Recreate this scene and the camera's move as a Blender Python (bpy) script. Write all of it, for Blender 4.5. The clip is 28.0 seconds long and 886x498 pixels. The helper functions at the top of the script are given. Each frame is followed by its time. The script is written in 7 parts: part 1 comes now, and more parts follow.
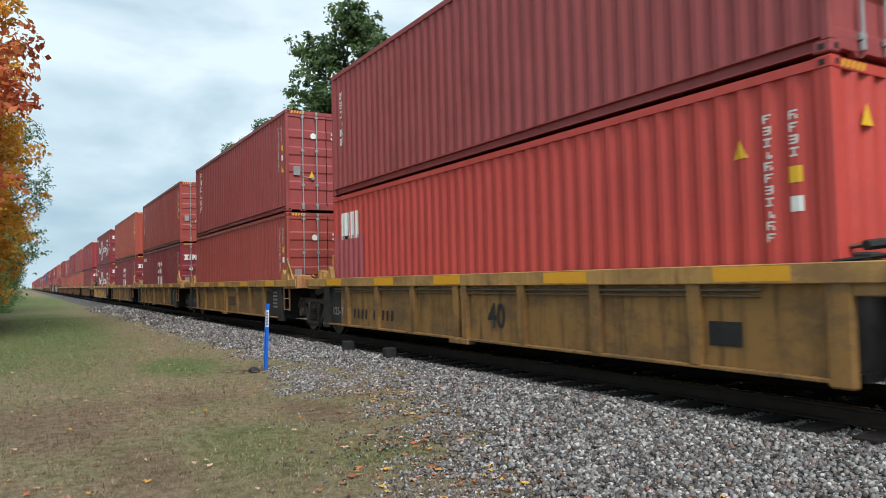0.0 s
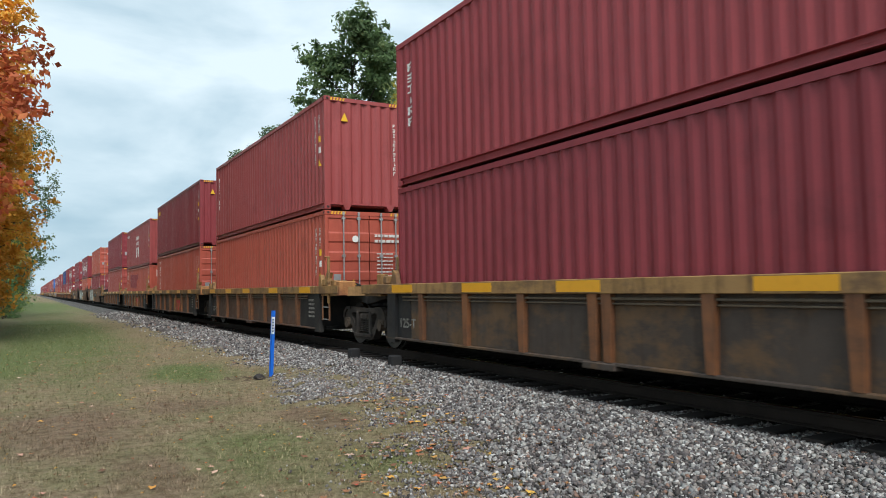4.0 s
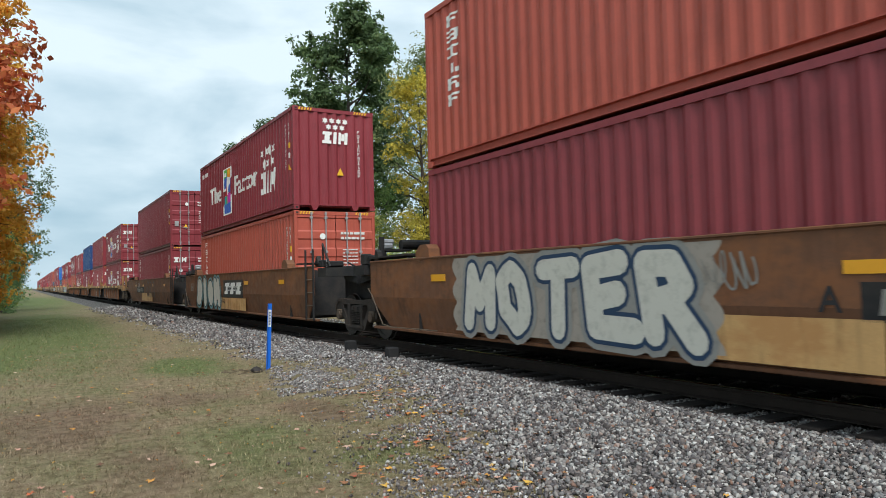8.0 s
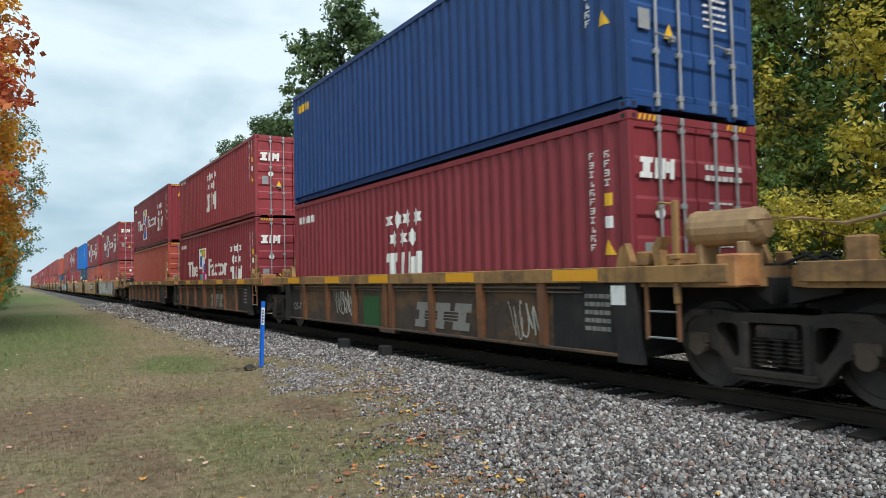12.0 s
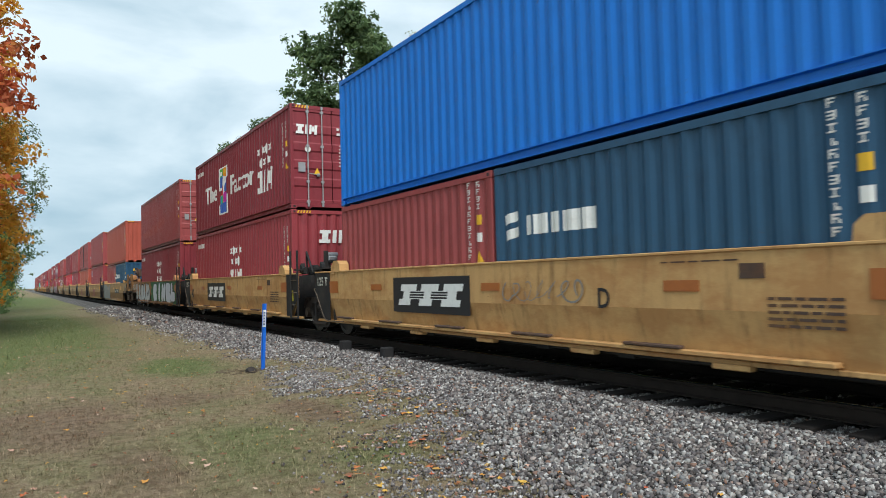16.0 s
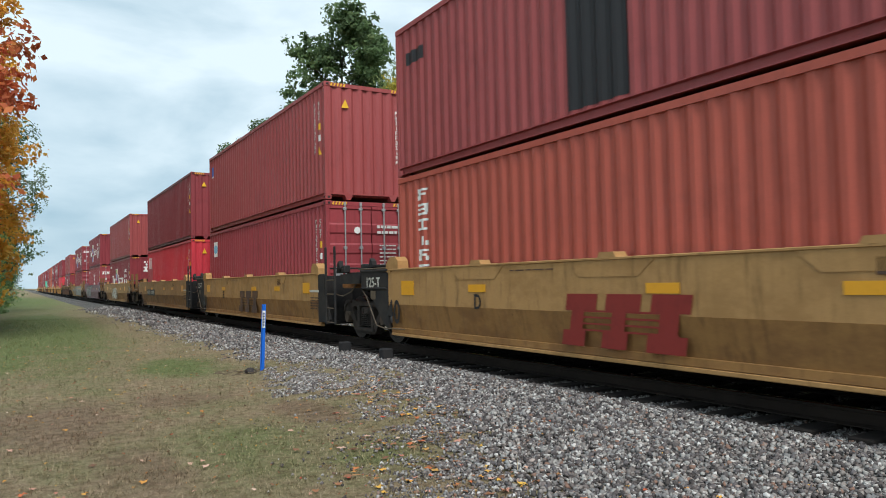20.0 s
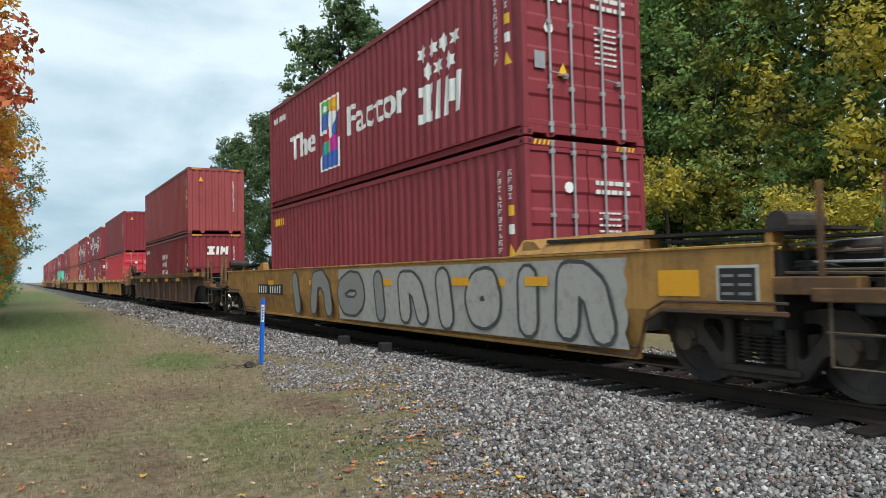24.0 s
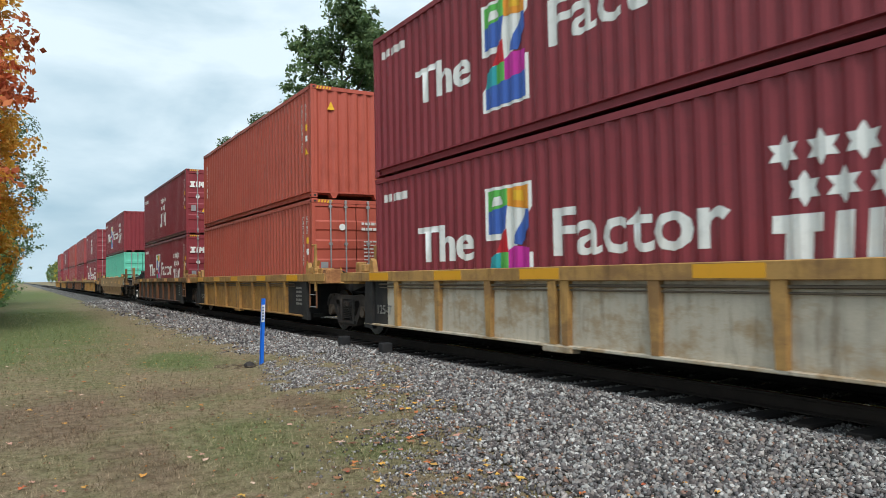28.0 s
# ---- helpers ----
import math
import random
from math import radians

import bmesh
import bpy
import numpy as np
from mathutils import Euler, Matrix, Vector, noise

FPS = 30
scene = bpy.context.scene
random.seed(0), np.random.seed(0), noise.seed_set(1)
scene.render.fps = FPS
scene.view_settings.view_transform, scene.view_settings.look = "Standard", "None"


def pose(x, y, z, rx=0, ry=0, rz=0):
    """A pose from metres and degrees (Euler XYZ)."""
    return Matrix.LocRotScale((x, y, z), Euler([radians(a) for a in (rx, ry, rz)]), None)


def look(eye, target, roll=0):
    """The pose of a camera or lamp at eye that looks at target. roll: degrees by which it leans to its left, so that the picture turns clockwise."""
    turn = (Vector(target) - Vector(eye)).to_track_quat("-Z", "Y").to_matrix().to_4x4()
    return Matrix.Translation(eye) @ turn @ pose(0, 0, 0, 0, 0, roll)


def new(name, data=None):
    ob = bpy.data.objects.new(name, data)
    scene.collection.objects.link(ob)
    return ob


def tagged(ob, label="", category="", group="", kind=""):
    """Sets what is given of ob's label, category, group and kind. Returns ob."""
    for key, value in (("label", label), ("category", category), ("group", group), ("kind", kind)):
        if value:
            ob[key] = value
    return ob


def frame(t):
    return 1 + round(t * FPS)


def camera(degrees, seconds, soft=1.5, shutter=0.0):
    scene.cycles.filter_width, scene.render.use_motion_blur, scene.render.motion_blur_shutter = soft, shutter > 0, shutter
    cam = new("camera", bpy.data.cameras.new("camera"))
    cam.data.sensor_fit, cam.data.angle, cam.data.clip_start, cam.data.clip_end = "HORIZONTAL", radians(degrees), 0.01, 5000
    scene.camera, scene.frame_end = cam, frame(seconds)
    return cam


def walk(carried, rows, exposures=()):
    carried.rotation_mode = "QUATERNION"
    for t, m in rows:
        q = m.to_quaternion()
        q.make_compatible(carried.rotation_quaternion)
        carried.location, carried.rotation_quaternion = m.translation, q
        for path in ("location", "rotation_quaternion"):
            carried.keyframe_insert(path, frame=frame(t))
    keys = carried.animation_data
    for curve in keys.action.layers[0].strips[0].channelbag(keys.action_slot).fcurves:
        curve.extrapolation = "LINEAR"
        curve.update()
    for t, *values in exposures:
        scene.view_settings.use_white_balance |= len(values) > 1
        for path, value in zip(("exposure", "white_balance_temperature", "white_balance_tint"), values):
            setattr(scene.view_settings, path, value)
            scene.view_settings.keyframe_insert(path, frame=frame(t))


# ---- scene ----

# Metres. The track runs along y, its centre line at x = 0; the rails' tops are at z = 0.40.
EYE = Vector((-7.571, 0.0, 1.70))
RAIL = 0.40
SPEED = 21.4875
CLIP = 28.0


def gaze(yaw, pitch, roll):
    """The camera's pose: degrees to the right of the track's direction, upwards, and leaning left."""
    a, b = radians(yaw), radians(pitch)
    return look(EYE, EYE + Vector((math.sin(a) * math.cos(b), math.cos(a) * math.cos(b), math.sin(b))), roll)


cam = camera(63.78, CLIP, soft=0.80, shutter=0.06)
walk(cam, [
    (0, gaze(30.504, 2.388, -1.31)),
    (1, gaze(30.409, 2.601, -1.19)),
    (2, gaze(30.302, 2.727, -1.28)),
    (3, gaze(30.135, 2.889, -1.09)),
    (3.5, gaze(30.069, 3.005, -1.02)),
    (5.5, gaze(30.001, 3.057, -0.95)),
    (6, gaze(30.118, 2.908, -1.12)),
    (7, gaze(30.193, 2.658, -1.18)),
    (8, gaze(30.329, 2.353, -1.43)),
    (9, gaze(30.439, 2.196, -1.27)),
    (10, gaze(30.527, 2.085, -1.41)),
    (11, gaze(30.759, 2.109, -1.24)),
    (12, gaze(30.822, 2.212, -1.22)),
    (12.5, gaze(30.846, 2.268, -1.30)),
    (14.5, gaze(30.825, 2.350, -1.35)),
    (15, gaze(30.861, 2.312, -1.52)),
    (16, gaze(30.739, 2.334, -1.47)),
    (17, gaze(30.616, 2.334, -1.50)),
    (18, gaze(30.536, 2.410, -1.45)),
    (19, gaze(30.450, 2.598, -1.49)),
    (19.5, gaze(30.502, 2.569, -1.34)),
    (20, gaze(30.767, 2.446, -1.28)),
    (20.5, gaze(30.960, 2.277, -1.27)),
    (21, gaze(30.918, 2.193, -1.09)),
    (21.5, gaze(30.959, 2.093, -1.06)),
    (23.5, gaze(30.890, 1.992, -1.19)),
    (24, gaze(30.841, 1.967, -1.27)),
    (25, gaze(30.780, 1.957, -1.29)),
    (26, gaze(30.670, 1.885, -1.42)),
    (27, gaze(30.683, 1.910, -1.37)),
    (28, gaze(30.798, 2.010, -1.12)),
])

# ---- light: an overcast autumn sky, brighter behind the camera ----
SUN_TURN, SUN_RISE = radians(190), radians(49)
world = bpy.data.worlds.new("overcast_sky")
scene.world = world
world.use_nodes = True
wn, wl = world.node_tree.nodes, world.node_tree.links
wn.clear()
w_out, w_bg = wn.new("ShaderNodeOutputWorld"), wn.new("ShaderNodeBackground")
w_sky = wn.new("ShaderNodeTexSky")
w_sky.sky_type, w_sky.sun_disc = "NISHITA", False
w_sky.sun_elevation, w_sky.sun_rotation = SUN_RISE, SUN_TURN
w_sky.air_density, w_sky.dust_density, w_sky.ozone_density = 1.0, 2.0, 2.0
w_co = wn.new("ShaderNodeTexCoord")
w_map = wn.new("ShaderNodeMapping")
w_map.inputs["Scale"].default_value = (1.0, 1.0, 2.6)
w_n1, w_n2 = wn.new("ShaderNodeTexNoise"), wn.new("ShaderNodeTexNoise")
w_n1.inputs["Scale"].default_value, w_n1.inputs["Detail"].default_value = 2.3, 7.0
w_n1.inputs["Distortion"].default_value = 0.5
w_n2.inputs["Scale"].default_value, w_n2.inputs["Detail"].default_value = 6.0, 5.0
w_ramp = wn.new("ShaderNodeValToRGB")
w_ramp.color_ramp.elements[0].position, w_ramp.color_ramp.elements[0].color = 0.34, (0.33, 0.50, 0.605, 1)
w_ramp.color_ramp.elements[1].position, w_ramp.color_ramp.elements[1].color = 0.62, (0.72, 0.86, 0.925, 1)
w_add = wn.new("ShaderNodeMath")
w_add.operation = "MULTIPLY_ADD"
w_add.inputs[1].default_value, w_add.inputs[2].default_value = 0.3, -0.12
w_sum = wn.new("ShaderNodeMath")
w_cloud, w_mix = wn.new("ShaderNodeMixRGB"), wn.new("ShaderNodeMixRGB")
w_cloud.blend_type = "MULTIPLY"
w_cloud.inputs[0].default_value = 1.0
w_cloud.inputs[2].default_value = (12.4, 12.3, 12.4, 1)
w_mix.inputs[0].default_value = 0.93
w_bg.inputs["Strength"].default_value = 0.1
wl.new(w_co.outputs["Generated"], w_map.inputs["Vector"])
wl.new(w_map.outputs["Vector"], w_n1.inputs["Vector"])
wl.new(w_map.outputs["Vector"], w_n2.inputs["Vector"])
wl.new(w_n2.outputs["Fac"], w_add.inputs[0])
wl.new(w_n1.outputs["Fac"], w_sum.inputs[0])
wl.new(w_add.outputs[0], w_sum.inputs[1])
wl.new(w_sum.outputs[0], w_ramp.inputs["Fac"])
wl.new(w_ramp.outputs["Color"], w_cloud.inputs[1])
wl.new(w_sky.outputs["Color"], w_mix.inputs[1])
wl.new(w_cloud.outputs["Color"], w_mix.inputs[2])
wl.new(w_mix.outputs["Color"], w_bg.inputs["Color"])
wl.new(w_bg.outputs["Background"], w_out.inputs["Surface"])

sun_data = bpy.data.lights.new("sun", "SUN")
sun_data.energy, sun_data.angle, sun_data.color = 3.9, radians(28), (1.0, 0.985, 0.97)
sun = new("sun", sun_data)
sun_way = Vector((math.sin(SUN_TURN) * math.cos(SUN_RISE), math.cos(SUN_TURN) * math.cos(SUN_RISE), math.sin(SUN_RISE)))
sun.matrix_world = look(sun_way * 60, (0, 0, 0))
scene.view_settings.exposure = -0.05

# ---- materials ----
class Nodes:
    """A small helper to write node materials briefly."""

    def __init__(self, name):
        self.mat = bpy.data.materials.new(name)
        self.mat.use_nodes = True
        self.t = self.mat.node_tree
        self.p = self.t.nodes["Principled BSDF"]
        self.co = self.t.nodes.new("ShaderNodeTexCoord")
        self.info = self.t.nodes.new("ShaderNodeObjectInfo")

    def node(self, kind, **values):
        n = self.t.nodes.new(kind)
        for key, value in values.items():
            n.inputs[key].default_value = value
        return n

    def link(self, a, b):
        self.t.links.new(a, b)

    def shifted(self, scale=(1, 1, 1)):
        """Object coordinates, moved by the object's random number."""
        add = self.t.nodes.new("ShaderNodeVectorMath")
        add.operation = "ADD"
        mul = self.node("ShaderNodeVectorMath")
        mul.operation = "SCALE"
        mul.inputs[0].default_value = (37.0, 91.0, 13.0)
        self.link(self.info.outputs["Random"], mul.inputs["Scale"])
        self.link(self.co.outputs["Object"], add.inputs[0])
        self.link(mul.outputs[0], add.inputs[1])
        m = self.t.nodes.new("ShaderNodeMapping")
        m.inputs["Scale"].default_value = scale
        self.link(add.outputs[0], m.inputs["Vector"])
        return m.outputs["Vector"]

    def noise(self, vector, scale, detail=4.0, rough=0.55):
        n = self.node("ShaderNodeTexNoise", Scale=scale, Detail=detail, Roughness=rough)
        self.link(vector, n.inputs["Vector"])
        return n.outputs["Fac"]

    def ramp(self, fac, *stops):
        r = self.t.nodes.new("ShaderNodeValToRGB")
        e = r.color_ramp.elements
        while len(e) < len(stops):
            e.new(0.5)
        for el, (pos, col) in zip(e, stops):
            el.position = pos
            el.color = (*col, 1) if not isinstance(col, (int, float)) else (col, col, col, 1)
        self.link(fac, r.inputs["Fac"])
        return r.outputs["Color"]

    def mix(self, fac, a, b, mode="MIX"):
        m = self.t.nodes.new("ShaderNodeMixRGB")
        m.blend_type = mode
        for s, v in zip(m.inputs, (fac, a, b)):
            if isinstance(v, (int, float)):
                s.default_value = v
            elif isinstance(v, tuple):
                s.default_value = (*v, 1)
            else:
                self.link(v, s)
        return m.outputs["Color"]

    def bump(self, height, strength, distance):
        b = self.node("ShaderNodeBump", Strength=strength, Distance=distance)
        self.link(height, b.inputs["Height"])
        self.link(b.outputs["Normal"], self.p.inputs["Normal"])

    def done(self, color, rough, metal=0.0):
        if isinstance(color, tuple):
            self.p.inputs["Base Color"].default_value = (*color, 1)
        else:
            self.link(color, self.p.inputs["Base Color"])
        if isinstance(rough, (int, float)):
            self.p.inputs["Roughness"].default_value = rough
        else:
            self.link(rough, self.p.inputs["Roughness"])
        self.p.inputs["Metallic"].default_value = metal
        self.p.inputs["Specular IOR Level"].default_value = 0.3
        return self.mat


def tint(c, k):
    return tuple(min(1.0, v * k) for v in c)


def painted_steel(name, base, fade=0.3, dirt=0.5, rust=0.2, gloss=0.42, blotch=None):
    """Old paint on steel: chalky fading, streaks running down, rust chips."""
    n = Nodes(name)
    v, streak = n.shifted(), n.shifted((3.2, 3.2, 0.22))
    pale = tuple(min(1, c * 1.3 + 0.012) for c in base)
    c = n.mix(n.ramp(n.noise(v, 0.55, 5), (0.38, 0.0), (0.72, fade)), base, pale)
    c = n.mix(n.ramp(n.noise(streak, 2.4, 6, 0.65), (0.5, 0.0), (0.78, dirt)), c, tint(base, 0.42))
    c = n.mix(n.ramp(n.noise(v, 9.0, 8, 0.7), (0.66, 0.0), (0.73, rust * 4)), c, (0.09, 0.035, 0.018))
    c = n.mix(n.ramp(n.noise(v, 1.1, 7, 0.7), (0.52, 0.0), (0.74, dirt * 0.8)), c, tint(base, 0.35))
    c = n.mix(0.12, c, n.ramp(n.noise(v, 60.0, 2), (0.3, 0.25), (0.7, 0.75)), "OVERLAY")
    if blotch:
        c = n.mix(n.ramp(n.noise(n.shifted((0.8, 0.8, 1.4)), 1.3, 8, 0.72), (0.47, 0.0), (0.60, 0.85)), c, blotch)
        c = n.mix(n.ramp(n.noise(n.shifted((2.6, 2.6, 0.35)), 2.0, 7, 0.7), (0.55, 0.0), (0.70, 0.7)), c, tint(blotch, 0.35))
    r = n.ramp(n.noise(v, 5.0, 4), (0.3, gloss - 0.08), (0.7, gloss + 0.14))
    n.bump(n.noise(v, 1.7, 5), 0.35, 0.012)
    return n.done(c, r)


def plain_paint(name, base, wear=0.25, gloss=0.5):
    n = Nodes(name)
    v = n.shifted()
    c = n.mix(n.ramp(n.noise(v, 7.0, 7, 0.7), (0.5, 0.0), (0.75, wear)), base, tint(base, 0.45))
    return n.done(c, gloss)


def grimy(name, base, dust=(0.16, 0.12, 0.085), amount=0.5, gloss=0.7, metal=0.0):
    """Cast or rolled steel under grease and road dust."""
    n = Nodes(name)
    v = n.shifted()
    c = n.mix(n.ramp(n.noise(v, 3.0, 6, 0.65), (0.42, 0.0), (0.72, amount)), base, dust)
    n.bump(n.noise(v, 22.0, 5), 0.3, 0.006)
    return n.done(c, gloss, metal)


RED = {
    "maroon": painted_steel("paint_maroon", (0.214, 0.033, 0.042)),
    "wine": painted_steel("paint_wine", (0.222, 0.040, 0.047), fade=0.2),
    "brown": painted_steel("paint_red_brown", (0.288, 0.062, 0.062), rust=0.18),
    "crimson": painted_steel("paint_crimson", (0.275, 0.046, 0.054), fade=0.3),
    "rust": painted_steel("paint_rust_red", (0.314, 0.064, 0.054), rust=0.16),
    "orange": painted_steel("paint_orange", (0.380, 0.082, 0.055), rust=0.16),
    "vermilion": painted_steel("paint_vermilion", (0.470, 0.062, 0.050), fade=0.35, dirt=0.35),
    "red": painted_steel("paint_bright_red", (0.510, 0.040, 0.056), fade=0.35, dirt=0.3),
    "blue": painted_steel("paint_blue", (0.006, 0.160, 0.572), fade=0.15, dirt=0.3),
    "navy": painted_steel("paint_navy", (0.016, 0.056, 0.179), fade=0.2),
    "slate": painted_steel("paint_slate_blue", (0.022, 0.076, 0.142), fade=0.3),
    "green": painted_steel("paint_mint_green", (0.121, 0.500, 0.358), fade=0.3),
}
PALE_BLUE = plain_paint("pale_blue_marking", (0.20, 0.42, 0.56), 0.2)
WHITE = plain_paint("white_marking", (0.72, 0.73, 0.70), 0.35)
YELLOW = plain_paint("yellow_marking", (0.72, 0.42, 0.03), 0.25)
BLACK = plain_paint("black_marking", (0.02, 0.02, 0.022), 0.2)
SKY_BLUE = plain_paint("blue_marking", (0.05, 0.12, 0.42), 0.2)
PINK = plain_paint("pink_marking", (0.50, 0.03, 0.30), 0.2)
LIME = plain_paint("green_marking", (0.10, 0.42, 0.08), 0.2)
AMBER = plain_paint("orange_marking", (0.72, 0.28, 0.03), 0.2)
SCARLET = plain_paint("red_marking", (0.50, 0.02, 0.03), 0.2)
PALE_SILVER = plain_paint("pale_silver_graffiti", (0.56, 0.60, 0.66), 0.2)
SILVER = plain_paint("silver_graffiti", (0.46, 0.47, 0.47), 0.4)
CHALK = plain_paint("chalky_graffiti", (0.50, 0.49, 0.43), 0.6)
DIM = plain_paint("faded_stencil", (0.22, 0.21, 0.19), 0.6)
BLEACHED = plain_paint("bleached_grey_graffiti", (0.36, 0.345, 0.315), 0.7)
SMOKE = plain_paint("smoke_grey_graffiti", (0.060, 0.062, 0.064), 0.4)
DUSTY = plain_paint("dusty_pale_spray", (0.30, 0.265, 0.225), 0.8)
PRINT = plain_paint("white_print", (0.62, 0.61, 0.58), 0.45)
ASH = plain_paint("grey_graffiti", (0.235, 0.232, 0.215), 0.4)
BLUE_INK = plain_paint("blue_graffiti", (0.015, 0.040, 0.085), 0.4)
MOSS = plain_paint("dark_green_graffiti", (0.020, 0.130, 0.030), 0.4)
TURQUOISE = plain_paint("turquoise_marking", (0.03, 0.32, 0.36), 0.2)
HALO = plain_paint("pale_teal_graffiti", (0.13, 0.27, 0.30), 0.5)
INK = plain_paint("dark_teal_graffiti", (0.022, 0.042, 0.050), 0.4)
PURPLE = plain_paint("purple_graffiti", (0.10, 0.02, 0.14), 0.3)
DULL_ORANGE = plain_paint("dull_orange_reflector", (0.36, 0.115, 0.030), 0.3, 0.4)
MUSTARD_TAG = plain_paint("mustard_tag", (0.34, 0.30, 0.03), 0.3)
OCHRE = plain_paint("ochre_reflector", (0.70, 0.33, 0.02), 0.2, 0.35)

CAR = {
    "yellow": painted_steel("car_yellow", (0.366, 0.193, 0.054), dirt=0.9, rust=0.3, gloss=0.6, blotch=(0.226, 0.122, 0.044)),
    "dingy": painted_steel("car_dingy_yellow", (0.250, 0.132, 0.041), dirt=0.9, rust=0.35, gloss=0.65, blotch=(0.128, 0.076, 0.037)),
    "mustard": painted_steel("car_mustard", (0.323, 0.177, 0.063), dirt=0.7, rust=0.3, gloss=0.6, blotch=(0.403, 0.348, 0.275)),
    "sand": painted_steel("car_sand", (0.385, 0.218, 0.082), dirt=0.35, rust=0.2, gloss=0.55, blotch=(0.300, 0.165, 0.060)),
    # lower plates: the shade of their inward lean painted in, with more rust
    "sand_rusty_shade": painted_steel("car_sand_rusty_shade", (0.290, 0.148, 0.048), dirt=0.55, rust=0.4, gloss=0.6, blotch=(0.205, 0.100, 0.036)),
    "tan": painted_steel("car_tan", (0.512, 0.305, 0.122), dirt=0.4, rust=0.2, gloss=0.55, blotch=(0.403, 0.201, 0.073)),
    "ochre": painted_steel("car_ochre", (0.415, 0.195, 0.073), dirt=0.6, rust=0.4, gloss=0.6, blotch=(0.195, 0.073, 0.037)),
    "brown": painted_steel("car_brown", (0.132, 0.059, 0.030), dirt=0.5, rust=0.3, fade=0.35, gloss=0.65, blotch=(0.201, 0.081, 0.033)),
    "umber": painted_steel("car_umber", (0.076, 0.049, 0.037), dirt=0.5, rust=0.3, fade=0.35, gloss=0.7, blotch=(0.112, 0.056, 0.032)),
    "soot": painted_steel("car_sooty", (0.059, 0.044, 0.035), dirt=0.5, rust=0.25, fade=0.35, gloss=0.75, blotch=(0.134, 0.076, 0.037)),
    "pale": painted_steel("car_pale", (0.488, 0.427, 0.336), dirt=0.6, rust=0.3, fade=0.4, gloss=0.65, blotch=(0.342, 0.232, 0.122)),
    "purple": painted_steel("car_purple", (0.183, 0.085, 0.110), dirt=0.3, rust=0.1, gloss=0.45),
    "rusty": painted_steel("car_rusty", (0.080, 0.050, 0.038), dirt=0.5, rust=0.5, fade=0.3, gloss=0.75, blotch=(0.125, 0.066, 0.034)),
}
CHORD = painted_steel("chord_yellow", (0.420, 0.235, 0.075), dirt=0.9, rust=0.5, gloss=0.6, blotch=(0.240, 0.130, 0.055))
CHORD_RUSTY = painted_steel("chord_rusty", (0.190, 0.100, 0.035), dirt=0.55, rust=0.5, gloss=0.7, blotch=(0.090, 0.050, 0.030))
TANK = grimy("tank_tan", (0.380, 0.250, 0.130), (0.150, 0.095, 0.058), 0.7, 0.6)
CHORD_DIRTY = painted_steel("chord_dirty", (0.300, 0.170, 0.065), dirt=0.9, rust=0.5, gloss=0.65, blotch=(0.130, 0.075, 0.042))
RUST_STEP = grimy("rusty_step_iron", (0.200, 0.090, 0.045), (0.090, 0.050, 0.032), 0.7, 0.7)
STEP = grimy("step_iron", (0.120, 0.090, 0.060), (0.045, 0.038, 0.033), 0.7, 0.6)
SOOT = grimy("black_end_steel", (0.014, 0.014, 0.015), (0.055, 0.046, 0.036), 0.5)
IRON = grimy("truck_iron", (0.026, 0.022, 0.020), (0.082, 0.064, 0.050), 0.75)
CAP = grimy("bearing_cap_iron", (0.075, 0.055, 0.040), (0.15, 0.11, 0.08), 0.6)
WHEEL = grimy("wheel_steel", (0.030, 0.028, 0.027), (0.10, 0.085, 0.07), 0.7, 0.5)
TREAD = grimy("wheel_tread", (0.45, 0.44, 0.43), (0.30, 0.28, 0.26), 0.4, 0.22, 1.0)
ZINC = grimy("galvanised_rod", (0.36, 0.37, 0.38), (0.16, 0.12, 0.1), 0.4, 0.45, 0.4)
HOSE = grimy("black_rubber", (0.015, 0.015, 0.016), (0.05, 0.045, 0.04), 0.3, 0.8)

# ---- mesh helpers ----
def part(name, bm, material, parent, label=""):
    """Links a bmesh as one mesh object under a thing or part."""
    return piece(name, as_mesh(name, bm, material), parent, label)


def as_mesh(name, bm, *materials):
    me = bpy.data.meshes.new(name)
    bm.to_mesh(me)
    bm.free()
    for m in materials:
        me.materials.append(m)
    return me


def piece(name, mesh, parent=None, label="", at=(0, 0, 0)):
    ob = new(name, mesh)
    if parent is not None:
        ob.parent = parent
    ob.location = at
    if label:
        ob["label"] = label
    return ob


def raw_mesh(name, verts, faces, *materials):
    me = bpy.data.meshes.new(name)
    me.from_pydata(verts, [], faces)
    for m in materials:
        me.materials.append(m)
    return me


SHARED = {}


def shared(key, make):
    """A mesh made once for each key."""
    if key not in SHARED:
        SHARED[key] = make()
    return SHARED[key]


def box(bm, x0, x1, y0, y1, z0, z1, bevel=0.0):
    vs = [bm.verts.new((x, y, z)) for x in (x0, x1) for y in (y0, y1) for z in (z0, z1)]
    fs = [bm.faces.new([vs[i] for i in f]) for f in ((0, 1, 3, 2), (4, 6, 7, 5), (0, 4, 5, 1), (2, 3, 7, 6), (0, 2, 6, 4), (1, 5, 7, 3))]
    if bevel:
        edges = list({e for f in fs for e in f.edges})
        bmesh.ops.bevel(bm, geom=edges, offset=bevel, segments=1, affect="EDGES")


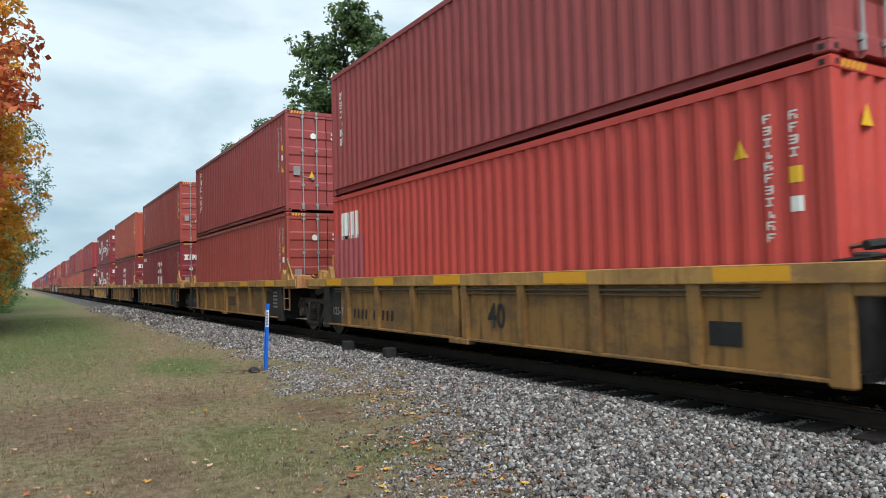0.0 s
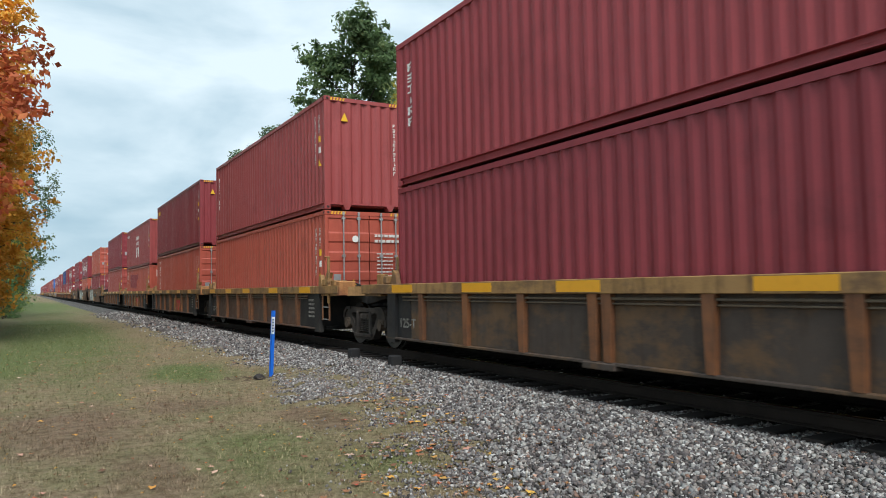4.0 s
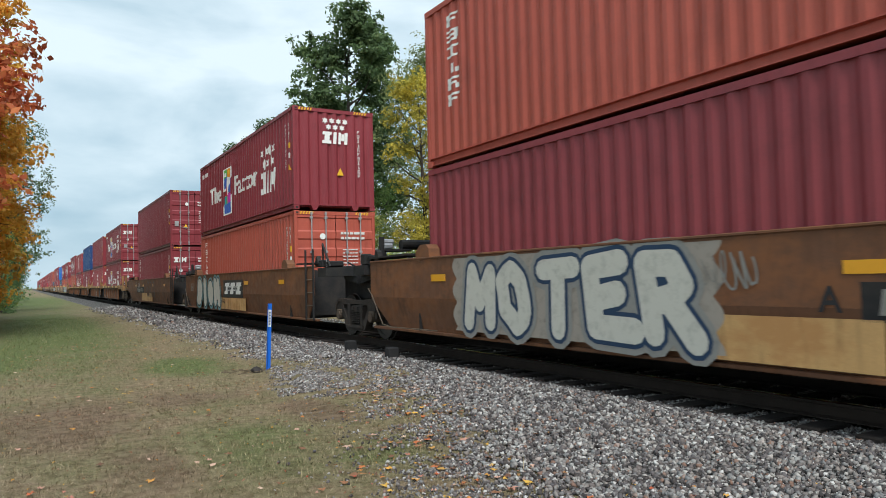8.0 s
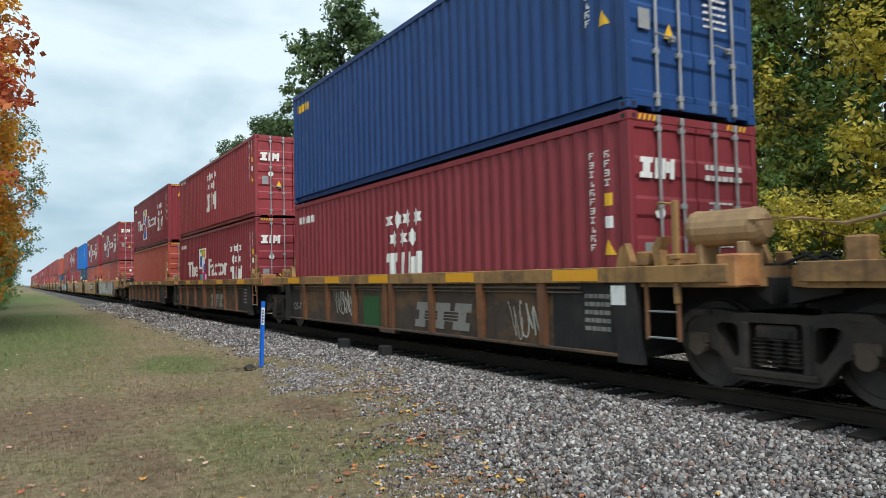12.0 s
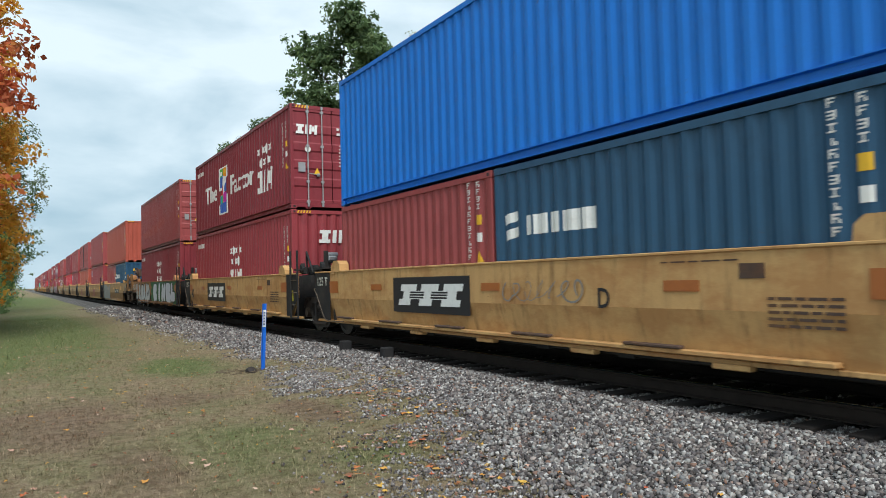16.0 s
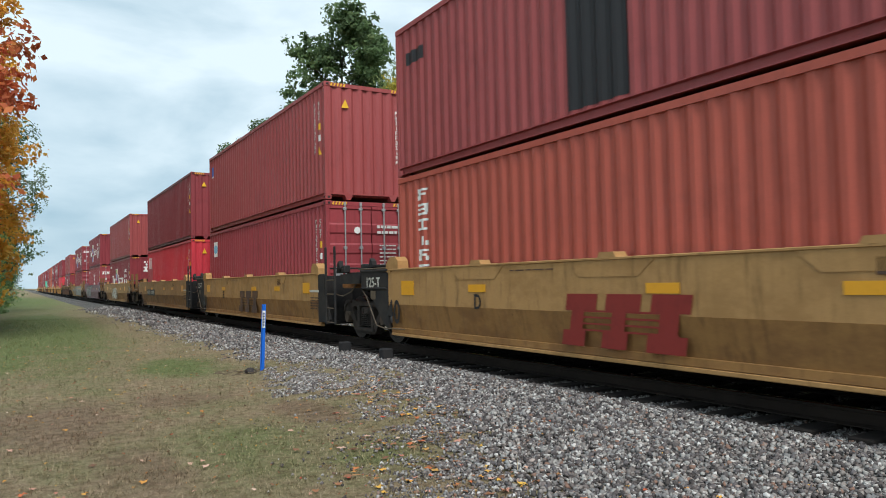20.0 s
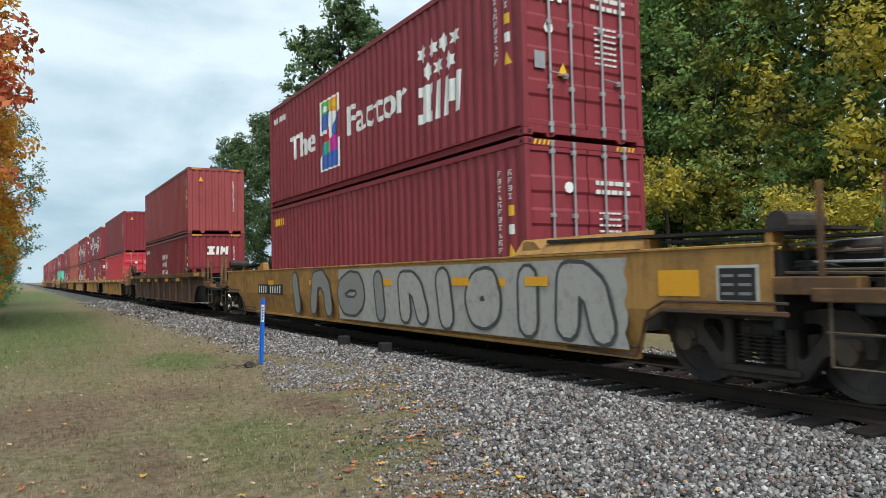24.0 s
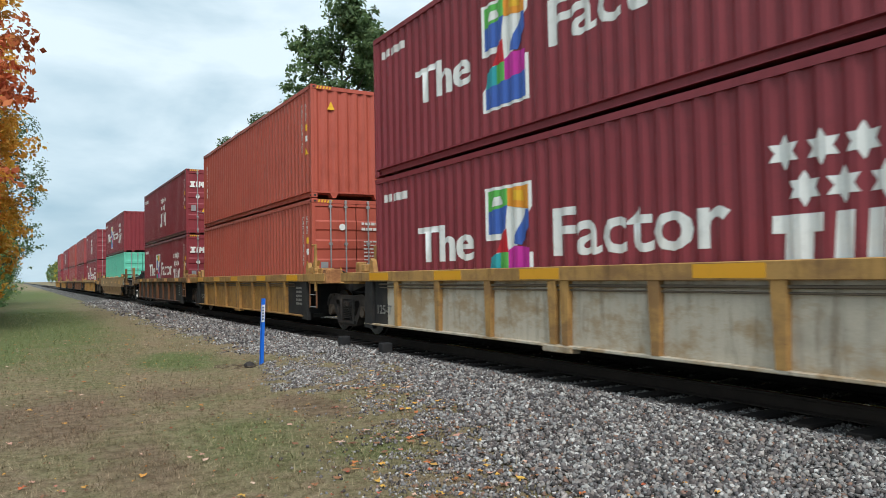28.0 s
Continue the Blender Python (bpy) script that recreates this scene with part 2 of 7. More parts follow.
def prism(bm, outline, axis, a, b):
    """An outline of (u, v) pulled along an axis: x: (y, z); y: (x, z); z: (x, y)."""
    def at(p, d):
        u, v = p
        return {"x": (d, u, v), "y": (u, d, v), "z": (u, v, d)}[axis]
    lo = [bm.verts.new(at(p, a)) for p in outline]
    hi = [bm.verts.new(at(p, b)) for p in outline]
    n = len(outline)
    bm.faces.new(lo)
    bm.faces.new(hi[::-1])
    for i in range(n):
        bm.faces.new((lo[i], hi[i], hi[(i + 1) % n], lo[(i + 1) % n]))
    bmesh.ops.recalc_face_normals(bm, faces=bm.faces[:])


def rod(bm, a, b, r0, r1=None, sides=8):
    """A round bar from a to b."""
    a, b = Vector(a), Vector(b)
    d = b - a
    m = Matrix.Translation((a + b) / 2) @ d.to_track_quat("Z", "Y").to_matrix().to_4x4()
    bmesh.ops.create_cone(bm, cap_ends=True, segments=sides, radius1=r0, radius2=r0 if r1 is None else r1, depth=d.length, matrix=m)


def tube(bm, points, r, sides=6):
    """A bent pipe through the points, in one piece."""
    pts = [Vector(p) for p in points]
    prev = None
    for i, p in enumerate(pts):
        d = (pts[min(i + 1, len(pts) - 1)] - pts[max(i - 1, 0)]).normalized()
        m = Matrix.Translation(p) @ d.to_track_quat("Z", "Y").to_matrix().to_4x4()
        ring = [bm.verts.new(m @ Vector((r * math.cos(6.2832 * k / sides), r * math.sin(6.2832 * k / sides), 0))) for k in range(sides)]
        if prev:
            best = min(range(sides), key=lambda j: (ring[j].co - prev[0].co).length)
            ring = ring[best:] + ring[:best]
            for k in range(sides):
                bm.faces.new((prev[k], prev[(k + 1) % sides], ring[(k + 1) % sides], ring[k]))
        else:
            bm.faces.new(ring[::-1])
        prev = ring
    bm.faces.new(prev)


def lathe(bm, outline, at, sides=10):
    """A round body from (radius, height) rings, standing at a place."""
    prev = None
    for r, z in outline:
        ring = [bm.verts.new((at[0] + r * math.cos(6.2832 * k / sides), at[1] + r * math.sin(6.2832 * k / sides), at[2] + z)) for k in range(sides)]
        if prev:
            for k in range(sides):
                bm.faces.new((prev[k], prev[(k + 1) % sides], ring[(k + 1) % sides], ring[k]))
        prev = ring


def with_bm(fill, name, *materials):
    bm = bmesh.new()
    fill(bm)
    return as_mesh(name, bm, *materials)


def letters(text, height, width=None):
    """Flat lettering as a bmesh in (x, y), from its lower left corner, with the capitals that high."""
    cu = bpy.data.curves.new("lettering", "FONT")
    cu.body, cu.size, cu.resolution_u, cu.offset = text, 1.0, 3, 0.018
    ob = new("lettering", cu)
    me = bpy.data.meshes.new_from_object(ob.evaluated_get(bpy.context.evaluated_depsgraph_get()))
    bpy.data.objects.remove(ob)
    bm = bmesh.new()
    bm.from_mesh(me)
    bpy.data.meshes.remove(me)
    xs, ys = [v.co.x for v in bm.verts], [v.co.y for v in bm.verts]
    sy = height / 0.70
    sx = sy if width is None else width / (max(xs) - min(xs))
    x0 = min(xs)
    for v in bm.verts:
        v.co = ((v.co.x - x0) * sx, v.co.y * sy, 0)
    return bm


def flat(bm, outline):
    bm.faces.new([bm.verts.new((u, v, 0)) for u, v in outline])


def rect(bm, u0, u1, v0, v1):
    flat(bm, ((u0, v0), (u1, v0), (u1, v1), (u0, v1)))

# ---- ground, ballast and track ----
# where the verge is green or bare: x, y, the reach along both, and how strongly
GREEN_SPOTS = ((-6.9, 36.0, 3.0, 24.0, 1.0), (-8.4, 22.0, 1.8, 8.0, 1.0), (-4.8, 15.6, 1.1, 2.4, 0.8), (-5.5, 7.6, 0.95, 1.9, 0.42), (-4.6, 6.6, 0.7, 1.2, 0.42), (-7.5, 110.0, 7.0, 75.0, 0.8))
BARE_SPOTS = ((-7.2, 10.2, 1.5, 2.8, 0.9), (-6.6, 7.2, 0.6, 1.6, 0.7), (-4.3, 9.0, 0.55, 1.3, 1.0), (-5.6, 11.2, 1.0, 1.3, 0.8))


def spots(n, v, places):
    """A mask of soft-edged patches on the ground."""
    total = None
    for x, y, rx, ry, k in places:
        m = n.t.nodes.new("ShaderNodeMapping")
        m.inputs["Location"].default_value = (-x / rx, -y / ry, 0)
        m.inputs["Scale"].default_value = (1 / rx, 1 / ry, 0)
        n.link(v, m.inputs["Vector"])
        d = n.t.nodes.new("ShaderNodeVectorMath")
        d.operation = "LENGTH"
        n.link(m.outputs["Vector"], d.inputs[0])
        one = n.ramp(d.outputs["Value"], (0.30, k), (1.0, 0.0))
        total = one if total is None else n.mix(1.0, total, one, "LIGHTEN")
    return total


def turf(n, v):
    """How green the verge is, and how much of it lies bare and brown."""
    g = n.mix(0.36, n.noise(v, 0.8, 8, 0.75), spots(n, v, GREEN_SPOTS))
    g = n.mix(0.25, g, n.noise(v, 4.0, 6, 0.75))
    b = n.mix(0.40, n.noise(v, 1.3, 6, 0.72), spots(n, v, BARE_SPOTS))
    return n.ramp(g, (0.30, 0.0), (0.55, 0.85)), n.ramp(b, (0.36, 0.0), (0.60, 0.65))


def ground_materials():
    n = Nodes("grass_ground")
    v = n.co.outputs["Object"]
    dry = n.ramp(n.noise(v, 45.0, 5, 0.7), (0.3, (0.140, 0.100, 0.056)), (0.7, (0.362, 0.278, 0.180)))
    green = n.ramp(n.noise(v, 60.0, 4, 0.7), (0.3, (0.040, 0.078, 0.018)), (0.7, (0.150, 0.215, 0.060)))
    patch, bare = turf(n, v)
    c = n.mix(patch, dry, green)
    c = n.mix(bare, c, n.ramp(n.noise(v, 30.0, 5, 0.75), (0.3, (0.075, 0.046, 0.030)), (0.7, (0.269, 0.186, 0.125))))
    c = n.mix(n.ramp(n.noise(v, 7.5, 7, 0.78), (0.44, 0.0), (0.60, 0.75)), c, n.mix(1.0, c, (0.44, 0.38, 0.31), "MULTIPLY"))
    n.bump(n.noise(v, 38.0, 6, 0.75), 0.9, 0.03)
    grass = n.done(c, 0.95)
    n = Nodes("ballast_bed")
    v = n.co.outputs["Object"]
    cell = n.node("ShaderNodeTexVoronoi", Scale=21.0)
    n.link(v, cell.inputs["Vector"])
    # each cell is a stone; the shade in the gaps is painted in dark
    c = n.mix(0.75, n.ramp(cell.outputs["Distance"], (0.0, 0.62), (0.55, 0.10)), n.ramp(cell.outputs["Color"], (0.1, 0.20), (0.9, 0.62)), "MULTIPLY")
    c = n.mix(1.0, c, (1.0, 0.97, 0.92), "MULTIPLY")
    c = n.mix(n.ramp(n.noise(v, 0.8, 5), (0.5, 0.0), (0.8, 0.4)), c, (0.10, 0.085, 0.065))
    inv = n.ramp(cell.outputs["Distance"], (0.0, 1.0), (0.6, 0.0))
    n.bump(inv, 1.0, 0.04)
    bed = n.done(c, 0.9)
    n = Nodes("crushed_stone")
    geo = n.t.nodes.new("ShaderNodeNewGeometry")
    c = n.ramp(geo.outputs["Random Per Island"], (0.0, (0.034, 0.033, 0.036)), (0.16, (0.085, 0.072, 0.070)), (0.30, (0.140, 0.131, 0.140)), (0.42, (0.195, 0.163, 0.152)), (0.54, (0.235, 0.240, 0.245)), (0.66, (0.300, 0.262, 0.240)), (0.78, (0.345, 0.350, 0.345)), (0.87, (0.490, 0.470, 0.440)), (0.94, (0.720, 0.715, 0.700)), (0.975, (0.270, 0.160, 0.120)))
    c = n.mix(n.ramp(n.noise(n.co.outputs["Object"], 40.0, 4), (0.45, 0.0), (0.75, 0.5)), n.mix(1.0, c, (0.73, 0.73, 0.72), "MULTIPLY"), (0.11, 0.098, 0.085))
    stone = n.done(c, 0.85)
    return grass, bed, stone


GRASS, BED, STONE = ground_materials()


TOE = ((-30, -5.2), (4, -4.75), (4.6, -4.58), (6.2, -3.97), (7.8, -3.48), (9.5, -2.88), (11.7, -2.66), (13.6, -2.85), (15.2, -3.55), (17.5, -3.55), (32, -3.6), (60, -3.9))


def toe(y):
    """Where the near ballast shoulder runs out into the grass."""
    return float(np.interp(y, [p[0] for p in TOE], [p[1] for p in TOE])) + 0.10 * math.sin(y * 1.9) + 0.06 * math.sin(y * 4.3)


def bed_height(x, y):
    """The ballast's height over the ground: low between the sleepers, a crown beside them, then a long slope."""
    a = abs(x)
    if a < 1.10:
        return 0.165
    if a < 1.65:
        return 0.165 + 0.045 * (a - 1.10) / 0.55
    return 0.21 * (1 - (a - 1.65) / 2.85) ** 1.35 if a < 4.5 else 0.0


def ground_height(x, y):
    h = bed_height(x, y) - (0.05 if toe(y) + 0.8 < x < 3.4 else 0.0) + 0.03 * noise.noise((x * 0.35, y * 0.35, 3.1)) + 0.012 * noise.noise((x * 1.3, y * 1.3, 7.7))
    if x > 6:
        h += min(0.5, (x - 6) * 0.06)
    if x < -11:
        h += min(0.6, (-11 - x) * 0.08)
    return h


def spaced(*spans):
    out = []
    for a, b, step in spans:
        out += list(np.arange(a, b, step))
    return [float(v) for v in out] + [float(spans[-1][1])]


def sheet(name, xs, ys, height, material):
    verts = [(x, y, height(x, y)) for y in ys for x in xs]
    w = len(xs)
    faces = [(j * w + i, j * w + i + 1, (j + 1) * w + i + 1, (j + 1) * w + i) for j in range(len(ys) - 1) for i in range(w - 1)]
    me = raw_mesh(name, verts, faces, material)
    me.polygons.foreach_set("use_smooth", [True] * len(faces))
    return new(name, me)


ground = sheet("ground", spaced((-2500, -60, 400), (-60, -14, 4), (-14, 8, 0.4), (8, 60, 4), (60, 2500, 400)),
               spaced((-2500, -40, 300), (-40, 0, 4), (0, 24, 0.4), (24, 80, 4), (80, 400, 20), (400, 4000, 400)), ground_height, GRASS)
tagged(ground, "flat mown verge of dry brown and green grass", "ground", kind="structure")
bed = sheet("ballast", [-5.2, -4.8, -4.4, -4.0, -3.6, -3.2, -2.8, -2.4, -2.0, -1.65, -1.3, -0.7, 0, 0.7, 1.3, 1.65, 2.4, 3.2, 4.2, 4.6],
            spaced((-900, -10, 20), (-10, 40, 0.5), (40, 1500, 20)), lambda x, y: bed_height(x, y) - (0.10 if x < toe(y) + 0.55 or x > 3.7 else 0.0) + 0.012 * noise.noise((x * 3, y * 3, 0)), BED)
tagged(bed, "grey crushed stone ballast shoulder under the track", "ballast", kind="structure")


def stones():
    """Loose crushed stone over the near shoulder and the track bed, thinning out into the grass."""
    rng = np.random.default_rng(5)
    spots = []
    for y0, y1, per, s in ((2.2, 6, 1500, 0.90), (6, 10, 1080, 0.95), (10, 17, 680, 1.0), (17, 30, 210, 1.25), (30, 60, 30, 2.2)):
        for x0, x1, k in ((-5.3, -1.6, 1.0), (-1.6, -0.75, 1.25), (-0.75, 1.2, 0.14), (1.2, 4.0, 0.12)):
            count = int((x1 - x0) * (y1 - y0) * per * k)
            xs, ys = rng.uniform(x0, x1, count), rng.uniform(y0, y1, count)
            for x, y in zip(xs, ys):
                edge = toe(y)
                keep = 1.0
                if x < edge + 0.5:
                    keep = math.exp(-((edge + 0.5 - x) / (0.62 if y < 8.5 else 0.40)) ** 2) * min(1.0, max(0.0, 0.55 + 1.1 * noise.noise((x * 1.7, y * 1.7, 0))))
                if rng.random() < keep:
                    spots.append((x, y, max(bed_height(x, y), ground_height(x, y)) + 0.004, s if x > edge + 0.5 else s * max(0.5, 1.0 - 0.6 * (edge + 0.5 - x))))
    # fine gravel trodden into the grass
    for _ in range(20000):
        y = 3.2 + 11.0 * rng.random() ** 1.3
        x = toe(y) + 0.45 - abs(rng.normal(0, 0.62 if y < 9 else 0.34))
        if noise.noise((x * 2.3, y * 2.3, 9)) + 0.5 * noise.noise((x * 7, y * 7, 3)) > -0.05:
            spots.append((x, y, max(bed_height(x, y), ground_height(x, y)) + 0.002, rng.uniform(0.4, 0.75)))
    # a tongue of fine gravel beside the marker post
    fan = ((-3.45, 13.7), (-2.85, 10.8), (-2.85, 9.9), (-3.4, 9.7), (-4.35, 10.2))
    for _ in range(10500):
        k = rng.integers(1, 4)
        u, v = sorted(rng.random(2))
        (x0, y0), (x1, y1), (x2, y2) = fan[0], fan[k], fan[k + 1]
        x, y = x0 * u + x1 * (v - u) + x2 * (1 - v) + rng.normal(0, 0.09), y0 * u + y1 * (v - u) + y2 * (1 - v) + rng.normal(0, 0.12)
        if noise.noise((x * 2.6, y * 2.6, 4)) + 0.3 * noise.noise((x * 9, y * 9, 1)) > -0.12:
            spots.append((x, y, max(bed_height(x, y), ground_height(x, y)) + 0.002, 0.72))
    p = np.array(spots)
    n = len(p)
    corner = np.array([(x, y, z) for x in (-1, 1) for y in (-1, 1) for z in (-1, 1)], float)
    size = (0.0075 + 0.0185 * rng.random((n, 1)) ** 1.5) * p[:, 3:4]
    v = corner[None] * size[:, None] * np.array((1.15, 0.95, 0.72)) * rng.uniform(0.45, 1.2, (n, 8, 3))
    q = rng.normal(size=(n, 4))
    q /= np.linalg.norm(q, axis=1, keepdims=True)
    w, x, y, z = q.T
    rm = np.stack([1 - 2 * (y * y + z * z), 2 * (x * y - w * z), 2 * (x * z + w * y), 2 * (x * y + w * z), 1 - 2 * (x * x + z * z), 2 * (y * z - w * x),
                   2 * (x * z - w * y), 2 * (y * z + w * x), 1 - 2 * (x * x + y * y)], 1).reshape(n, 3, 3)
    v = np.einsum("nij,nkj->nki", rm, v) + p[:, None, :3] + np.array((0, 0, 1.0)) * size[:, None] * 0.35
    f = np.array(((0, 1, 3, 2), (4, 6, 7, 5), (0, 4, 5, 1), (2, 3, 7, 6), (0, 2, 6, 4), (1, 5, 7, 3)))
    faces = (f[None] + 8 * np.arange(n)[:, None, None]).reshape(-1, 4)
    return fast_mesh("ballast_stones", v.reshape(-1, 3), faces, STONE)


def fast_mesh(name, verts, faces, *materials):
    """A mesh from arrays; all faces have the same number of corners."""
    me = bpy.data.meshes.new(name)
    k = faces.shape[1]
    me.vertices.add(len(verts))
    me.vertices.foreach_set("co", np.asarray(verts, np.float32).ravel())
    me.loops.add(faces.size)
    me.loops.foreach_set("vertex_index", faces.astype(np.int32).ravel())
    me.polygons.add(len(faces))
    me.polygons.foreach_set("loop_start", np.arange(0, faces.size, k, dtype=np.int32))
    me.update(calc_edges=True)
    for m in materials:
        me.materials.append(m)
    return me


tagged(piece("ballast_stones", stones()), "loose grey and tan crushed stones beside the rails", "stones", kind="stuff")


def blade_material():
    n = Nodes("grass_blades")
    geo = n.t.nodes.new("ShaderNodeNewGeometry")
    v = n.co.outputs["Object"]
    patch, bare = turf(n, v)
    dry = n.ramp(geo.outputs["Random Per Island"], (0.0, (0.084, 0.057, 0.032)), (0.5, (0.269, 0.204, 0.126)), (1.0, (0.464, 0.371, 0.255)))
    green = n.ramp(geo.outputs["Random Per Island"], (0.0, (0.038, 0.066, 0.016)), (0.6, (0.150, 0.204, 0.058)), (1.0, (0.389, 0.353, 0.190)))
    c = n.mix(patch, dry, green)
    c = n.mix(bare, c, n.ramp(geo.outputs["Random Per Island"], (0.0, (0.075, 0.042, 0.026)), (1.0, (0.334, 0.217, 0.150))))
    c = n.mix(n.ramp(n.noise(v, 7.5, 7, 0.78), (0.44, 0.0), (0.60, 0.75)), c, n.mix(1.0, c, (0.44, 0.38, 0.31), "MULTIPLY"))
    return n.done(c, 0.9)


def grass_blades():
    rng = np.random.default_rng(9)
    out = []
    for y0, y1, per, s in ((3.2, 6.5, 3000, 0.8), (6.5, 11, 1700, 0.92), (11, 20, 560, 1.2), (20, 45, 100, 1.8)):
        x0 = -8.2 - 0.06 * y1
        count = int((-2.6 - x0) * (y1 - y0) * per)
        x, y = rng.uniform(x0, -2.6, count), rng.uniform(y0, y1, count)
        for a, b in zip(x, y):
            over = a - (toe(b) - 0.05)
            if over < 0 or rng.random() < 0.55 * math.exp(-over * 2.4) * (0.5 + noise.noise((a * 1.3, b * 1.3, 2))):
                out.append((a, b, max(ground_height(a, b), bed_height(a, b)) - 0.004, s))
    p = np.array(out)
    n = len(p)
    tuft = np.array([0.55 + 0.9 * max(0.0, noise.noise((x * 3.1, y * 3.1, 5)) + 0.35) for x, y in p[:, :2]])
    h = rng.gamma(2.6, 0.0115, n) * p[:, 3] * tuft
    a, lean = rng.uniform(0, 2 * np.pi, n), rng.uniform(0.2, 2.0, n)
    w = 0.0028 * p[:, 3]
    side = np.stack([np.cos(a), np.sin(a), 0 * a], 1) * w[:, None]
    tip = np.stack([-np.sin(a) * lean, np.cos(a) * lean, 1 + 0 * a], 1) * h[:, None]
    v = np.stack([p[:, :3] - side, p[:, :3] + side, p[:, :3] + tip], 1)
    return fast_mesh("grass", v.reshape(-1, 3), np.arange(3 * n).reshape(-1, 3), blade_material())


tagged(piece("grass", grass_blades()), "short dry grass blades of the verge", "grass", kind="stuff")


def fallen_leaves():
    rng = np.random.default_rng(3)
    n = Nodes("fallen_leaf")
    geo = n.t.nodes.new("ShaderNodeNewGeometry")
    c = n.ramp(geo.outputs["Random Per Island"], (0.0, (0.10, 0.05, 0.03)), (0.45, (0.26, 0.12, 0.06)), (0.65, (0.55, 0.33, 0.06)), (0.82, (0.36, 0.07, 0.04)), (1.0, (0.55, 0.42, 0.32)))
    mat = n.done(c, 0.7)
    verts, faces = [], []
    for i in range(1700):
        y = 2.5 + 22 * rng.random() ** 1.6
        x = rng.uniform(-8.5 - 0.1 * y, -2.6)
        if 430 < i < 640:
            y = rng.uniform(4.0, 10.5)
            x = toe(y) + rng.normal(-0.1, 0.5)
        z = max(ground_height(x, y), bed_height(x, y)) + 0.02
        r, a = rng.uniform(0.014, 0.040) * (1.0 if i < 430 else 1.25 if i < 640 else 0.38), rng.uniform(0, 6.28)
        k = len(verts)
        pts = 10
        verts.append((x, y, z + 0.006))
        for j in range(pts):
            b = a + 6.283 * j / pts
            rr = r * (1.25 if j % 2 else 0.62) * rng.uniform(0.8, 1.15)
            verts.append((x + rr * math.cos(b), y + rr * math.sin(b), z + rng.uniform(-0.006, 0.016)))
        faces += [(k, k + 1 + j, k + 1 + (j + 1) % pts) for j in range(pts)]
    return raw_mesh("fallen_leaves", verts, faces, mat)


tagged(piece("fallen_leaves", fallen_leaves()), "scattered yellow, red and brown fallen leaves", "leaves", kind="stuff")

RAIL_SIDE = grimy("rail_rust", (0.022, 0.016, 0.013), (0.042, 0.031, 0.024), 0.6, 0.9)
RAIL_TOP = grimy("rail_head", (0.42, 0.41, 0.40), (0.22, 0.19, 0.17), 0.4, 0.25, 1.0)
TIE_WOOD = grimy("creosoted_wood", (0.015, 0.012, 0.011), (0.042, 0.034, 0.028), 0.7, 0.95)


def rail(x):
    """A rail's own section, long and straight."""
    half = [(0.075, -0.17), (0.075, -0.158), (0.012, -0.140), (0.010, -0.045), (0.036, -0.034), (0.037, -0.008), (0.028, 0.0)]
    outline = half + [(-u, v) for u, v in half[::-1]]
    bm = bmesh.new()
    prism(bm, [(x + u, RAIL + v) for u, v in outline], "y", -900, 1500)
    bm.normal_update()
    me = as_mesh("rail", bm, RAIL_SIDE, RAIL_TOP)
    for f in me.polygons:
        if f.normal.z > 0.7 and f.center.z > RAIL - 0.006:
            f.material_index = 1
    return tagged(new("rail", me), "worn steel rail with rusty sides spiked to wooden ties", "rail", "rails", "structure")


rail(-0.755), rail(0.755)


def ties():
    """Wooden sleepers; the nearest are objects of their own."""
    top = RAIL - 0.175
    holder = new("sleepers")
    tagged(holder, "dark creosoted wooden sleepers bedded in ballast", "sleepers", kind="structure")
    bm = bmesh.new()
    box(bm, -1.30, 1.30, -0.115, 0.115, -0.17, 0.0, 0.012)
    me = as_mesh("sleeper", bm, TIE_WOOD)
    y, k = 0.5, 0
    rng = random.Random(4)
    while k < 110:
        s = piece("sleeper", me, holder, at=(rng.uniform(-0.05, 0.05), y + rng.uniform(-0.03, 0.03), top + rng.uniform(-0.008, 0.012)))
        s.rotation_euler = (0, rng.uniform(-0.006, 0.006), rng.uniform(-0.02, 0.02))
        y, k = y + 0.51, k + 1
    verts, faces = [], []
    spots = [y + 0.51 * i for i in range(430)] + [0.5 - 0.51 * i for i in range(1, 500)]
    for yy in spots:
        b = len(verts)
        verts += [(x, yy + d, top + z) for x in (-1.3, 1.3) for d in (-0.115, 0.115) for z in (-0.17, 0)]
        faces += [tuple(b + i for i in f) for f in ((0, 1, 3, 2), (4, 6, 7, 5), (0, 4, 5, 1), (2, 3, 7, 6), (1, 5, 7, 3))]
    rest = piece("far_sleepers", raw_mesh("far_sleepers", verts, faces, TIE_WOOD), holder)
    rest["kind"] = "stuff"


ties()


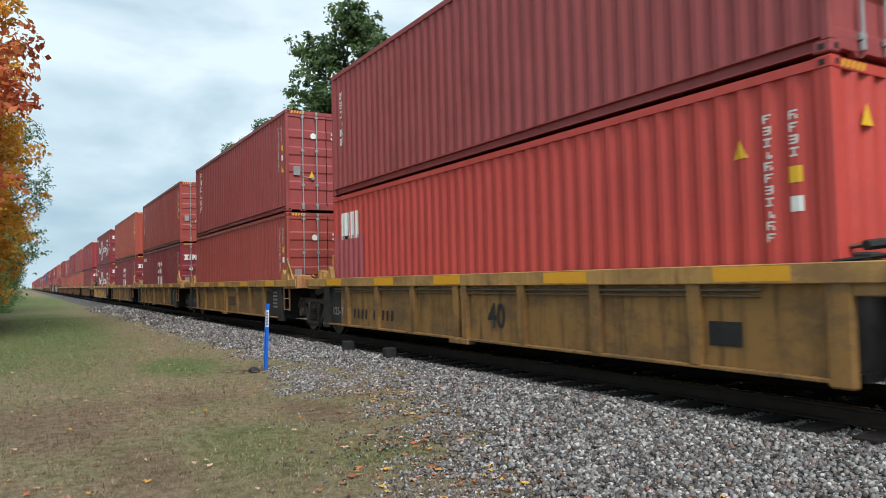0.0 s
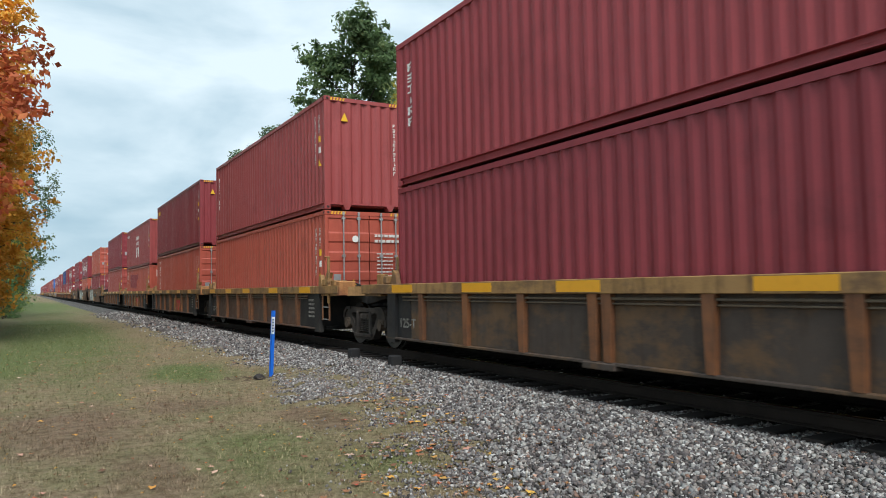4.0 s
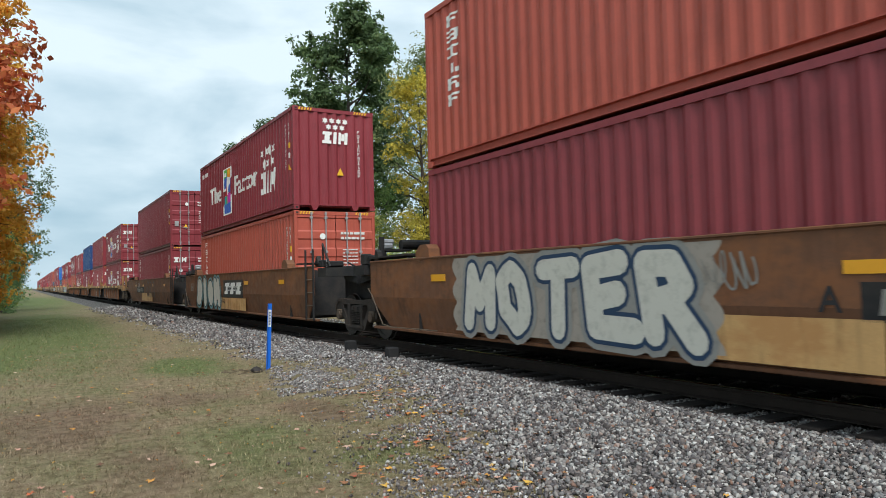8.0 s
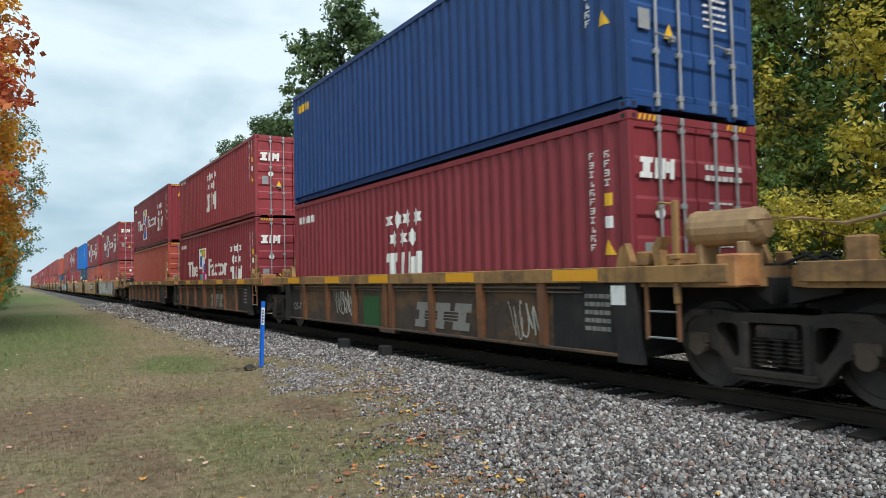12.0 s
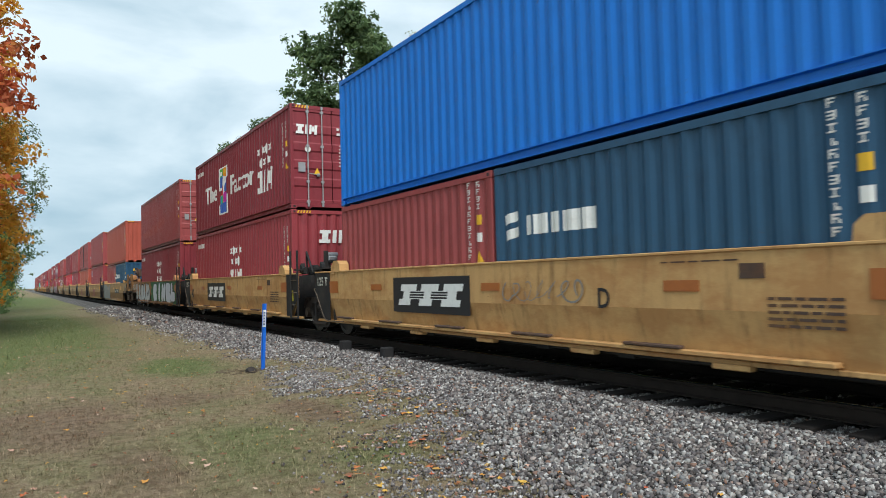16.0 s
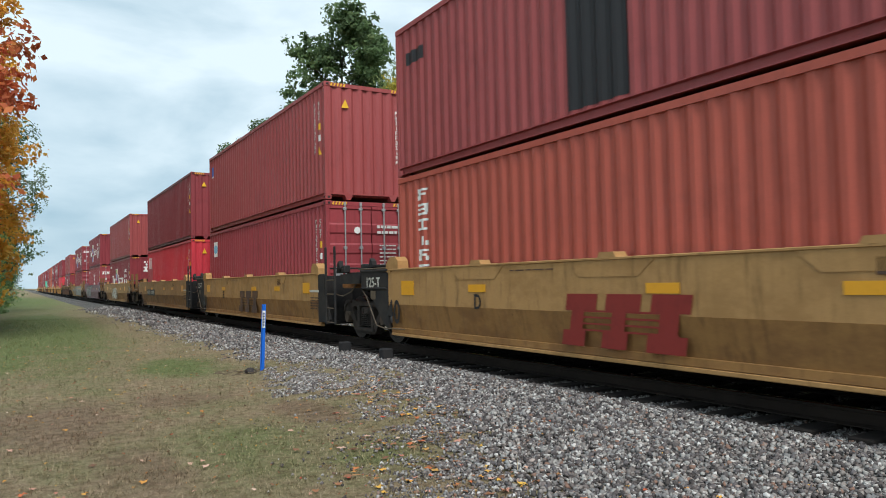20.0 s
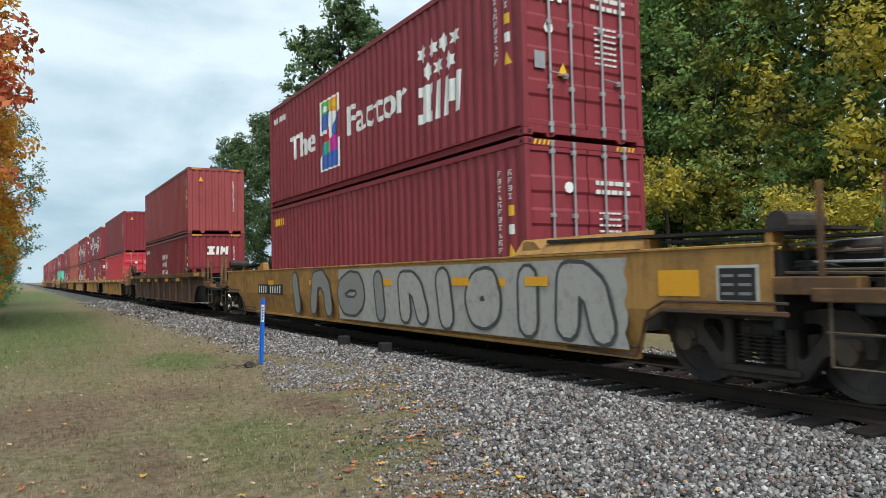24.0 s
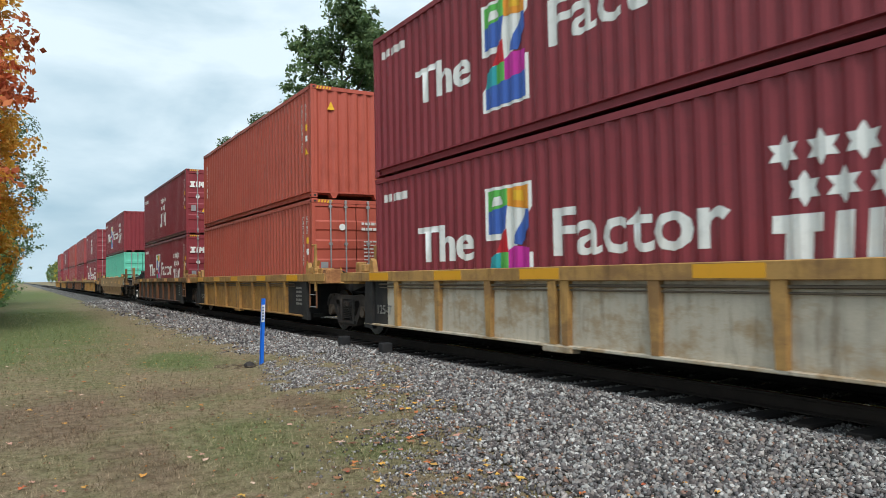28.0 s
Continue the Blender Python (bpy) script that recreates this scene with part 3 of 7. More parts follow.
def marker_post():
    post = tagged(new("marker_post"), "leaning blue plastic marker post with a white label", "marker post")
    post.matrix_world = pose(-3.60, 13.52, 0, 0, 3.2, 30)
    blue = plain_paint("post_blue", (0.012, 0.120, 0.520), 0.15, 0.4)
    bm = bmesh.new()
    prism(bm, [(-0.052, -0.012), (0.0, 0.012), (0.052, -0.012), (0.052, -0.002), (0.0, 0.022), (-0.052, -0.002)], "z", -0.1, 1.30)
    part("blade", bm, blue, post)
    bm = bmesh.new()
    prism(bm, [(-0.040, -0.012), (0.0, 0.006), (0.040, -0.012), (0.040, -0.006), (0.0, 0.012), (-0.040, -0.006)], "z", 0.85, 1.18)
    label = part("label_plate", bm, WHITE, post, "white printed label")
    bm = bmesh.new()
    for i in range(5):
        box(bm, -0.022, 0.022, -0.0135, -0.0095, 0.89 + i * 0.055, 0.92 + i * 0.055)
    part("printing", bm, plain_paint("label_ink", (0.15, 0.2, 0.32), 0.1), label, "unreadable printed bars")["kind"] = "stuff"


marker_post()


def track_boxes():
    """Low dark blocks that stand beside the near rail."""
    for y in (14.3, 12.3):
        bm = bmesh.new()
        box(bm, -0.11, 0.11, -0.10, 0.10, 0.0, 0.24, 0.02)
        ob = part("tie_block", bm, HOSE, None)
        ob.location = (-1.56, y, 0.17)
        tagged(ob, "short dark wooden block standing beside the rail", "block", "blocks beside the rail")


track_boxes()


def debris():
    """Dead sticks and a dark stone by the post."""
    rng = random.Random(8)
    bm = bmesh.new()
    for i in range(9):
        a, l = rng.uniform(-0.5, 0.5), rng.uniform(0.25, 0.6)
        x, y = rng.uniform(-4.5, -3.95), 13.6 + rng.uniform(-0.5, 0.4)
        rod(bm, (x, y, 0.03), (x + l * math.cos(a), y + l * math.sin(a), 0.05 + rng.uniform(0, 0.05)), 0.007, 0.004, 5)
    tagged(part("dead_sticks", bm, grimy("dead_wood", (0.12, 0.09, 0.06), (0.05, 0.04, 0.03), 0.5, 0.9), None), "small heap of dead sticks in the grass", "sticks", kind="stuff")
    bm = bmesh.new()
    bmesh.ops.create_icosphere(bm, subdivisions=2, radius=0.11)
    for v in bm.verts:
        v.co *= 1 + 0.35 * noise.noise(v.co * 9)
        v.co.z *= 0.75
    ob = part("dark_stone", bm, IRON, None)
    ob.location = (-3.86, 13.35, 0.06)
    tagged(ob, "rounded dark stone beside the marker post", "stone")


debris()

# ---- trees ----
BARK = grimy("bark", (0.055, 0.045, 0.035), (0.11, 0.10, 0.085), 0.6, 0.95)


def leaf_material(name, *stops):
    n = Nodes(name)
    geo = n.t.nodes.new("ShaderNodeNewGeometry")
    v = n.shifted()
    spray = n.ramp(n.noise(v, 1.5, 3), (0.34, 0.0), (0.68, 1.0))
    c = n.ramp(n.mix(0.62, geo.outputs["Random Per Island"], spray), *stops)
    big = n.ramp(n.noise(v, 0.4, 3), (0.36, 0.66), (0.66, 1.15))
    c = n.mix(1.0, c, big, "MULTIPLY")
    n.done(c, 0.6)
    n.p.inputs["Specular IOR Level"].default_value = 0.25
    glow = n.t.nodes.new("ShaderNodeBsdfTranslucent")
    n.link(c, glow.inputs["Color"])
    both = n.t.nodes.new("ShaderNodeMixShader")
    both.inputs[0].default_value = 0.46
    n.link(n.p.outputs[0], both.inputs[1])
    n.link(glow.outputs[0], both.inputs[2])
    n.link(both.outputs[0], n.t.nodes["Material Output"].inputs["Surface"])
    return n.mat


LEAF = {
    "deep": leaf_material("leaf_deep_green", (0.0, (0.055, 0.100, 0.042)), (0.6, (0.125, 0.195, 0.080)), (1.0, (0.250, 0.320, 0.135))),
    "oak": leaf_material("leaf_dark_green", (0.0, (0.080, 0.150, 0.066)), (0.6, (0.190, 0.310, 0.135)), (1.0, (0.400, 0.520, 0.230))),
    "green": leaf_material("leaf_green", (0.0, (0.100, 0.180, 0.060)), (0.6, (0.235, 0.370, 0.115)), (1.0, (0.480, 0.560, 0.190))),
    "grey": leaf_material("leaf_grey_green", (0.0, (0.120, 0.165, 0.070)), (0.6, (0.270, 0.335, 0.135)), (1.0, (0.500, 0.520, 0.210))),
    "yellow": leaf_material("leaf_yellow", (0.0, (0.240, 0.250, 0.060)), (0.5, (0.560, 0.470, 0.080)), (1.0, (0.850, 0.670, 0.110))),
    "lime": leaf_material("leaf_yellow_green", (0.0, (0.160, 0.220, 0.070)), (0.6, (0.400, 0.440, 0.120)), (1.0, (0.760, 0.630, 0.140))),
    "orange": leaf_material("leaf_orange", (0.0, (0.640, 0.360, 0.050)), (0.4, (0.820, 0.400, 0.070)), (0.75, (0.820, 0.520, 0.080)), (1.0, (0.780, 0.190, 0.080))),
    "scarlet": leaf_material("leaf_scarlet", (0.0, (0.500, 0.105, 0.055)), (0.5, (0.700, 0.205, 0.085)), (1.0, (0.760, 0.370, 0.090))),
}


def tree_meshes(seed, h, spread, clear, leaves, size, limbs=13, droop=0.0, slim=0.0):
    """A trunk with limbs, and a crown of leaves clumped round the limbs' ends. h: height; spread: the crown's radius; clear: bare trunk."""
    rng = np.random.default_rng(seed)
    bm = bmesh.new()
    r0 = 0.016 * h + 0.05
    top = Vector((rng.normal(0, 0.03) * h, rng.normal(0, 0.03) * h, h * 0.86))
    spine = [Vector((0, 0, -0.3)), Vector((rng.normal(0, 0.1), rng.normal(0, 0.1), h * 0.22)), top * 0.55, top * 0.8, top]
    for i, (a, b) in enumerate(zip(spine, spine[1:])):
        rod(bm, a, b, r0 * (1 - i * 0.22), r0 * (1 - (i + 1) * 0.22), 7)
    tips = []
    for k in range(limbs):
        f = (k + 0.5) / limbs
        z = clear + (h * 0.84 - clear) * f ** 0.9
        base = spine[1].lerp(top, max(0, (z - spine[1].z) / (top.z - spine[1].z))) if z > spine[1].z else Vector((0, 0, z))
        a = k * 2.399 + rng.normal(0, 0.35)
        wide = spread * (0.45 + 0.75 * math.sin(math.pi * min(1, (0.18 + 0.82 * f)) ** (1.0 + slim))) * rng.uniform(0.72, 1.12)
        rise = (0.25 + 0.75 * f) * wide * rng.uniform(0.5, 1.0) - droop * wide
        mid = base + Vector((math.cos(a) * wide * 0.5, math.sin(a) * wide * 0.5, rise * 0.42))
        end = base + Vector((math.cos(a) * wide, math.sin(a) * wide, rise))
        r = r0 * 0.42 * (1.05 - 0.6 * f)
        rod(bm, base, mid, r, r * 0.6, 5), rod(bm, mid, end, r * 0.6, r * 0.18, 5)
        for q, weight in ((end, 1.0), (mid.lerp(end, 0.5), 0.9), (mid, 0.35)):
            tips.append((q, weight, spread * 0.34))
        for j in range(3):
            p = mid.lerp(end, rng.uniform(0.1, 0.8))
            b = a + rng.normal(0, 0.8)
            l = wide * rng.uniform(0.25, 0.5)
            e = p + Vector((math.cos(b) * l, math.sin(b) * l, l * rng.uniform(-0.1 - droop, 0.8)))
            rod(bm, p, e, r * 0.35, r * 0.1, 4)
            tips.append((e, 0.9, spread * 0.30))
    tips.append((top + Vector((0, 0, h * 0.06)), 1.2, spread * 0.2))
    # sprays round every limb's end, and the leaves of each spray
    w = np.array([t[1] for t in tips])
    each = 10
    c = np.repeat(np.array([t[0] for t in tips]), each, axis=0)
    rad = np.repeat(np.array([t[2] for t in tips]), each)
    d = rng.normal(size=(len(c), 3))
    d /= np.linalg.norm(d, axis=1, keepdims=True)
    c = c + d * (rad * rng.uniform(0.3, 1.3, len(c)))[:, None] * np.array((1.15, 1.15, 0.8))
    small = rad * rng.uniform(0.20, 0.42, len(c))
    share = np.repeat(w, each) * small ** 1.6
    pick = rng.choice(len(c), leaves, p=share / share.sum())
    out = d[pick]
    d = rng.normal(size=(leaves, 3))
    d /= np.linalg.norm(d, axis=1, keepdims=True)
    p = c[pick] + d * (small[pick] * rng.uniform(0.15, 1.35, leaves) ** 0.8)[:, None] * np.array((1.3, 1.3, 0.62))
    k = spread / np.percentile(np.hypot(p[:, 0], p[:, 1]), 96)
    p[:, :2] *= k
    p[:, 2] *= h / np.percentile(p[:, 2], 99.5)
    for v in bm.verts:
        if v.co.z > clear:
            v.co.x, v.co.y = v.co.x * k, v.co.y * k
    trunk = as_mesh("trunk", bm, BARK)
    u = rng.normal(size=(leaves, 3))
    n = rng.normal(size=(leaves, 3)) * 0.6 + out * 0.5 + d * 0.4 + np.array((0, 0, 0.55))
    u = np.cross(n, u)
    u /= np.linalg.norm(u, axis=1, keepdims=True)
    s = np.cross(n, u)
    s /= np.linalg.norm(s, axis=1, keepdims=True)
    k = (size * rng.uniform(0.55, 1.3, leaves))[:, None]
    v = np.stack([p - u * k * 1.15, p + s * k * 0.62 - u * k * 0.1, p + u * k * 1.0, p - s * k * 0.62 + u * k * 0.1], 1)
    return trunk, v.reshape(-1, 3), np.arange(4 * leaves).reshape(-1, 4)


def tree(kind_name, label, leaf, where, turn=0.0, scale=1.0, **shape):
    trunk, v, f = shape["built"]
    t = tagged(new(kind_name), label, "tree")
    t.matrix_world = pose(*where, 0, 0, turn) @ Matrix.Scale(scale, 4)
    piece("trunk", trunk, t)
    piece("crown", shared(("crown", id(v), leaf), lambda: fast_mesh("crown", v, f, LEAF[leaf])), t)
    return t


OAK = tree_meshes(11, 22.5, 4.9, 4.0, 36000, 0.165, 19)
VERGE_TALL = tree_meshes(22, 18.0, 4.2, 1.5, 32000, 0.125, 26)
VERGE_ROUND = tree_meshes(23, 14.0, 4.2, 0.8, 28000, 0.110, 22, 0.15)
DISTANT = tree_meshes(24, 16.0, 4.2, 1.5, 1300, 0.42, 12)
TALL = tree_meshes(12, 18.0, 4.2, 2.0, 19000, 0.100, 24)
ROUND = tree_meshes(13, 14.0, 4.2, 1.0, 18000, 0.092, 20, 0.1)
SLIM = tree_meshes(14, 15.5, 2.5, 1.5, 14000, 0.100, 26, 0.0, 0.4)
LOW = tree_meshes(15, 7.5, 3.0, 0.5, 9500, 0.076, 15, 0.2)
BUSH = tree_meshes(16, 3.2, 1.9, 0.1, 4200, 0.060, 12, 0.15)
CONE = tree_meshes(20, 16.0, 3.3, 0.5, 21000, 0.110, 34, 0.0, 0.5)
SAPLING = tree_meshes(19, 5.3, 2.3, 4.4, 3200, 0.070, 8, 0.4)
FAR_TALL = tree_meshes(17, 18.0, 4.0, 2.0, 3400, 0.25, 14)
FAR_ROUND = tree_meshes(18, 14.0, 4.2, 1.0, 3200, 0.23, 13, 0.1)

WORDS = {"deep": "deep green", "oak": "dark green", "green": "green", "grey": "dull grey-green", "yellow": "yellow autumn", "lime": "yellow-green turning", "orange": "orange autumn", "scarlet": "red and orange autumn"}


def plant(built, leaf, x, y, turn, scale, where="beyond the railway track"):
    small = built is BUSH
    size = "leafy" if small else "slender young" if built is SAPLING else "tall"
    tree("bush" if small else "tree", f"{size} {WORDS[leaf]} {'bush' if small else 'deciduous tree'} {where}", leaf,
         (x, y, ground_height(x, y) - 0.05), turn, scale, built=built)


# the wood beyond the track: (shape, leaf, x, y, scale)
# those below y = 10 are out of view, added only for bounced light
rng_wood = random.Random(21)
for built, leaf, x, y, scale in (
        (OAK, "deep", 14.6, 51.0, 1.0), (VERGE_TALL, "deep", 14.5, 70.0, 0.98), (VERGE_TALL, "deep", 14.0, 81.0, 0.96), (SLIM, "deep", 13.5, 60.5, 0.80), (ROUND, "green", 13.4, 47.5, 0.66), (LOW, "lime", 12.6, 44.0, 0.8), (TALL, "grey", 16.2, 41.5, 0.96),
        (SLIM, "yellow", 13.3, 37.5, 0.90), (LOW, "yellow", 12.3, 36.0, 0.75), (CONE, "grey", 14.2, 30.6, 0.90), (LOW, "lime", 12.4, 29.5, 0.85),
        (TALL, "oak", 18.0, 23.4, 1.0), (TALL, "oak", 15.2, 20.9, 0.96), (TALL, "green", 17.0, 20.0, 1.10), (ROUND, "green", 13.4, 18.2, 0.92), (SLIM, "lime", 12.4, 15.8, 0.78), (TALL, "green", 14.8, 14.8, 1.0), (ROUND, "yellow", 13.2, 10.9, 0.98), (SLIM, "lime", 14.6, 13.4, 0.95),
        (FAR_TALL, "green", 15.0, 8.0, 1.0), (FAR_ROUND, "yellow", 14.0, 4.5, 0.95), (TALL, "oak", 16.6, 25.6, 0.98), (TALL, "green", 13.6, 21.6, 0.80), (LOW, "green", 12.2, 20.0, 0.95), (FAR_TALL, "oak", 15.0, 0.0, 1.0), (FAR_ROUND, "lime", 14.0, -5.0, 1.0), (FAR_TALL, "green", 15.5, -10.0, 1.0), (FAR_TALL, "oak", 15.0, -16.0, 0.9),
        (LOW, "green", 12.2, 26.2, 0.75), (LOW, "oak", 11.6, 22.0, 1.0), (SAPLING, "yellow", 10.6, 16.0, 0.98), (SAPLING, "yellow", 10.5, 10.8, 0.72), (LOW, "green", 12.4, 17.6, 0.7), (LOW, "lime", 12.8, 14.0, 0.85), (LOW, "green", 12.2, 12.2, 0.7), (BUSH, "green", 11.8, 7.0, 1.6), (BUSH, "oak", 11.5, 2.0, 1.6), (BUSH, "green", 12.0, -4.0, 1.6)):
    plant(built, leaf, x, y, rng_wood.uniform(0, 360), scale)
for i in range(11):
    near = -10 + i * 5.6 < 22
    plant(FAR_TALL if near else FAR_ROUND, ("oak", "green", "oak")[i % 3], rng_wood.uniform(20, 23), -10 + i * 5.6, rng_wood.uniform(0, 360), rng_wood.uniform(0.85, 1.0) if near else 0.62)
for i in range(17):
    plant(BUSH, ("green", "lime", "oak", "green", "lime", "yellow")[i % 6], rng_wood.uniform(8.6, 10.3), -6 + i * 3.0 + rng_wood.uniform(-1, 1), rng_wood.uniform(0, 360), rng_wood.uniform(0.6, 1.1))
y = 92.0
while y < 700:
    b, leaf = rng_wood.choice(((FAR_TALL, "oak"), (FAR_TALL, "grey"), (FAR_TALL, "oak"), (FAR_ROUND, "green"), (FAR_ROUND, "lime"), (FAR_ROUND, "yellow")))
    plant(b if y < 180 else DISTANT, leaf, rng_wood.uniform(14.5, 18.0), y, rng_wood.uniform(0, 360), rng_wood.uniform(0.72, 0.95))
    if y < 130:
        plant(LOW, "oak", rng_wood.uniform(12.5, 15), y + 4, rng_wood.uniform(0, 360), 0.9)
    y += rng_wood.uniform(8, 11) * (1 if y < 130 else 2.2)

# autumn trees along the grass verge
for built, leaf, x, y, turn, scale in ((VERGE_TALL, "scarlet", -12.3, 27.5, 140, 1.12), (VERGE_TALL, "orange", -11.3, 38.0, 10, 1.0), (VERGE_ROUND, "orange", -10.5, 33.5, 80, 0.74), (TALL, "deep", -9.1, 60.0, 40, 0.78),
                                       (VERGE_ROUND, "orange", -11.0, 47.0, 200, 0.70), (ROUND, "lime", -10.6, 74.0, 0, 0.75), (VERGE_ROUND, "orange", -12.0, 31.0, 200, 0.95), (VERGE_TALL, "orange", -11.9, 35.5, 300, 0.80), (TALL, "oak", -12.3, 44.0, 120, 0.95), (FAR_TALL, "green", -10.4, 95.0, 70, 0.7), (FAR_ROUND, "oak", -10.8, 125.0, 20, 0.8), (FAR_TALL, "green", -11.0, 165.0, 0, 0.8),
                                       (FAR_ROUND, "green", -11.2, 230.0, 0, 0.8), (LOW, "green", -10.2, 66.0, 30, 0.75), (BUSH, "oak", -9.3, 58.0, 0, 1.0), (BUSH, "green", -9.6, 50.0, 50, 0.8), (LOW, "oak", -9.9, 105.0, 0, 0.9), (BUSH, "lime", -10.0, 44.0, 90, 0.7)):
    plant(built, leaf, x, y, turn, scale, "beside the mown verge")

# ---- shipping containers: own space has its base centre at the origin; the leading end looks to -y ----
WIDE = 1.219
FADED = painted_steel("paint_faded_pink", (0.34, 0.075, 0.085), fade=0.4)
PITCH, DEPTH = 0.278, 0.036
BREAKS = (0.0, 0.072, 0.139, 0.211)


def dent(y, half):
    """How far the corrugated wall stands behind its outer plane."""
    s = (y + half) % PITCH
    a, b, c = BREAKS[1:]
    if s < a:
        return 0.0
    if s < b:
        return DEPTH * (s - a) / (b - a)
    if s < c:
        return DEPTH
    return DEPTH * (1 - (s - c) / (PITCH - c))


def wave(half):
    """The places where the corrugation bends, and their depths."""
    out, k = [], 0
    while True:
        for b in BREAKS:
            y = -half + k * PITCH + b
            if y >= half:
                out.append((half, dent(half - 1e-6, half)))
                return out
            out.append((y, dent(y + 1e-6, half)))
        k += 1


def side_wall(length, height, side):
    """A corrugated side wall; side is -1 or 1."""
    half = length / 2 - 0.10
    verts, faces = [], []
    for y, d in wave(half):
        x = side * (WIDE - 0.014 - d)
        verts += [(x, y, 0.16), (x, y, height - 0.10)]
    n = len(verts) // 2
    for i in range(n - 1):
        a = 2 * i
        faces.append((a, a + 1, a + 3, a + 2) if side < 0 else (a, a + 2, a + 3, a + 1))
    return raw_mesh("side_wall", verts, faces)


def end_wall(length, height):
    """The corrugated blank end."""
    half = WIDE - 0.09
    verts, faces = [], []
    for x, d in wave(half):
        verts += [(x, -length / 2 + 0.014 + d * 1.2, 0.16), (x, -length / 2 + 0.014 + d * 1.2, height - 0.10)]
    for i in range(len(verts) // 2 - 1):
        a = 2 * i
        faces.append((a, a + 2, a + 3, a + 1))
    return raw_mesh("end_wall", verts, faces)


def shell(length, height, tunnel=False):
    """Rails, posts, floor, roof and sills; under a blank end runs a tunnel for the trailer's gooseneck."""
    bm = bmesh.new()
    h = length / 2
    for s in (-1, 1):
        x0, x1 = sorted((s * (WIDE - 0.002), s * (WIDE - 0.075)))
        box(bm, x0, x1, -h + 0.1, h - 0.1, height - 0.105, height - 0.012)
        o, w = WIDE - 0.004, WIDE - 0.062
        prism(bm, [(s * o, 0.172), (s * o, 0.158), (s * w, 0.150), (s * w, 0.046), (s * o, 0.040), (s * o, 0.028), (s * (w - 0.01), 0.028), (s * (w - 0.01), 0.172)], "y", -h + 0.1, h - 0.1)
        for e in (-1, 1):
            y0, y1 = sorted((e * (h - 0.004), e * (h - 0.10)))
            box(bm, *sorted((s * (WIDE - 0.003), s * (WIDE - 0.10))), y0, y1, 0.115, height - 0.115, 0.012)
    for e in (-1, 1):
        y0, y1 = sorted((e * (h - 0.006), e * (h - 0.09)))
        box(bm, -WIDE + 0.09, WIDE - 0.09, y0, y1, height - 0.115, height - 0.016)
        if e < 0 and tunnel:
            box(bm, -WIDE + 0.09, WIDE - 0.09, y0, y1, 0.125, 0.165)
            for s in (-1, 1):
                prism(bm, [(s * 0.50, 0.125), (s * 0.56, 0.0), (s * 0.66, 0.0), (s * 0.72, 0.125)], "y", e * (h - 0.20), e * (h - 0.01))
            continue
        box(bm, -WIDE + 0.09, WIDE - 0.09, y0, y1, 0.05, 0.165)
        for s in (-1, 1):
            prism(bm, [(s * 0.62, 0.05), (s * 0.68, -0.0), (s * 0.78, -0.0), (s * 0.82, 0.05)], "y", e * (h - 0.08), e * (h - 0.01))
    box(bm, -WIDE + 0.06, WIDE - 0.06, -h + 0.09, h - 0.09, height - 0.05, height - 0.022)
    box(bm, -WIDE + 0.06, WIDE - 0.06, -h + 0.09, h - 0.09, 0.09, 0.14)
    for y in (-h + 0.089, h - 0.089):
        for z in (0.059, height - 0.059):
            box(bm, WIDE - 0.162, WIDE, y - 0.089, y + 0.089, z - 0.059, z + 0.059)
    return as_mesh("frame", bm)


def casting(bm, x, y, z):
    """A corner casting as a solid block; its holes are dark plates laid on."""
    w, l, t = 0.162, 0.178, 0.118
    box(bm, x - w / 2, x + w / 2, y - l / 2, y + l / 2, z - t / 2, z + t / 2, 0.012)


def door_leaf(height, side):
    """A steel door leaf, pressed into five bands."""
    x0, x1 = sorted((side * 0.012, side * (WIDE - 0.10)))
    z0, z1 = 0.17, height - 0.12
    line = [(0.060, z1), (0.060, z0), (0.012, z0), (0.012, z0 + 0.07), (0.038, z0 + 0.09)]
    step = (z1 - z0 - 0.14) / 5
    for i in range(1, 5):
        z = z0 + 0.07 + step * i
        line += [(0.038, z - 0.14), (0.013, z - 0.095), (0.013, z + 0.095), (0.038, z + 0.14)]
    line += [(0.038, z1 - 0.09), (0.012, z1 - 0.07), (0.012, z1)]
    bm = bmesh.new()
    prism(bm, line, "x", x0, x1)
    return as_mesh("door", bm)


def lock_rod(height):
    bm = bmesh.new()
    rod(bm, (0, -0.03, 0.12), (0, -0.03, height - 0.07), 0.019, sides=8)
    for z in (0.19, 0.75, height * 0.6, height - 0.2):
        box(bm, -0.045, 0.045, -0.045, 0.014, z - 0.035, z + 0.035, 0.008)
    for z in (0.10, height - 0.08):
        box(bm, -0.03, 0.03, -0.05, 0.0, z - 0.05, z + 0.05, 0.01)
    return as_mesh("locking_rod", bm, ZINC)


def lock_handle(side):
    bm = bmesh.new()
    rod(bm, (0, -0.05, 0.98), (side * 0.36, -0.045, 0.94), 0.013, 0.016, 6)
    box(bm, min(side * 0.28, side * 0.36), max(side * 0.28, side * 0.36), -0.05, 0.012, 0.90, 0.985, 0.006)
    return as_mesh("handle", bm, ZINC)


def in_paint(mesh, paint):
    """The same shape in another paint."""
    me = mesh.copy()
    me.materials.clear()
    me.materials.append(paint)
    return me


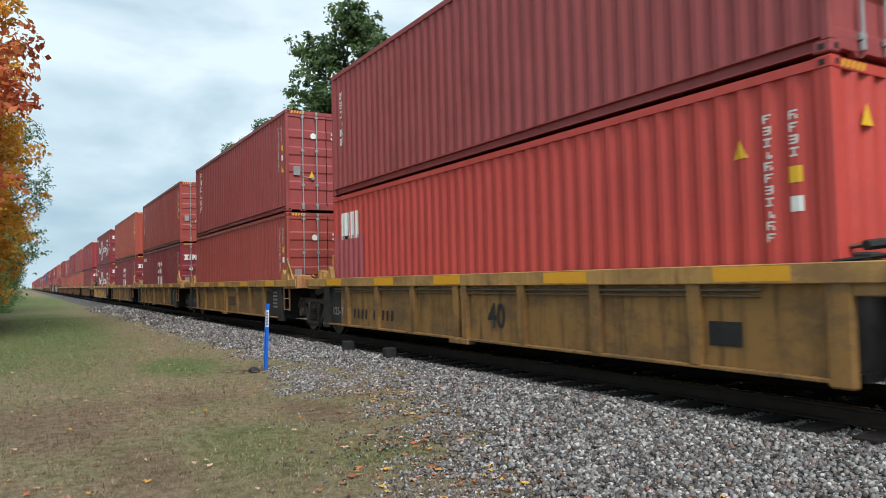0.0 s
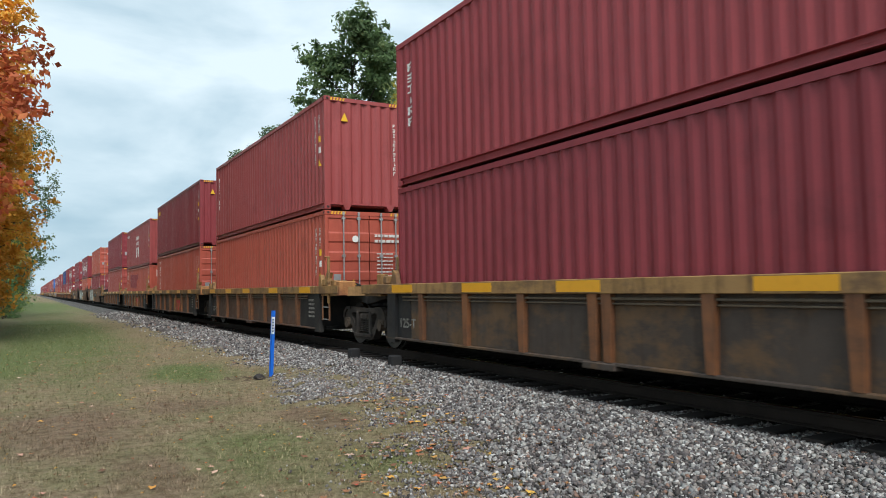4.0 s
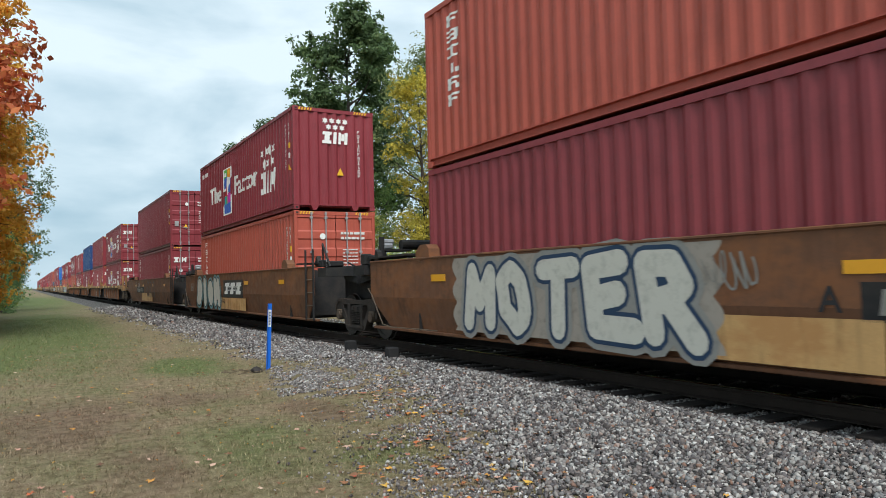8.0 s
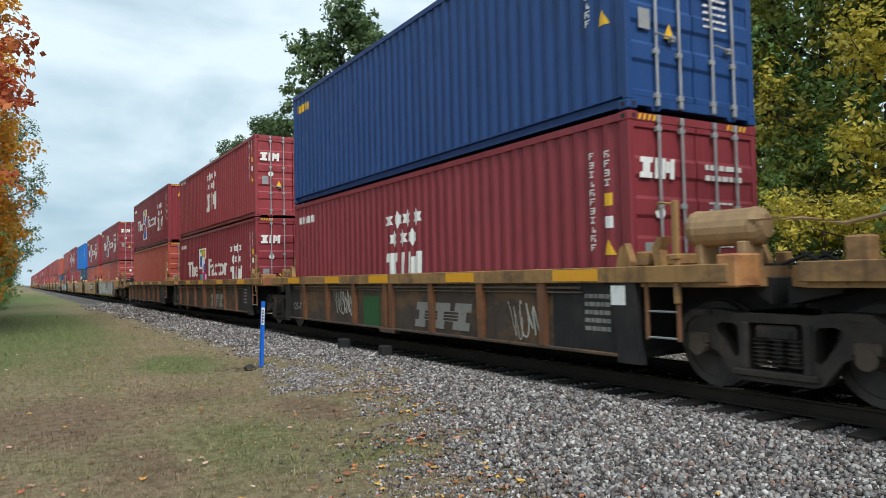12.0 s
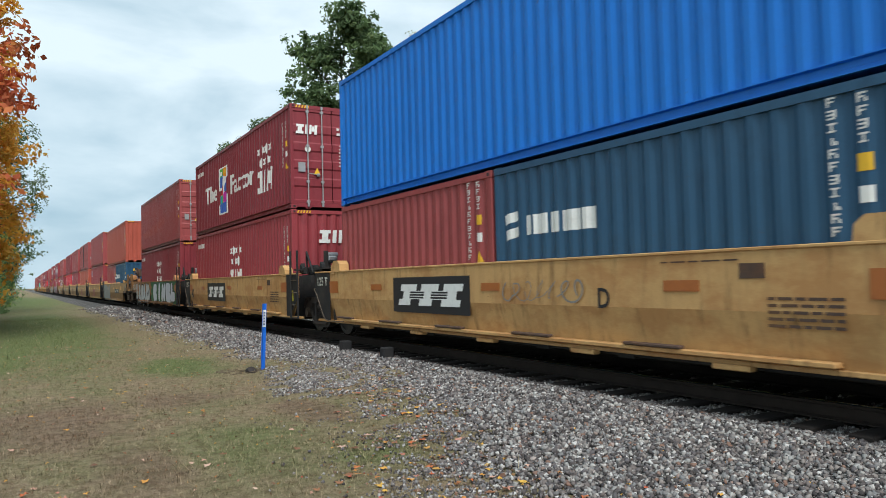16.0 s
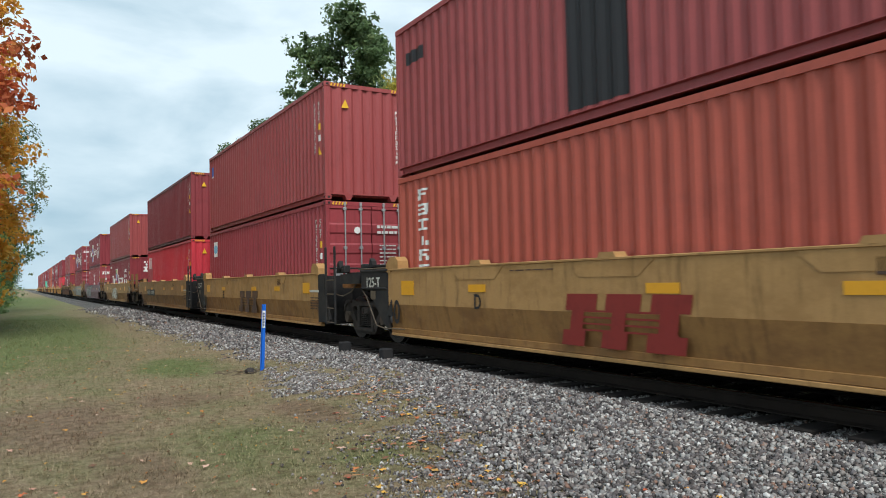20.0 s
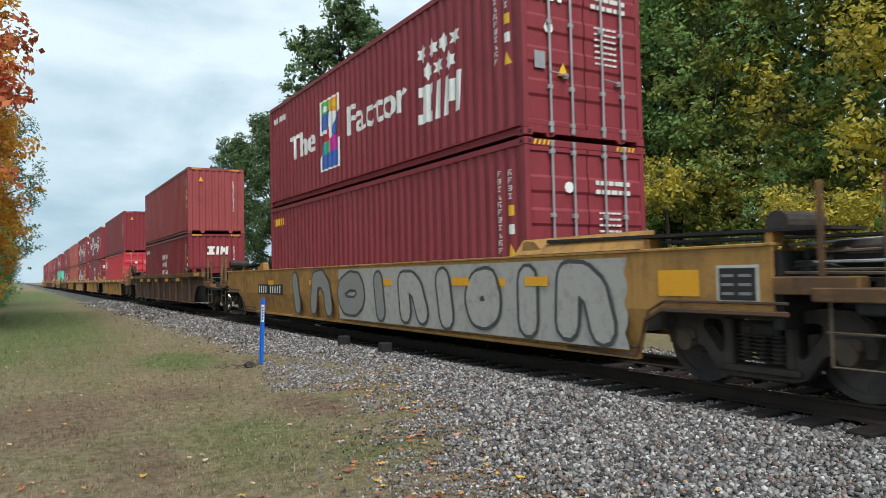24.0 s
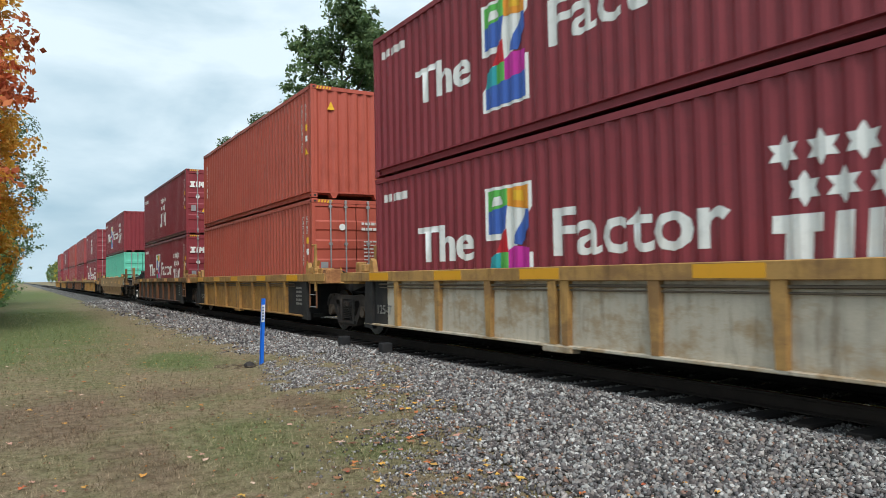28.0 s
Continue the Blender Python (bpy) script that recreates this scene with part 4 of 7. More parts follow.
def on_side(bm, u, z, length):
    """Lays flat lettering on the near corrugated wall: u metres from the rear edge, z above the base."""
    half = length / 2 - 0.10
    for v in bm.verts:
        v.co = (0, length / 2 - u - v.co.x, z + v.co.y)
    ys = [v.co.y for v in bm.verts]
    lo, hi = min(ys), max(ys)
    for y, _ in wave(half):
        if lo < y < hi:
            bmesh.ops.bisect_plane(bm, geom=bm.verts[:] + bm.edges[:] + bm.faces[:], plane_co=(0, y, 0), plane_no=(0, 1, 0), dist=1e-5)
    for v in bm.verts:
        inside = abs(v.co.y) < half
        v.co.x = -WIDE + (0.014 + dent(v.co.y + 1e-5, half) if inside else 0.003) - 0.005
    bmesh.ops.recalc_face_normals(bm, faces=bm.faces[:])
    return bm


def on_end(bm, u, z, length, out=0.006):
    """Lays flat lettering before the leading end: u metres from its near edge."""
    for v in bm.verts:
        v.co = (-WIDE + u + v.co.x, -length / 2 + 0.006 - out, z + v.co.y)
    bmesh.ops.recalc_face_normals(bm, faces=bm.faces[:])
    return bm


def star(bm, cx, cy, r):
    pts = []
    for i in range(12):
        a = math.pi / 2 + i * math.pi / 6
        k = r if i % 2 == 0 else r * 0.55
        pts.append((cx + k * math.cos(a), cy + k * math.sin(a)))
    c = bm.verts.new((cx, cy, 0))
    ring = [bm.verts.new((x, y, 0)) for x, y in pts]
    for i in range(12):
        bm.faces.new((c, ring[i], ring[(i + 1) % 12]))


def seven_stars(bm, w, h):
    for i in range(4):
        star(bm, w * (0.12 + 0.253 * i), h * 0.80, w * 0.118)
    for i in range(3):
        star(bm, w * (0.25 + 0.253 * i), h * 0.24, w * 0.118)


def three_blocks(bm, w, h):
    """The maker's mark as three plain slanted blocks."""
    def slab(u0, u1, v0, v1):
        flat(bm, ((w * (u0 + 0.03 * v0), h * v0), (w * (u1 + 0.03 * v0), h * v0), (w * (u1 + 0.03 * v1), h * v1), (w * (u0 + 0.03 * v1), h * v1)))
    slab(0.0, 0.34, 0.0, 0.27), slab(0.08, 0.27, 0.27, 0.74), slab(0.0, 0.34, 0.74, 1.0)
    slab(0.41, 0.53, 0.0, 1.0)
    slab(0.60, 0.70, 0.0, 1.0), slab(0.71, 0.82, 0.30, 0.86), slab(0.83, 0.95, 0.0, 1.0)


def column(bm, n, w, h):
    """A column of unreadable characters, as plain bars."""
    s = h / n
    for i in range(n):
        t, b = h - i * s, h - (i + 0.74) * s
        m, d, kind = (t + b) / 2, (t - b) * 0.2, (i * 37 + n) % 5
        if kind != 2:
            rect(bm, 0, w, t - d, t)
        if kind in (0, 3):
            rect(bm, 0, w * 0.9, b, b + d)
        if kind in (1, 3, 4):
            rect(bm, 0, w * 0.8, m - d / 2, m + d / 2)
        x = (0.38, 0.0, 0.38, 0.72, 0.0)[kind] * w
        rect(bm, x, x + w * 0.27, b + (d if kind in (0, 3) else 0), t - d)
        if kind in (2, 4):
            rect(bm, w * 0.73, w, b, m - d / 2)


def bars(bm, w, h, rows, gap=0.45):
    """Lines of unreadable print."""
    s = h / rows
    for i in range(rows):
        x, k = 0.0, i * 7
        while x < w * 0.95:
            l = w * (0.10 + 0.035 * (k * 13 % 5))
            rect(bm, x, min(w, x + l), h - (i + 1 - gap) * s, h - i * s)
            x, k = x + l + w * 0.035, k + 1


def flaglet(bm, w, h):
    flat(bm, ((0, h), (w, h * 1.12), (w * 1.06, h * 0.78), (w * 0.05, h * 0.64)))
    flat(bm, ((w * 0.06, h * 0.42), (w * 1.02, h * 0.56), (w * 1.05, h * 0.22), (w * 0.10, h * 0.06)))


def mark(thing, name, key, fill, paint, place, length, label=""):
    """A painted marking; place is ('side' or 'end', u, z)."""
    where, u, z = place

    def make():
        bm = bmesh.new()
        fill(bm)
        bm = on_side(bm, u, z, length) if where == "side" else on_end(bm, u, z, length)
        return as_mesh(name, bm, paint)
    ob = piece(name, shared((name, key, paint.name, place, length), make), thing, label)
    if name == "label_print":
        ob.location.x = -0.004
    if name in ("number_column", "name_column", "number_line", "weight_table", "web_line", "star_emblem", "height_stripes", "maker_mark", "name_mark", "badge", "flag_mark", "gold_mark", "sheet_print"):
        ob["kind"] = "stuff"


def word(text, h, w):
    def fill(bm):
        src = letters(text, h, w)
        me = bpy.data.meshes.new("t")
        src.to_mesh(me)
        src.free()
        bm.from_mesh(me)
        bpy.data.meshes.remove(me)
    return fill


def picture_sign(c, length, u, z):
    """The coloured figure between the two words: patches in a white surround."""
    w, h = 1.06, 1.62

    def figure(bm, grow):
        g = grow
        flat(bm, ((-g, h + g), (-g, h * 0.55 - g), (w * 0.36, h * 0.55 - g), (-g, h * 0.18), (-g, -g), (w + g, -g), (w + g, h * 0.36 + g), (w * 0.66, h * 0.36 + g), (w + g, h * 0.80), (w + g, h + g)))
    mark(c, "sign_surround", "fig", lambda bm: figure(bm, 0.05), WHITE, ("side", u, z), length, "white edged figure")
    spots = ((LIME, ((0, 0.80), (0.5, 0.84), (0.5, 1), (0, 1))), (AMBER, ((0.5, 0.83), (1, 0.78), (1, 1), (0.5, 1))), (SKY_BLUE, ((0, 0.58), (0.30, 0.58), (0.45, 0.62), (0.5, 0.84), (0, 0.80))),
             (SKY_BLUE, ((0.60, 0.48), (0.80, 0.46), (1, 0.62), (1, 0.78), (0.92, 0.78))), (SCARLET, ((0.22, 0.40), (0.50, 0.40), (0.48, 0.62), (0.32, 0.58))), (TURQUOISE, ((0, 0.20), (0.28, 0.21), (0.28, 0.40), (0.04, 0.36))),
             (LIME, ((0.28, 0.21), (0.5, 0.22), (0.5, 0.40), (0.28, 0.40))), (PINK, ((0.5, 0.22), (1, 0.24), (1, 0.43), (0.62, 0.46), (0.5, 0.42))), (SKY_BLUE, ((0, 0), (1, 0), (1, 0.24), (0.5, 0.22), (0, 0.20))),
             (YELLOW, ((0.62, 0.88), (0.86, 0.86), (0.84, 0.96), (0.66, 0.97))), (WHITE, ((0.12, 0.84), (0.38, 0.86), (0.30, 0.94), (0.18, 0.93))))
    for i, (paint, pts) in enumerate(spots):
        def fill(bm, pts=pts, i=i):
            flat(bm, [(a * w, b * h) for a, b in pts])
        place = ("side", u, z)

        def make(fill=fill, paint=paint, i=i):
            bm = bmesh.new()
            fill(bm)
            bm = on_side(bm, u, z, length)
            for v in bm.verts:
                v.co.x -= 0.004 if i < 9 else 0.007
            return as_mesh("colour_patch", bm, paint)
        piece("colour_patch", shared(("patch", i, u, z, length), make), c)


def side_marks(c, kind, length, height, full):
    """What is painted on the near wall."""
    L = length
    if kind == "factor":
        mark(c, "slogan_word", "The", word("The", 0.62, 1.85), WHITE, ("side", 1.80, 1.15), L, "white painted word")
        picture_sign(c, L, 4.08, 0.58)
        mark(c, "slogan_word", "Factor", word("Factor", 0.64, 2.85), WHITE, ("side", 5.68, 1.15), L, "white painted word")
        mark(c, "star_emblem", "s", lambda bm: seven_stars(bm, 1.50, 0.66), WHITE, ("side", 8.98, 1.50), L, "seven white stars")
        mark(c, "maker_mark", "zb", lambda bm: three_blocks(bm, 1.52, 0.68), WHITE, ("side", 8.98, 0.74), L, "white block mark")
        mark(c, "web_line", "wl", lambda bm: bars(bm, 0.95, 0.17, 1, 0.1), PRINT, ("side", 0.40, 2.36), L)
    if kind == "stars":
        mark(c, "star_emblem", "s", lambda bm: seven_stars(bm, 1.52, 0.66), WHITE, ("side", 5.42, 1.52), L, "seven white stars")
        mark(c, "maker_mark", "zb", lambda bm: three_blocks(bm, 1.52, 0.68), WHITE, ("side", 5.42, 0.72), L, "white block mark")
        mark(c, "web_line", "wl", lambda bm: bars(bm, 1.05, 0.20, 1, 0.1), PRINT, ("side", 0.36, 2.34), L)
    if kind == "column":
        mark(c, "name_column", "nc", lambda bm: column(bm, 6, 0.36, 1.68), WHITE, ("side", 0.74, 0.92), L, "column of white letters, as bars")
    if kind == "thin":
        mark(c, "name_column", "nt", lambda bm: column(bm, 6, 0.20, 1.30), WHITE, ("side", 0.45, 1.10), L, "column of white letters, as bars")
    if kind == "three":
        mark(c, "name_column", "n3", lambda bm: column(bm, 3, 0.30, 1.25), WHITE, ("side", 0.52, 1.33), L, "three white letters, as bars")
    if kind == "badge":
        mark(c, "badge", "bd", lambda bm: bars(bm, 1.0, 0.62, 1, 0.02), WHITE, ("side", 0.45, 1.86), L, "white block mark")
    if kind == "label":
        mark(c, "label_sheet", "ls", lambda bm: rect(bm, 0, 0.62, 0, 0.56), WHITE, ("side", 0.55, 1.95), L, "white sheet with a blue print")
        mark(c, "label_print", "lp", lambda bm: flat(bm, [(0.31 + 0.20 * math.cos(a * 0.5236), 0.28 + 0.20 * math.sin(a * 0.5236)) for a in range(12)]), PALE_BLUE, ("side", 0.55, 1.95), L)
    if kind == "small":
        mark(c, "small_label", "sl", lambda bm: rect(bm, 0, 0.26, 0, 0.36), SKY_BLUE, ("side", 0.42, 2.12), L, "small blue label")
        mark(c, "small_label", "sw", lambda bm: rect(bm, 0.0, 0.26, -0.05, 0.0), WHITE, ("side", 0.42, 2.12), L)
    if kind == "flag":
        mark(c, "flag_mark", "fl", lambda bm: flaglet(bm, 0.34, 0.42), WHITE, ("side", 0.22, 1.42), L, "white and red flag mark")
        mark(c, "name_mark", "fb", lambda bm: bars(bm, 1.5, 0.30, 1, 0.05), WHITE, ("side", 0.75, 1.50), L, "white name, as bars")
    if kind == "gold":
        mark(c, "gold_mark", "gm", lambda bm: bars(bm, 0.85, 0.22, 1, 0.1), YELLOW, ("side", 0.32, 2.35), L, "small yellow mark")
    if kind == "badge" and full:
        mark(c, "faded_patch", "fp", lambda bm: rect(bm, 0, 1.60, 0, 1.75), FADED, ("side", 0.12, 0.20), L, "faded pinkish repaint")
    if kind == "patch":
        mark(c, "black_patch", "bp", lambda bm: rect(bm, 0, 1.15, 0, 2.55), BLACK, ("side", 5.0, 0.22), L, "black repainted stripe")
        mark(c, "black_patch", "bq", lambda bm: rect(bm, 0, 0.62, 0, 0.24), BLACK, ("side", 0.42, 2.1), L)
    if kind == "three" and full:
        mark(c, "dark_patch", "dp", lambda bm: flat(bm, ((0, 0.4), (0, 1.35), (3.6, 1.25), (4.4, 1.40), (4.3, 0.95), (3.7, 0.85), (3.4, 0.3))), RED["wine"], ("side", 2.3, 0.85), L, "dark red repaint")
    if kind == "streak":
        mark(c, "red_streak", "rk", lambda bm: flat(bm, ((0, 0), (0, 0.30), (7.5, 0.75), (7.6, 0.45), (4.0, 0.05))), RED["rust"], ("side", 0.6, 0.75), L, "bright red scraped streak")
    if full:
        e = L - 0.73
        mark(c, "number_column", "n1", lambda bm: column(bm, 11, 0.085, 1.30), PRINT, ("side", e, 1.17), L)
        mark(c, "number_column", "n2", lambda bm: column(bm, 4, 0.085, 0.48), PRINT, ("side", e + 0.28, 1.98), L)
        mark(c, "size_plate", "sp", lambda bm: rect(bm, 0, 0.14, 0, 0.16), YELLOW, ("side", e + 0.25, 1.76), L)
        mark(c, "size_plate", "sw", lambda bm: rect(bm, 0, 0.13, 0, 0.15), WHITE, ("side", e + 0.26, 1.48), L)
        mark(c, "warning_triangle", "wt", lambda bm: flat(bm, ((0, 0), (0.20, 0), (0.10, 0.20))), YELLOW, ("side", e + 0.22 if kind != "badge" else e - 0.38, 1.14 if kind != "badge" else 2.08), L)


def stripes(bm, x0, x1, z0, z1, n):
    w = (x1 - x0) / n
    for i in range(0, n, 2):
        a = x0 + i * w
        flat(bm, ((a, z0), (a + w, z0), (a + 1.6 * w, z1), (a + 0.6 * w, z1)))


def container(paint_name, lead, marks, length=12.192, height=2.896, label="", full=True):
    """A steel container. lead: what its leading end shows ('door', 'zdoor', 'plain', 'zplain', 'tplain'); marks: the near wall's painting."""
    paint = RED[paint_name]
    size = "twenty-foot" if length < 7 else "forty-foot"
    c = tagged(new("shipping_container"), label, "container", "containers on the train")
    key = (length, height, paint_name)
    blank = not lead.endswith("door")
    piece("frame", shared(("sh", blank, *key), lambda: in_paint(shared(("sh0", blank, length, height), lambda: shell(length, height, blank)), paint)), c)
    piece("side_wall", shared(("s-", *key), lambda: in_paint(side_wall(length, height, -1), paint)), c)
    piece("side_wall", shared(("s+", *key), lambda: in_paint(side_wall(length, height, 1), paint)), c)
    rear = piece("end_wall", shared(("ew", *key), lambda: in_paint(end_wall(length, height), paint)), c)
    rear.rotation_euler = (0, 0, math.pi)
    for x in (-WIDE + 0.081,):
        for y in (-length / 2 + 0.089, length / 2 - 0.089):
            for z in (0.059, height - 0.059):
                piece("corner_casting", shared(("cc", paint_name), lambda: with_bm(lambda bm: casting(bm, 0, 0, 0), "corner_casting", paint)), c, at=(x, y, z))
    # no holes are cut: thin dark plates imitate the shade inside them
    for z in (0.06, height - 0.06):
        for x, y, s in ((-WIDE - 0.002, -length / 2 + 0.09, "x"), (-WIDE + 0.09, -length / 2 - 0.002, "y")):
            piece("casting_hole", shared(("ch", s), lambda s=s: with_bm(lambda bm: box(bm, *((-0.002, 0.002, -0.03, 0.03) if s == "x" else (-0.03, 0.03, -0.002, 0.002)), -0.026, 0.026), "casting_hole", SOOT)), c, at=(x, y, z))
    if lead.endswith("door"):
        for s in (-1, 1):
            d = piece("door", shared(("dl", s, *key), lambda: in_paint(door_leaf(height, s), paint)), c, at=(0, -length / 2, 0))
            for x in (0.20, 0.62) if s > 0 else (-0.85, -0.43):
                piece("locking_rod", shared(("lr", height), lambda: lock_rod(height)), d, "galvanised locking rod", at=(x + 0.12, 0, 0))
            if full:
                piece("handle", shared(("lh", s), lambda: lock_handle(1)), d, at=(-0.75 if s < 0 else 0.34, 0, 0))
    else:
        piece("end_wall", shared(("ew", *key), lambda: in_paint(end_wall(length, height), paint)), c)
    side_marks(c, marks, length, height, full)
    if full:
        end_marks(c, lead, length, height)
    return c


def end_marks(c, lead, length, height):
    L, top = length, height - 0.62
    if height > 2.7:
        for x in (0.16, 2.438 - 0.62):
            mark(c, "height_stripes", ("hs", x), lambda bm: stripes(bm, 0, 0.42, 0, 0.075, 10), YELLOW, ("end", x, height - 0.10), L, "yellow and black warning stripes")
        mark(c, "height_stripes", "side", lambda bm: stripes(bm, 0, 0.34, 0, 0.075, 8), YELLOW, ("side", L - 0.46, height - 0.10), L, "yellow and black warning stripes")
    if lead.endswith("door"):
        mark(c, "number_line", "nl", lambda bm: bars(bm, 0.74, 0.28, 2, 0.5), PRINT, ("end", 1.36, top - 0.25), L)
        mark(c, "weight_table", "wtb", lambda bm: bars(bm, 0.46, 0.66, 7, 0.66), PRINT, ("end", 1.42, top - 1.12), L)
        mark(c, "owner_plate", "op", lambda bm: rect(bm, 0, 0.20, 0, 0.26), ZINC, ("end", 0.22, 1.02), L)
        mark(c, "round_sticker", "rs", lambda bm: flat(bm, [(0.09 * math.cos(a * 0.785), 0.09 * math.sin(a * 0.785)) for a in range(8)]), WHITE, ("end", 0.50 if lead == "zdoor" else 0.82, top - (0.62 if lead == "zdoor" else 0.10)), L)
        mark(c, "warning_triangle", "dt", lambda bm: flat(bm, ((0, 0), (0.20, 0), (0.10, 0.20))), YELLOW, ("end", 0.66, 0.95), L)
        if lead == "zdoor":
            mark(c, "maker_mark", "dz", lambda bm: three_blocks(bm, 0.64, 0.26), WHITE, ("end", 0.16, top - 0.20), L, "white block mark")
        if lead == "ydoor":
            mark(c, "yellow_sheet", "ys", lambda bm: rect(bm, 0, 0.34, 0, 0.36), YELLOW, ("end", 1.72, 0.68), L, "yellow notice")
        if lead == "rdoor":
            mark(c, "red_sheet", "rsh", lambda bm: rect(bm, 0, 0.40, 0, 0.42), SCARLET, ("end", 0.55, 1.4), L, "red label sheet")
            mark(c, "sheet_print", "rsp", lambda bm: bars(bm, 0.30, 0.12, 1, 0.1), WHITE, ("end", 0.60, 1.58), L)
    else:
        mark(c, "number_column", "en", lambda bm: column(bm, 11, 0.07, 1.40), PRINT, ("end", 1.92, top - 1.35), L)
        mark(c, "warning_triangle", "et", lambda bm: flat(bm, ((0, 0), (0.20, 0), (0.10, 0.22))), YELLOW, ("end", 1.28 if lead != "plain" else 0.45, 1.0 if lead != "plain" else top), L)
        if lead == "yplain":
            mark(c, "yellow_sheet", "yp", lambda bm: rect(bm, 0, 0.28, 0, 0.42), YELLOW, ("end", 1.78, 0.32), L, "yellow notice")
        if lead == "zplain":
            mark(c, "maker_mark", "pz", lambda bm: three_blocks(bm, 0.95, 0.36), WHITE, ("end", 0.78, top - 0.30), L, "white block mark")
        if lead == "splain":
            mark(c, "star_emblem", "ps", lambda bm: seven_stars(bm, 0.80, 0.32), WHITE, ("end", 0.85, top + 0.02), L, "seven white stars")
            mark(c, "maker_mark", "pz2", lambda bm: three_blocks(bm, 0.80, 0.34), WHITE, ("end", 0.85, top - 0.38), L, "white block mark")
        if lead == "tplain":
            mark(c, "maker_mark", "pt", lambda bm: bars(bm, 0.85, 0.42, 1, 0.02), WHITE, ("end", 0.42, top - 0.1), L, "white block mark")

# ---- well cars: own space has the rails' tops at z = 0 and the well's middle at y = 0 ----
def truck_meshes():
    """A cast steel truck: side frames, springs, bolster, wheelsets."""
    def frame_side(bm):
        ring = [(-1.15, 0.40), (-1.19, 0.58), (-1.14, 0.74), (-0.98, 0.83), (-0.70, 0.84), (-0.40, 0.80), (0.40, 0.80), (0.70, 0.84), (0.98, 0.83), (1.14, 0.74), (1.19, 0.58), (1.15, 0.40),
                (1.06, 0.40), (1.06, 0.52), (0.77, 0.52), (0.77, 0.42), (0.68, 0.38), (0.50, 0.15), (0.40, 0.11), (-0.40, 0.11), (-0.50, 0.15), (-0.68, 0.38), (-0.77, 0.42), (-0.77, 0.52), (-1.06, 0.52), (-1.06, 0.40)]
        holes = [[(-0.29, 0.22), (0.29, 0.22), (0.32, 0.66), (0.28, 0.71), (-0.28, 0.71), (-0.32, 0.66)]]
        for k in (-1, 1):
            holes.append([(k * u, v) for u, v in ((0.42, 0.37), (0.46, 0.34), (0.50, 0.37), (0.68, 0.60), (0.68, 0.67), (0.62, 0.70), (0.47, 0.69), (0.42, 0.65))])
        edges = []
        for loop in [ring] + holes:
            vs = [bm.verts.new((-0.085, u, v)) for u, v in loop]
            edges += [bm.edges.new((vs[i], vs[(i + 1) % len(vs)])) for i in range(len(vs))]
        bmesh.ops.triangle_fill(bm, use_beauty=True, edges=edges)
        grown = bmesh.ops.extrude_face_region(bm, geom=bm.faces[:])
        for v in grown["geom"]:
            if isinstance(v, bmesh.types.BMVert):
                v.co.x = 0.085
        box(bm, -0.14, 0.14, -0.46, 0.46, 0.16, 0.235, 0.015)
        for k in (-1, 1):
            box(bm, -0.115, 0.115, *sorted((k * 0.30, k * 0.40)), 0.22, 0.72, 0.02)
            prism(bm, [(k * 0.74, 0.83), (k * 0.98, 0.83), (k * 1.12, 0.72), (k * 1.17, 0.56), (k * 1.09, 0.56), (k * 1.05, 0.68), (k * 0.94, 0.76), (k * 0.74, 0.77)], "x", -0.115, 0.115)
        bmesh.ops.recalc_face_normals(bm, faces=bm.faces[:])

    def spring(bm):
        line = [(0.0, 0.27)]
        for i in range(7):
            z = 0.275 + i * 0.042
            line += [(0.050, z), (0.092, z + 0.010), (0.090, z + 0.020), (0.050, z + 0.030)]
        lathe(bm, line + [(0.0, 0.57)], (0, 0, 0), 8)

    def bolster(bm):
        box(bm, -1.09, 1.09, -0.23, 0.23, 0.58, 0.74, 0.03)
        for x in (-1.09, 1.09):
            for y in (-0.13, 0.13):
                box(bm, x - 0.02, x + 0.02, y - 0.05, y + 0.05, 0.61, 0.70, 0.01)
        rod(bm, (0, 0, 0.72), (0, 0, 0.88), 0.2, sides=14)

    def cap(bm):
        rod(bm, (-0.11, 0, 0), (0.11, 0, 0), 0.105, sides=12)
        box(bm, -0.09, 0.09, -0.13, 0.13, 0.02, 0.14, 0.02)

    def wheelset(bm):
        for s in (-1, 1):
            rings = [(0.655, 0.49), (0.690, 0.510), (0.700, 0.487), (0.790, 0.480), (0.790, 0.395), (0.770, 0.39), (0.762, 0.16), (0.80, 0.13), (0.80, 0.0)]
            prev = None
            for x, r in rings:
                ring = [bm.verts.new((s * x, r * math.cos(a * math.pi / 16), r * math.sin(a * math.pi / 16))) for a in range(32)] if r else [bm.verts.new((s * x, 0, 0))]
                if prev:
                    for i in range(32):
                        if len(ring) > 1:
                            bm.faces.new((prev[i], prev[(i + 1) % 32], ring[(i + 1) % 32], ring[i]))
                        else:
                            bm.faces.new((prev[i], prev[(i + 1) % 32], ring[0]))
                else:
                    inner = ring
                prev = ring
            bm.faces.new(inner)
        rod(bm, (-0.95, 0, 0), (0.95, 0, 0), 0.08, sides=10)
        bmesh.ops.recalc_face_normals(bm, faces=bm.faces[:])

    ws = with_bm(wheelset, "wheelset", WHEEL, TREAD)
    for f in ws.polygons:
        r = math.hypot(f.center.y, f.center.z)
        if r > 0.47 and abs(f.normal.x) < 0.6:
            f.material_index = 1
    return {"side_frame": with_bm(frame_side, "side_frame", IRON), "spring": with_bm(spring, "spring", IRON),
            "bolster": with_bm(bolster, "bolster", IRON), "bearing_cap": with_bm(cap, "bearing_cap", CAP), "wheelset": ws}


